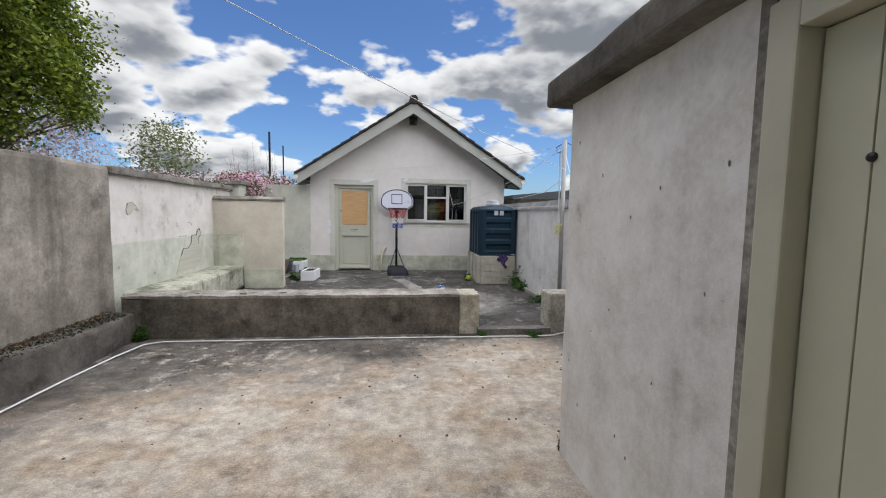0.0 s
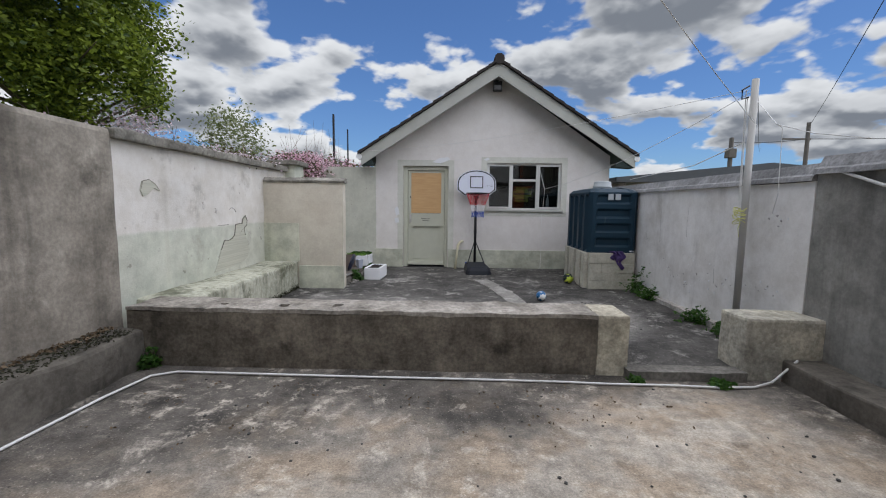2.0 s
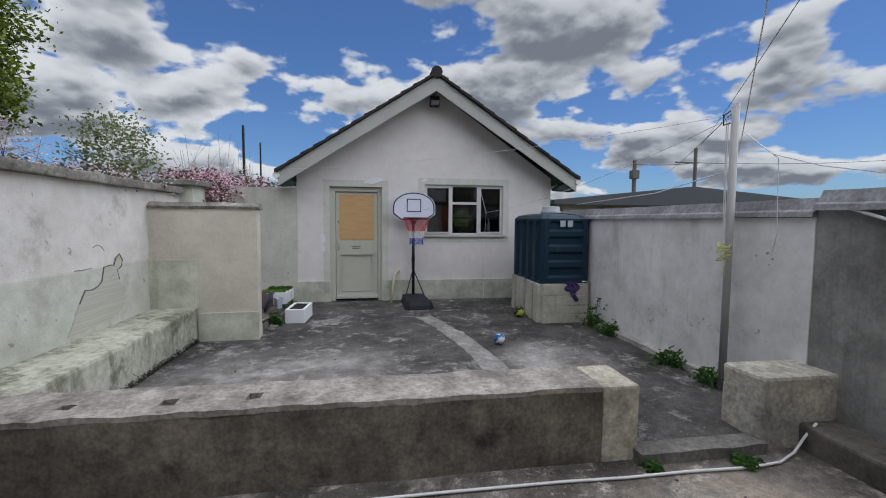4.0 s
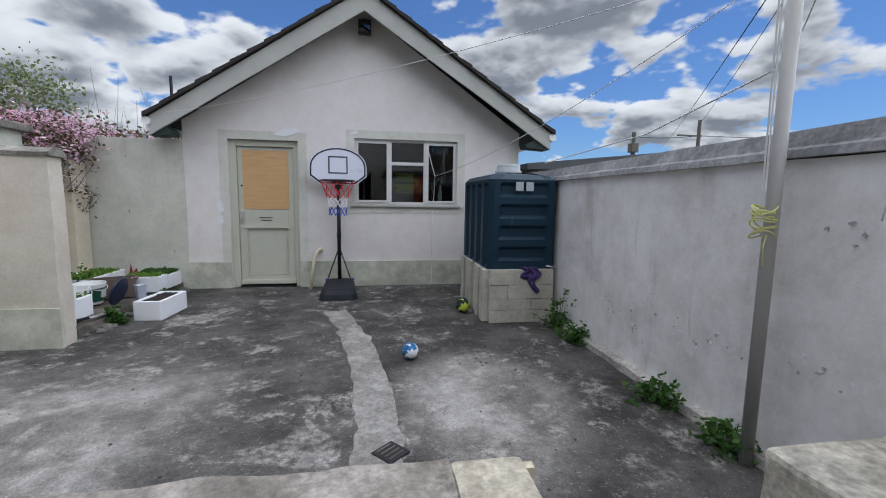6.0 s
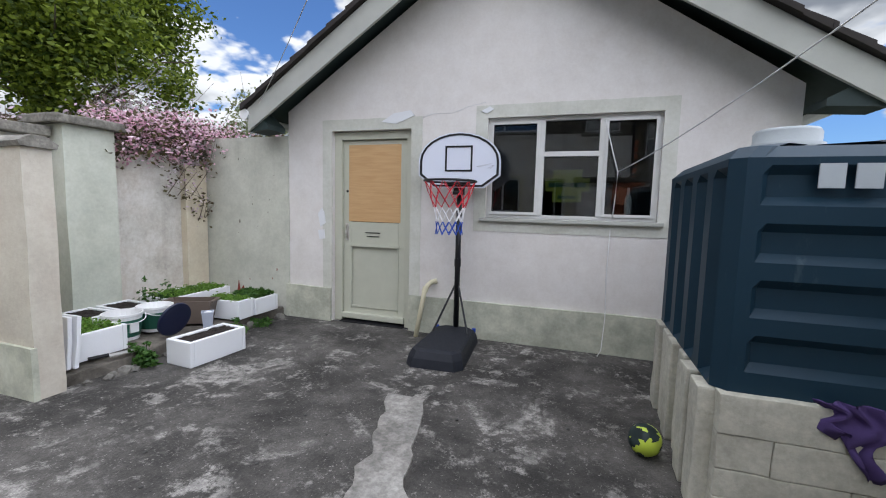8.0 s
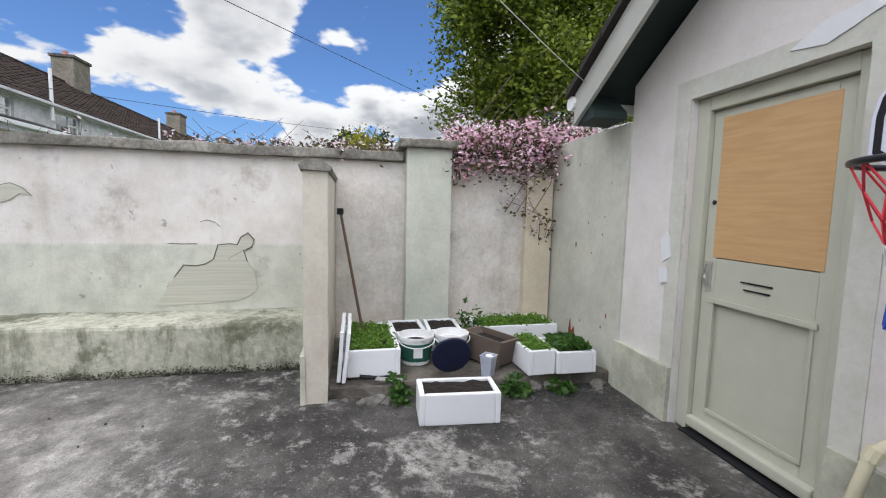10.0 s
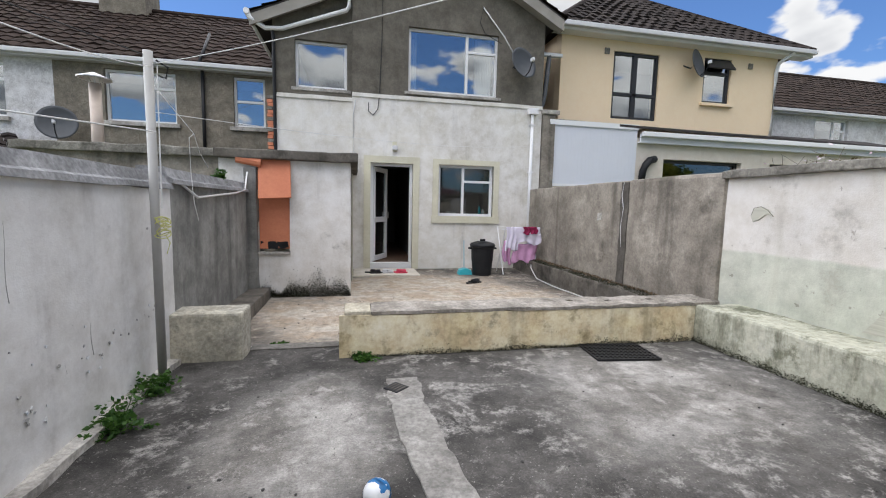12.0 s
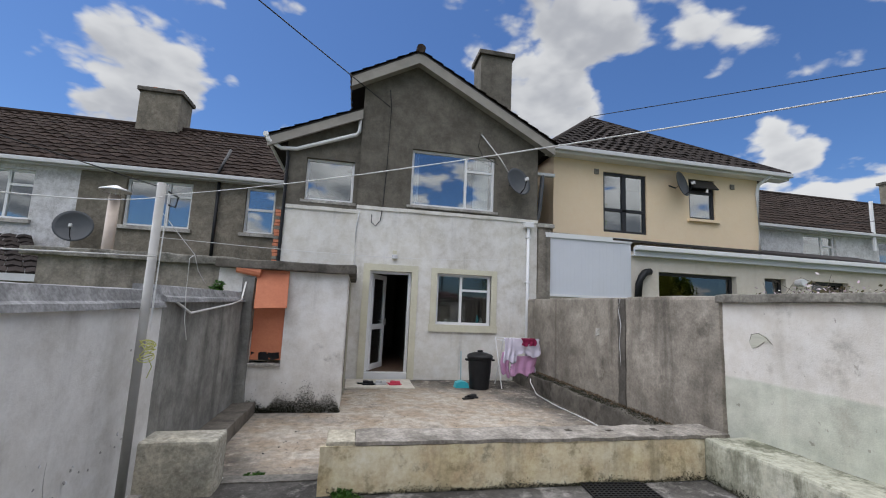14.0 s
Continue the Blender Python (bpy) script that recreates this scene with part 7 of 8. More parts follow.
def shoe(place, turn, m, label, strap=None):
    ob = thing("slipper", place, label, "slipper", "slippers by the door", turn)
    bm = bmesh.new()
    out = [(-0.035, -0.12), (0.03, -0.12), (0.042, 0.0), (0.045, 0.09), (0.02, 0.135), (-0.02, 0.13), (-0.042, 0.08), (-0.036, 0.0)]
    lo = [bm.verts.new((a, b, 0)) for a, b in out]
    hi = [bm.verts.new((a, b, 0.025)) for a, b in out]
    bm.faces.new(lo[::-1])
    bm.faces.new(hi)
    for k in range(8):
        bm.faces.new((lo[k - 1], lo[k], hi[k], hi[k - 1]))
    part("sole", bm, m, ob)
    bm = bmesh.new()
    for yy in (0.01, 0.035, 0.06, 0.085):
        tube(bm, [(-0.045, yy, 0.02), (-0.03, yy, 0.058), (0, yy, 0.068), (0.03, yy, 0.058), (0.045, yy, 0.02)], 0.014, 6)
    part("strap", bm, strap or m, ob)
    return ob


for k, (x, y, tr, m, lb) in enumerate(((0.66, 0.28, 80, BLACK_PVC, "black rubber slipper on the slab"), (0.56, 0.36, 95, BLACK_PVC, "black rubber slipper on the slab"), (0.40, 0.26, 70, GUTTER_GREY, "grey sandal on the slab"), (0.30, 0.34, 110, GUTTER_GREY, "grey sandal on the slab"), (0.10, 0.30, 60, RED_PAINT, "red-pink slipper on the slab"), (0.02, 0.36, 100, RED_PAINT, "red-pink slipper on the slab"))):
    shoe((x, y, 0.027), tr, m, lb)
shoe((-1.30, 1.42, 0.001), 75, BLACK_PVC, "black slipper lying alone on the yard floor")
shoe((-1.22, 1.52, 0.001), 110, BLACK_PVC, "black slipper lying alone on the yard floor")

rack = thing("clothes_airer", (-2.62, 0.30, 0.0), "folding clothes airer hung with pink and white washing", "clothes airer")
for a in (-0.40, 0.40):
    for b in (-0.25, 0.25):
        bm = bmesh.new()
        tube(bm, [(a + 0.012 * (b > 0), b, 0.0), (a + 0.012 * (b > 0), -b, 1.02)], 0.011, 6)
        part("leg", bm, WHITE_PVC, rack)
for yy, z in ((-0.25, 1.02), (0.25, 1.02), (0.0, 0.52), (0.12, 0.98), (-0.12, 0.98)):
    bm = bmesh.new()
    tube(bm, [(-0.42, yy, z), (0.42, yy, z)], 0.008, 6)
    part("rail", bm, WHITE_PVC, rack)


def hung(name, x0, x1, y, top, drop, m, label, seed):
    ob = thing(name, (-2.62, 0.30, 0.0), label, "washing", "washing on the airer")
    bm = bmesh.new()
    bmesh.ops.create_grid(bm, x_segments=14, y_segments=16, size=0.5)
    for v in bm.verts:
        u, t = v.co.x + 0.5, 0.5 - v.co.y
        fold = 0.03 * math.sin(u * 19 + seed) * t + 0.02 * noise.noise(Vector((u * 4, t * 3, seed)))
        edge = drop * (0.82 + 0.25 * noise.noise(Vector((u * 2.4, seed, 0))))
        v.co = Vector((x0 + (x1 - x0) * u + 0.02 * math.sin(t * 5 + seed), y + fold + 0.03, top + 0.012 - t * edge))
    bmesh.ops.solidify(bm, geom=bm.faces[:], thickness=0.006)
    part("cloth", bm, m, ob, smooth=True)
    return ob


hung("towel", -0.40, 0.20, 0.28, 1.04, 0.42, LILAC_CLOTH, "lilac white towel on the airer", 1)
hung("cloth", -0.30, 0.02, 0.31, 1.05, 0.19, MAROON_CLOTH, "maroon cloth over the airer rail", 2)
hung("shirt", 0.10, 0.40, 0.27, 1.04, 0.62, LILAC_CLOTH, "pale patterned shirt on the airer", 3)
hung("blouse", -0.36, 0.20, 0.18, 0.66, 0.50, PINK_CLOTH, "pink blouse on the airer", 4)
hung("trousers", 0.18, 0.38, 0.06, 0.72, 0.58, PINK_CLOTH, "pink trousers on the airer", 5)
hung("vest", -0.40, -0.16, 0.10, 0.70, 0.60, LILAC_CLOTH, "pale vest on the airer", 6)

# ---- neighbours ----
def house_row(name, label, x0, x1, y_front, eave, ridge_y, ridge, wall_mats, windows, tiles, gut=GUTTER_GREY):
    """A terrace row seen from its back: wall lengths, windows, gutter, tiled roof. wall_mats: (x0, x1, material)."""
    ob = thing(name, ((x0 + x1) / 2, y_front, 0), label, "house")
    cx = (x0 + x1) / 2
    for a, b, m in wall_mats:
        hs = [(w[0] - cx, w[1] - cx, w[2], w[3]) for w in windows if a <= w[0] and w[1] <= b]
        part("wall", wall_y(bmesh.new(), a - cx, b - cx, 0, eave, -0.3, 0.0, hs), m, ob)
    part("back_wall", boxes((x0 - cx, x1 - cx, -7.5, -7.3, 0, eave)), TERRACE_GREY, ob)
    part("inner_floor", boxes((x0 - cx, x1 - cx, -7.3, -0.31, 2.7, 2.8)), INDOOR_WALL, ob)
    part("inner_wall", boxes((x0 - cx, x1 - cx, -2.6, -2.5, 0, eave)), INDOOR_WALL, ob)
    d = y_front - ridge_y
    part("roof", roof_slope((x0 - cx, 0.22, eave), (x1 - cx, 0.22, eave), (x0 - cx, -d, ridge), (x1 - cx, -d, ridge), 0.30, 0.30, 0.028, 5), tiles, ob, kind="stuff")
    bm = bmesh.new()
    slab(bm, (x0 - cx, 0.2, eave - 0.01), (x1 - cx, 0.2, eave - 0.01), (x1 - cx, -d, ridge - 0.02), (x0 - cx, -d, ridge - 0.02), 0.06)
    slab(bm, (x0 - cx, -7.6, eave), (x1 - cx, -7.6, eave), (x1 - cx, -d, ridge - 0.02), (x0 - cx, -d, ridge - 0.02), 0.06)
    part("roof_deck", bm, TILE_DARK, ob)
    bm = bmesh.new()
    tube(bm, [(x0 - cx, -d, ridge + 0.02), (x1 - cx, -d, ridge + 0.02)], 0.10, 8)
    part("ridge", bm, tiles, ob)
    part("gutter", boxes((x0 - cx, x1 - cx, 0.20, 0.31, eave - 0.12, eave - 0.01), bevel=0.02), gut, ob)
    part("fascia", boxes((x0 - cx, x1 - cx, 0.0, 0.20, eave - 0.16, eave - 0.04)), gut, ob)
    for w in windows:
        wx, hx = (w[0] + w[1]) / 2 - cx, (w[1] - w[0]) / 2
        t = 0.06
        items = [(wx - hx, wx + hx, -0.16, -0.09, w[2], w[2] + t), (wx - hx, wx + hx, -0.16, -0.09, w[3] - t, w[3]), (wx - hx, wx - hx + t, -0.16, -0.09, w[2] + t, w[3] - t), (wx + hx - t, wx + hx, -0.16, -0.09, w[2] + t, w[3] - t)]
        if w[1] - w[0] > 0.9:
            bx = wx - hx * 0.25
            items += [(bx - t / 2, bx + t / 2, -0.16, -0.09, w[2] + t, w[3] - t), (wx - hx + t, bx - t / 2, -0.16, -0.09, w[3] - 0.42, w[3] - 0.42 + t)]
        else:
            items += [(wx - hx + t, wx + hx - t, -0.16, -0.09, (w[2] + w[3]) / 2, (w[2] + w[3]) / 2 + t)]
        fr = part("window", boxes(*items), WHITE_PVC, ob)
        pn = part("pane", boxes((wx - hx + 0.02, wx + hx - 0.02, -0.13, -0.125, w[2] + 0.02, w[3] - 0.02)), GLASS, fr)
        pn.visible_shadow = False
        part("sill", boxes((wx - hx - 0.08, wx + hx + 0.08, -0.05, 0.08, w[2] - 0.10, w[2] - 0.005)), PALE_CONCRETE, fr)
    return ob


row = house_row("terrace_house", "grey rendered terrace houses with mossy brown roof", 2.95, 16.0, -3.0, 4.92, -6.4, 7.35,
                ((2.95, 8.12, TERRACE_GREY), (8.12, 16.0, WHITE_DASH)),
                ((5.45, 7.05, 3.40, 4.66), (3.32, 4.10, 3.42, 4.70), (9.12, 10.7, 3.36, 4.64), (12.4, 13.8, 3.4, 4.6)), ROOF_MOSS)
bm = bmesh.new()
tube(bm, [(4.80, -2.93, 2.2), (4.80, -2.93, 4.80)], 0.045, 8)
tube(bm, [(4.80, -2.72, 4.9), (4.80, -3.6, 5.9)], 0.04, 8)
tagged(link_mesh("soil_pipe", bm, BLACK_PVC, True), "black soil pipe on the terrace wall", "pipe")
chimney(7.25, 8.5, -6.9, -5.9, 6.6, 8.55, 2, "wide rendered chimney on the terrace roof ridge", TERRACE_GREY)
dish((7.85, -2.6, 3.2), (-0.3, 0.9, 0.2), 0.40)
shed2 = thing("lean_to", (8.3, -1.4, 0), "dark tiled lean-to beside the terrace", "outbuilding")
part("wall", boxes((-0.9, 1.5, -1.6, 0.4, 0, 1.95)), GREY_RENDER, shed2)
part("roof", roof_slope((-1.1, 0.6, 1.95), (1.8, 0.6, 1.95), (0.6, -1.5, 2.95), (1.8, -1.5, 2.95), 0.28, 0.3, 0.03, 4), ROOF_DARK, shed2, kind="stuff")
part("fascia", boxes((-1.1, 1.8, 0.5, 0.6, 1.80, 1.95)), GUTTER_GREY, shed2)
flue = thing("flue_pipe", (5.2, 1.0, 2.3), "shiny steel stove flue with a cowl", "flue")
bm = bmesh.new()
tube(bm, [(0, 0, -0.6), (0, 0, 1.05)], 0.085, 14)
part("tube", bm, plain("weathered_flue_steel", (0.44, 0.37, 0.31), 0.45, 0.4, 0.35, 4), flue, smooth=True)
bm = bmesh.new()
lathe(bm, [(0.02, 1.23), (0.24, 1.14), (0.24, 1.12), (0.02, 1.17)], 18)
part("cowl", bm, STEEL, flue)
for a in (0.0, 2.1, 4.2):
    part("cowl_strut", boxes((0.075 * math.cos(a) - 0.006, 0.075 * math.cos(a) + 0.006, 0.075 * math.sin(a) - 0.006, 0.075 * math.sin(a) + 0.006, 1.0, 1.16)), STEEL, flue)

# cream house
ch = thing("cream_house", (-7.5, -1.2, 0), "cream painted house with hipped brown tile roof", "house")
fw, sw = (-7.10, -5.72, 3.92, 5.66), (-9.42, -8.53, 4.52, 5.74)
part("wall", wall_y(bmesh.new(), -3.5, 3.3, 0, 6.0, -0.3, 0, [(a + 7.5, b + 7.5, c, d) for a, b, c, d in (fw, sw)]), CREAM_HOUSE, ch)
for x0, x1 in ((-3.5, -3.2), (3.05, 3.3)):
    part("side_wall", boxes((x0, x1, -6.5, -0.31, 0, 6.0)), CREAM_HOUSE, ch)
part("inner_wall", boxes((-3.2, 3.05, -2.6, -2.5, 0, 6.0), (-3.2, 3.05, -2.5, -0.31, 3.3, 3.4)), INDOOR_WALL, ch)
eave = 6.10
ap = (0.4, -3.0, 8.75)
cn = [(-4.35, 0.35, eave), (3.65, 0.35, eave), (3.65, -6.8, eave), (-4.35, -6.8, eave)]
for a, b in ((0, 1), (1, 2), (3, 0), (2, 3)):
    part("roof", roof_slope(cn[a], cn[b], ap, (ap[0] - 0.01, ap[1] - 0.01, ap[2]), 0.30, 0.30, 0.03, 12 + a), ROOF_DARK, ch, kind="stuff")
bm = bmesh.new()
vs = [bm.verts.new((p[0], p[1], p[2] - 0.02)) for p in cn] + [bm.verts.new((ap[0], ap[1], ap[2] - 0.03))]
for k in range(4):
    bm.faces.new((vs[k], vs[(k + 1) % 4], vs[4]))
bm.faces.new(vs[:4])
part("roof_deck", bm, TILE_DARK, ch)
bm = bmesh.new()
for k in (0, 1):
    tube(bm, [cn[k], ap], 0.08, 8)
part("hip_tiles", bm, ROOF_DARK, ch)
part("gutter", boxes((-4.35, 3.65, 0.32, 0.45, eave - 0.12, eave), bevel=0.02), GUTTER_GREY, ch, "white gutter")
part("fascia", boxes((-4.33, 3.63, 0.0, 0.32, eave - 0.18, eave - 0.10)), WHITE_PVC, ch, "white soffit")
bm = bmesh.new()
tube(bm, [(-3.6, 0.38, eave - 0.1), (-3.42, 0.10, eave - 0.35), (-3.40, 0.07, eave - 0.6), (-3.40, 0.07, 3.5)], 0.05, 10)
part("downpipe", bm, WHITE_PVC, ch, "white downpipe", True)
for (a, b, c, d), bars in ((fw, True), (sw, False)):
    x0, x1, t = a + 7.5, b + 7.5, 0.07
    items = [(x0, x1, -0.14, -0.05, c, c + t), (x0, x1, -0.14, -0.05, d - t, d), (x0, x0 + t, -0.14, -0.05, c + t, d - t), (x1 - t, x1, -0.14, -0.05, c + t, d - t)]
    if bars:
        xm = (x0 + x1) / 2
        items += [(xm - 0.06, xm + 0.06, -0.14, -0.05, c + t, d - t), (x0 + t, x1 - t, -0.14, -0.05, c + 0.62, c + 0.70)]
    else:
        items += [(x0 + t, x1 - t, -0.14, -0.05, d - 0.42, d - 0.35)]
    fr = part("window", boxes(*items[:4]), DARK_FRAME, ch, "dark framed window")
    for bar in items[4:]:
        part("glazing_bar", boxes(bar), DARK_FRAME, fr)
    pn = part("pane", boxes((x0 + 0.03, x1 - 0.03, -0.10, -0.095, c + 0.03, d - 0.03)), GLASS, fr)
    pn.visible_shadow = False
    if not bars:
        part("sill", boxes((x0 - 0.08, x1 + 0.08, -0.02, 0.10, c - 0.08, c - 0.005)), CREAM_HOUSE, fr)
        sash = part("top_sash", boxes((x0 + 0.02, x1 - 0.02, -0.02, 0.02, -0.36, 0.0)), DARK_FRAME, fr, "tilted dark top vent")
        sash.matrix_local = pose(0, -0.04, d - 0.03, 38, 0, 0)
for a in (-2.55, 2.0):
    part("vent", boxes((a - 0.07, a + 0.07, 0.0, 0.04, 5.55, 5.70), bevel=0.01), COPING, ch)
dish((-8.0, -0.95, 5.42), (-0.45, 0.85, 0.2), 0.38)

ext = thing("extension", (-9.0, YH, 0), "single-storey extension with white fascia and dark windows", "outbuilding")
ew = ((-9.22, -6.80, 1.6, 2.80), (-10.88, -10.15, 1.9, 2.82), (-13.1, -11.75, 1.9, 2.82))
part("wall", wall_y(bmesh.new(), -14.8 + 9, -5.98 + 9, 0, 3.30, -0.3, 0, [(a + 9, b + 9, c, d) for a, b, c, d in ew]), TAN_RENDER, ext)
# black block added behind the panes in place of the dark rooms
part("inner_wall", boxes((-5.8, 3.0, -2.0, -0.8, 0, 3.2)), BLACK_PVC, ext)
for a, b, c, d in ew:
    part("window", boxes((a + 9, b + 9, -0.20, -0.15, d - 0.08, d), (a + 9, a + 9.08, -0.20, -0.15, c, d - 0.08), (b + 8.92, b + 9, -0.20, -0.15, c, d - 0.08)), DARK_FRAME, ext)
    part("pane", boxes((a + 9.05, b + 8.95, -0.18, -0.175, c, d - 0.05)), DARK_GLASS, ext).visible_shadow = False
panel_w = 0.10
for k in range(24):
    part("cladding_strip", boxes((3.02 + panel_w * k, 3.02 + panel_w * (k + 1) - 0.0015, -0.02, 0.015, 2.08, 3.48)), SHEET_WHITE, ext)
part("cladding_trim", boxes((3.0, 5.45, -0.05, 0.05, 3.48, 3.60)), WHITE_PVC, ext)
part("cladding_trim", boxes((3.0, 5.45, -0.02, 0.03, 2.02, 2.08)), WHITE_PVC, ext)
part("side_panel", boxes((3.0, 5.45, -0.28, -0.02, 0.0, 3.48)), TAN_RENDER, ext)
part("fascia", boxes((-5.9, 3.0, 0.10, 0.14, 3.16, 3.38)), SHEET_WHITE, ext, "white fascia board")
part("gutter", boxes((-5.9, 3.0, 0.14, 0.26, 3.30, 3.42), bevel=0.02), WHITE_PVC, ext, "white gutter")
part("soffit", boxes((-5.9, 3.0, 0.0, 0.10, 3.16, 3.19)), WHITE_PVC, ext)
part("roof", slab(bmesh.new(), (-5.9, 0.2, 3.44), (5.45, 0.02, 3.62), (5.45, -1.0, 3.80), (-5.9, -1.0, 3.80), 0.06), TILE_DARK, ext)
bm = bmesh.new()
tube(bm, [(2.86, 0.05, 2.0), (2.86, 0.10, 2.45), (2.80, 0.12, 2.62), (2.68, 0.10, 2.74), (2.5, 0.05, 2.78)][::-1], 0.09, 12)
part("duct", bm, BLACK_PVC, ext, "black vent duct", True)
bm = bmesh.new()
tube(bm, [(-2.2, 0.05, 2.72), (-2.2, 0.25, 2.74)], 0.11, 10)
part("wall_lamp", bm, GUTTER_GREY, ext)

row2 = house_row("terrace_house", "white terrace houses with brown tile roofs", -58.0, -12.6, -3.0, 5.05, -6.4, 7.5,
                 ((-58, -12.6, WHITE_DASH),),
                 tuple((x, x + 1.5, 3.95, 4.85) for x in (-16.45, -20.0, -25.2, -30.4, -35.6, -41, -47)), ROOF_BROWN)
for k, x in enumerate((-25.8, -39.4, -52.5)):
    chimney(x - 0.7, x + 0.7, -6.9, -5.9, 7.0, 8.9, 2, "rendered chimney with pots on the terrace ridge", TERRACE_GREY)
for x in (-18.0, -27, -36):
    dpx = thing("vent_pipe", (x, -2.8, 4.4), "white vent pipe on a terrace eave", "pipe")
    bm = bmesh.new()
    tube(bm, [(0, 0, 0), (0, 0, 1.9)], 0.06, 8)
    part("tube", bm, WHITE_PVC, dpx)

# ---- plants beyond the walls ----
def tree(name, place, top, radii, trunk_r, clumps, per, leaf, size, seed, label, bark=BARK, gap=-0.05, spread=0.16, shell=0.35, freq=0.6):
    ob = thing(name, place, label, "tree")
    rng = random.Random(seed)
    bm = bmesh.new()
    tube(bm, [(0, 0, -0.1), (0.05, 0.02, top * 0.25), (-0.05, 0.05, top * 0.5), (0.02, 0, top * 0.8)], trunk_r, 10, trunk_r * 0.35)
    part("trunk", bm, bark, ob)
    for k in range(16):
        z = top * rng.uniform(0.35, 0.8)
        a = rng.uniform(0, 6.28)
        d = Vector((math.cos(a) * radii[0] * 0.75, math.sin(a) * radii[1] * 0.75, radii[2] * rng.uniform(0.1, 0.6)))
        p0 = Vector((0, 0, z))
        bm = bmesh.new()
        tube(bm, [p0, p0 + d * 0.4 + Vector((0, 0, 0.15)), p0 + d], trunk_r * 0.35, 6, 0.01)
        part("limb", bm, bark, ob)
    c = blob_points(clumps, (0, 0, top), radii, seed, gap, shell, freq)
    part("crown", leaves(c, size, per, spread, seed), leaf, ob, kind="stuff")
    return ob


tree("leafy_tree", (-12.0, 13.9, -0.06), 6.2, (4.2, 4.2, 3.9), 0.22, 5600, 12, LEAF_TREE, 0.075, 3, "large green broadleaf tree behind the boundary wall", gap=0.14, spread=0.24)
tree("budding_tree", (-8.6, 17.5, -0.06), 3.6, (1.7, 1.7, 1.7), 0.07, 420, 6, LEAF_BUD, 0.06, 8, "small budding tree with thin twigs", TWIG, -0.3, 0.16)
tree("budding_tree", (-9.8, 14.2, -0.06), 3.0, (1.5, 1.5, 1.4), 0.06, 420, 6, PETAL_PALE, 0.05, 9, "small tree with pale blossom", TWIG, -0.3, 0.16)
tree("golden_shrub", (-14.5, 8.6, -0.06), 3.0, (1.3, 1.0, 1.3), 0.08, 500, 9, LEAF_GOLD, 0.08, 11, "yellow-green shrub beyond the wall", TWIG, -0.2, 0.16)
tree("golden_shrub", (-16.5, 10.6, -0.06), 3.0, (1.6, 1.3, 1.3), 0.08, 500, 9, LEAF_TREE, 0.09, 12, "green shrub beyond the wall", TWIG, -0.2, 0.16)
tree("pine_tree", (-26, 8.6, -0.06), 4.9, (2.2, 2.2, 1.5), 0.18, 700, 10, LEAF_PINE, 0.12, 13, "dark pine tree far beyond the wall", BARK, -0.1, 0.2)


def climber(label, y0, y1, x, z0, z1, n, leaf, petal, pet_share, seed, size=0.035, thick=0.16):
    ob = thing("climber", (x, (y0 + y1) / 2, z0), label, "climbing plant")
    rng = np.random.default_rng(seed)
    L = (y1 - y0) / 2
    y = rng.uniform(-L, L, n)
    hump = (z1 - z0) * (0.55 + 0.45 * np.array([noise.noise(Vector((v * 1.9, seed, 0))) for v in y]))
    z = rng.random(n) ** 0.8 * hump
    c = np.column_stack([rng.normal(0, thick, n), y, z])
    part("foliage", leaves(c, size, 5, 0.05, seed), leaf, ob, kind="stuff")
    m = rng.random(n) < pet_share
    part("blossom", leaves(c[m] + [0.04, 0, 0.02], size * 0.85, 6, 0.05, seed + 1), petal, ob, kind="stuff")
    bm = bmesh.new()
    r2 = random.Random(seed)
    for k in range(4 + min(22, n // 25)):
        yy = r2.uniform(-L, L)
        tube(bm, [(0, yy, 0), (r2.uniform(-0.1, 0.2), yy + r2.uniform(-0.2, 0.2), (z1 - z0) * 0.5), (r2.uniform(-0.2, 0.2), yy + r2.uniform(-0.4, 0.4), (z1 - z0) * r2.uniform(0.7, 1.25))], 0.005, 4, 0.002)
    part("stems", bm, TWIG, ob, kind="stuff")
    return ob


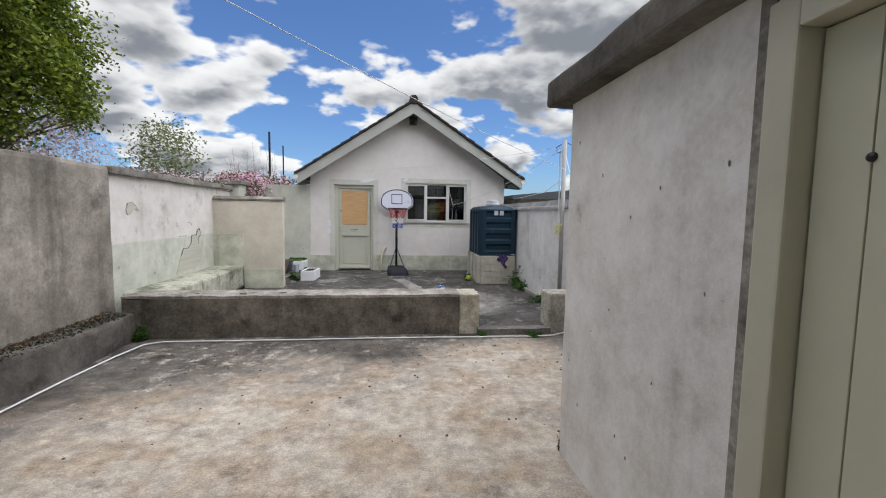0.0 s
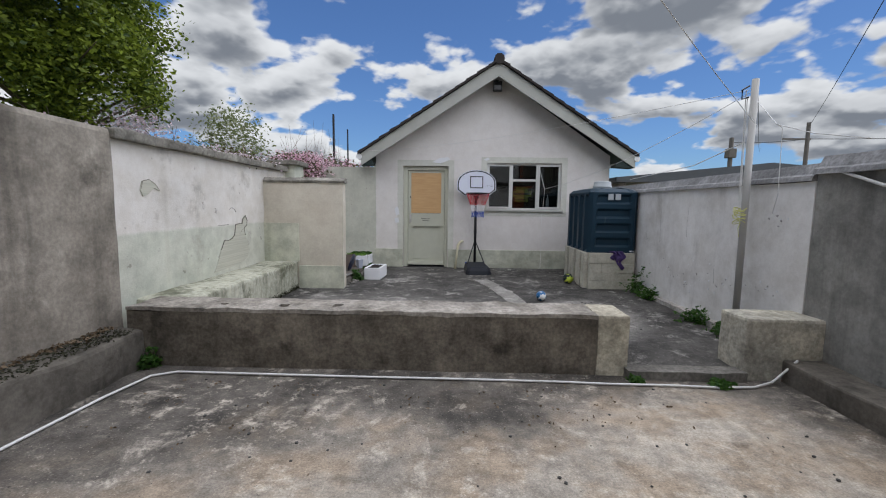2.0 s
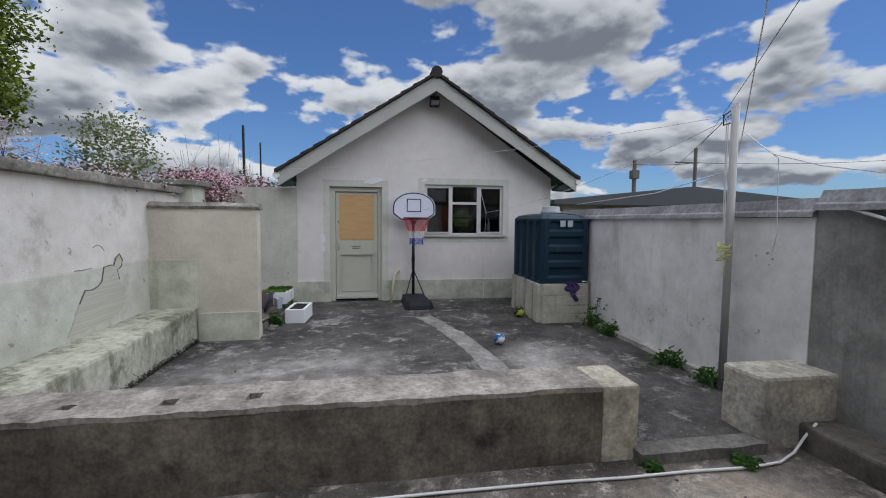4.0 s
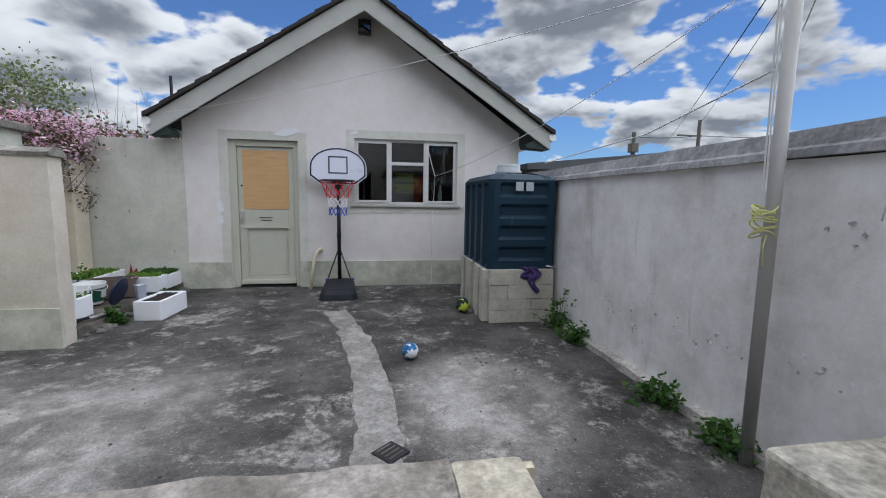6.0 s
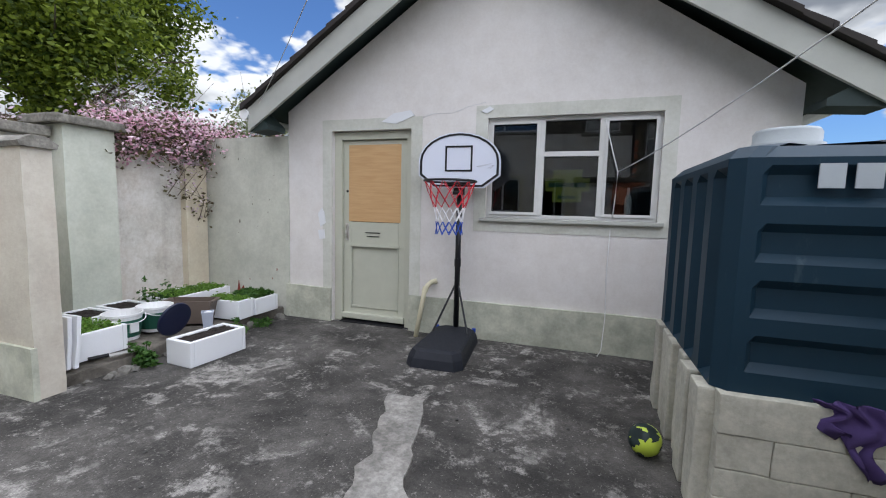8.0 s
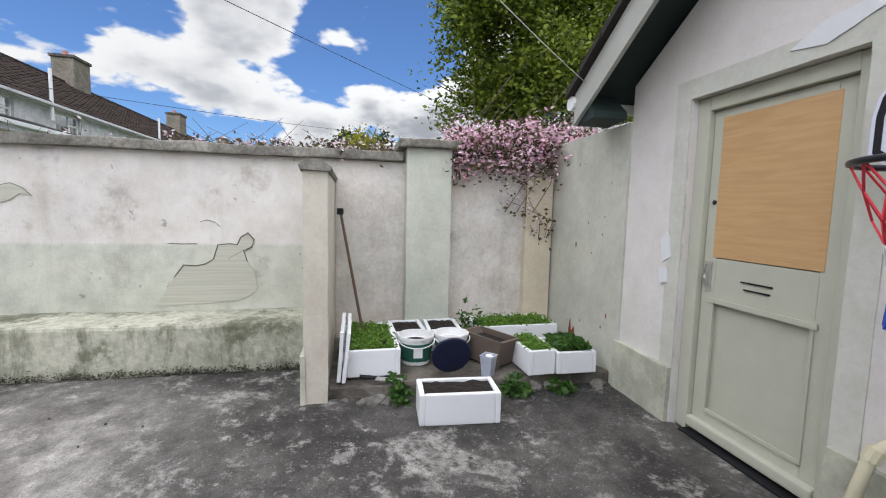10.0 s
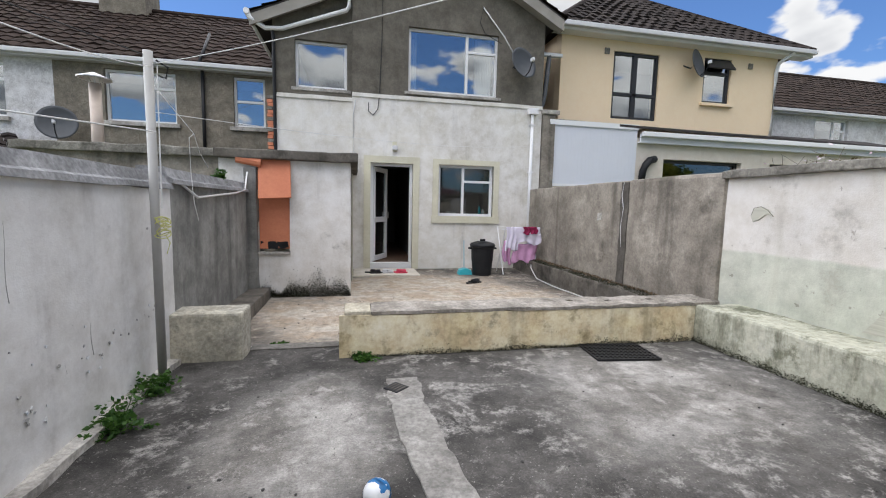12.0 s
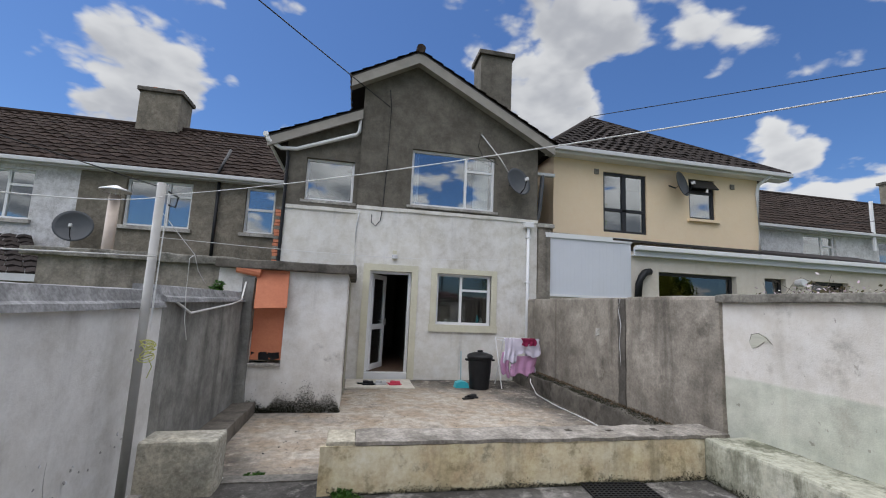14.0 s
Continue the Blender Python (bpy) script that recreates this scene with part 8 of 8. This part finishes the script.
climber("pink flowering clematis spilling over the wall", 9.2, 11.2, -3.30, 1.72, 2.6, 1700, LEAF_DARK, PETAL, 0.85, 4, 0.026, 0.19)
climber("pink flowering clematis spilling over the wall", 9.75, 10.25, -3.05, 1.40, 1.95, 18, LEAF_DARK, PETAL_PALE, 0.8, 5, 0.024, 0.06)
climber("thin trailing climber hanging in the corner", 10.0, 10.25, -3.0, 1.15, 1.5, 10, LEAF_DARK, PETAL_PALE, 0.5, 6, 0.022, 0.05)
climber("brown-leaved climber with pale flowers behind the wall", 6.7, 9.0, -3.75, 1.75, 2.22, 1100, LEAF_DARK, PETAL_PALE, 0.38, 7, 0.025, 0.22)
climber("dark climber with few pale flowers behind the wall", 4.9, 6.9, -4.1, 1.75, 2.12, 420, LEAF_DARK, PETAL_PALE, 0.3, 8, 0.022, 0.2)
climber("reddish shrub with pink blossom beside the shed", 11.4, 14.5, -3.6, 1.6, 3.0, 900, LEAF_DARK, PETAL, 0.6, 9, 0.04, 0.5)

# far poles and lines
for (x, y, h, r, lb) in ((-4.37, 16.0, 4.35, 0.045, "dark steel mast behind the shed"), (-3.95, 16.2, 3.9, 0.03, "thin leaning mast behind the shed"), (22.4, 30.0, 6.95, 0.14, "wooden utility pole beyond the wall"), (17.6, 30.0, 5.95, 0.16, "wooden utility pole with transformer beyond the wall")):
    ob = thing("utility_pole", (x, y, -0.06), lb, "pole")
    bm = bmesh.new()
    tube(bm, [(0, 0, 0), (0, 0, h)], r, 10, r * 0.8)
    part("shaft", bm, WOOD_POLE if r > 0.1 else BLACK_METAL, ob)
    if r > 0.13 and h > 6:
        part("cross_arm", boxes((-1.6, 0.2, -0.05, 0.05, h - 1.1, h - 1.0)), WOOD_POLE, ob)
    elif r > 0.15:
        part("transformer", boxes((-0.25, 0.25, -0.25, 0.25, h - 1.3, h - 0.7), bevel=0.05), WOOD_POLE, ob)
wire("far_line", sag((17.6, 30, 5.6), (22.4, 30, 5.85), 0.1), 0.02, CABLE_BLACK, "far overhead line between poles", "cable")
wire("far_line", sag((22.4, 30, 5.85), (60, 34, 9), 0.6), 0.02, CABLE_BLACK, "far overhead line beyond the poles", "cable")
gar = thing("far_shed", (7.2, 13.5, 0), "grey flat roofed building beyond the boundary wall", "outbuilding")
part("wall", boxes((-3.6, 3.0, -2.0, 2.0, 0, 1.9)), GREY_RENDER, gar)
part("roof", prism(bmesh.new(), [(-3.9, 1.9), (3.3, 1.9), (3.3, 2.05), (-0.5, 2.35), (-3.9, 2.0)], -2.2, 2.2), DISH_GREY, gar)
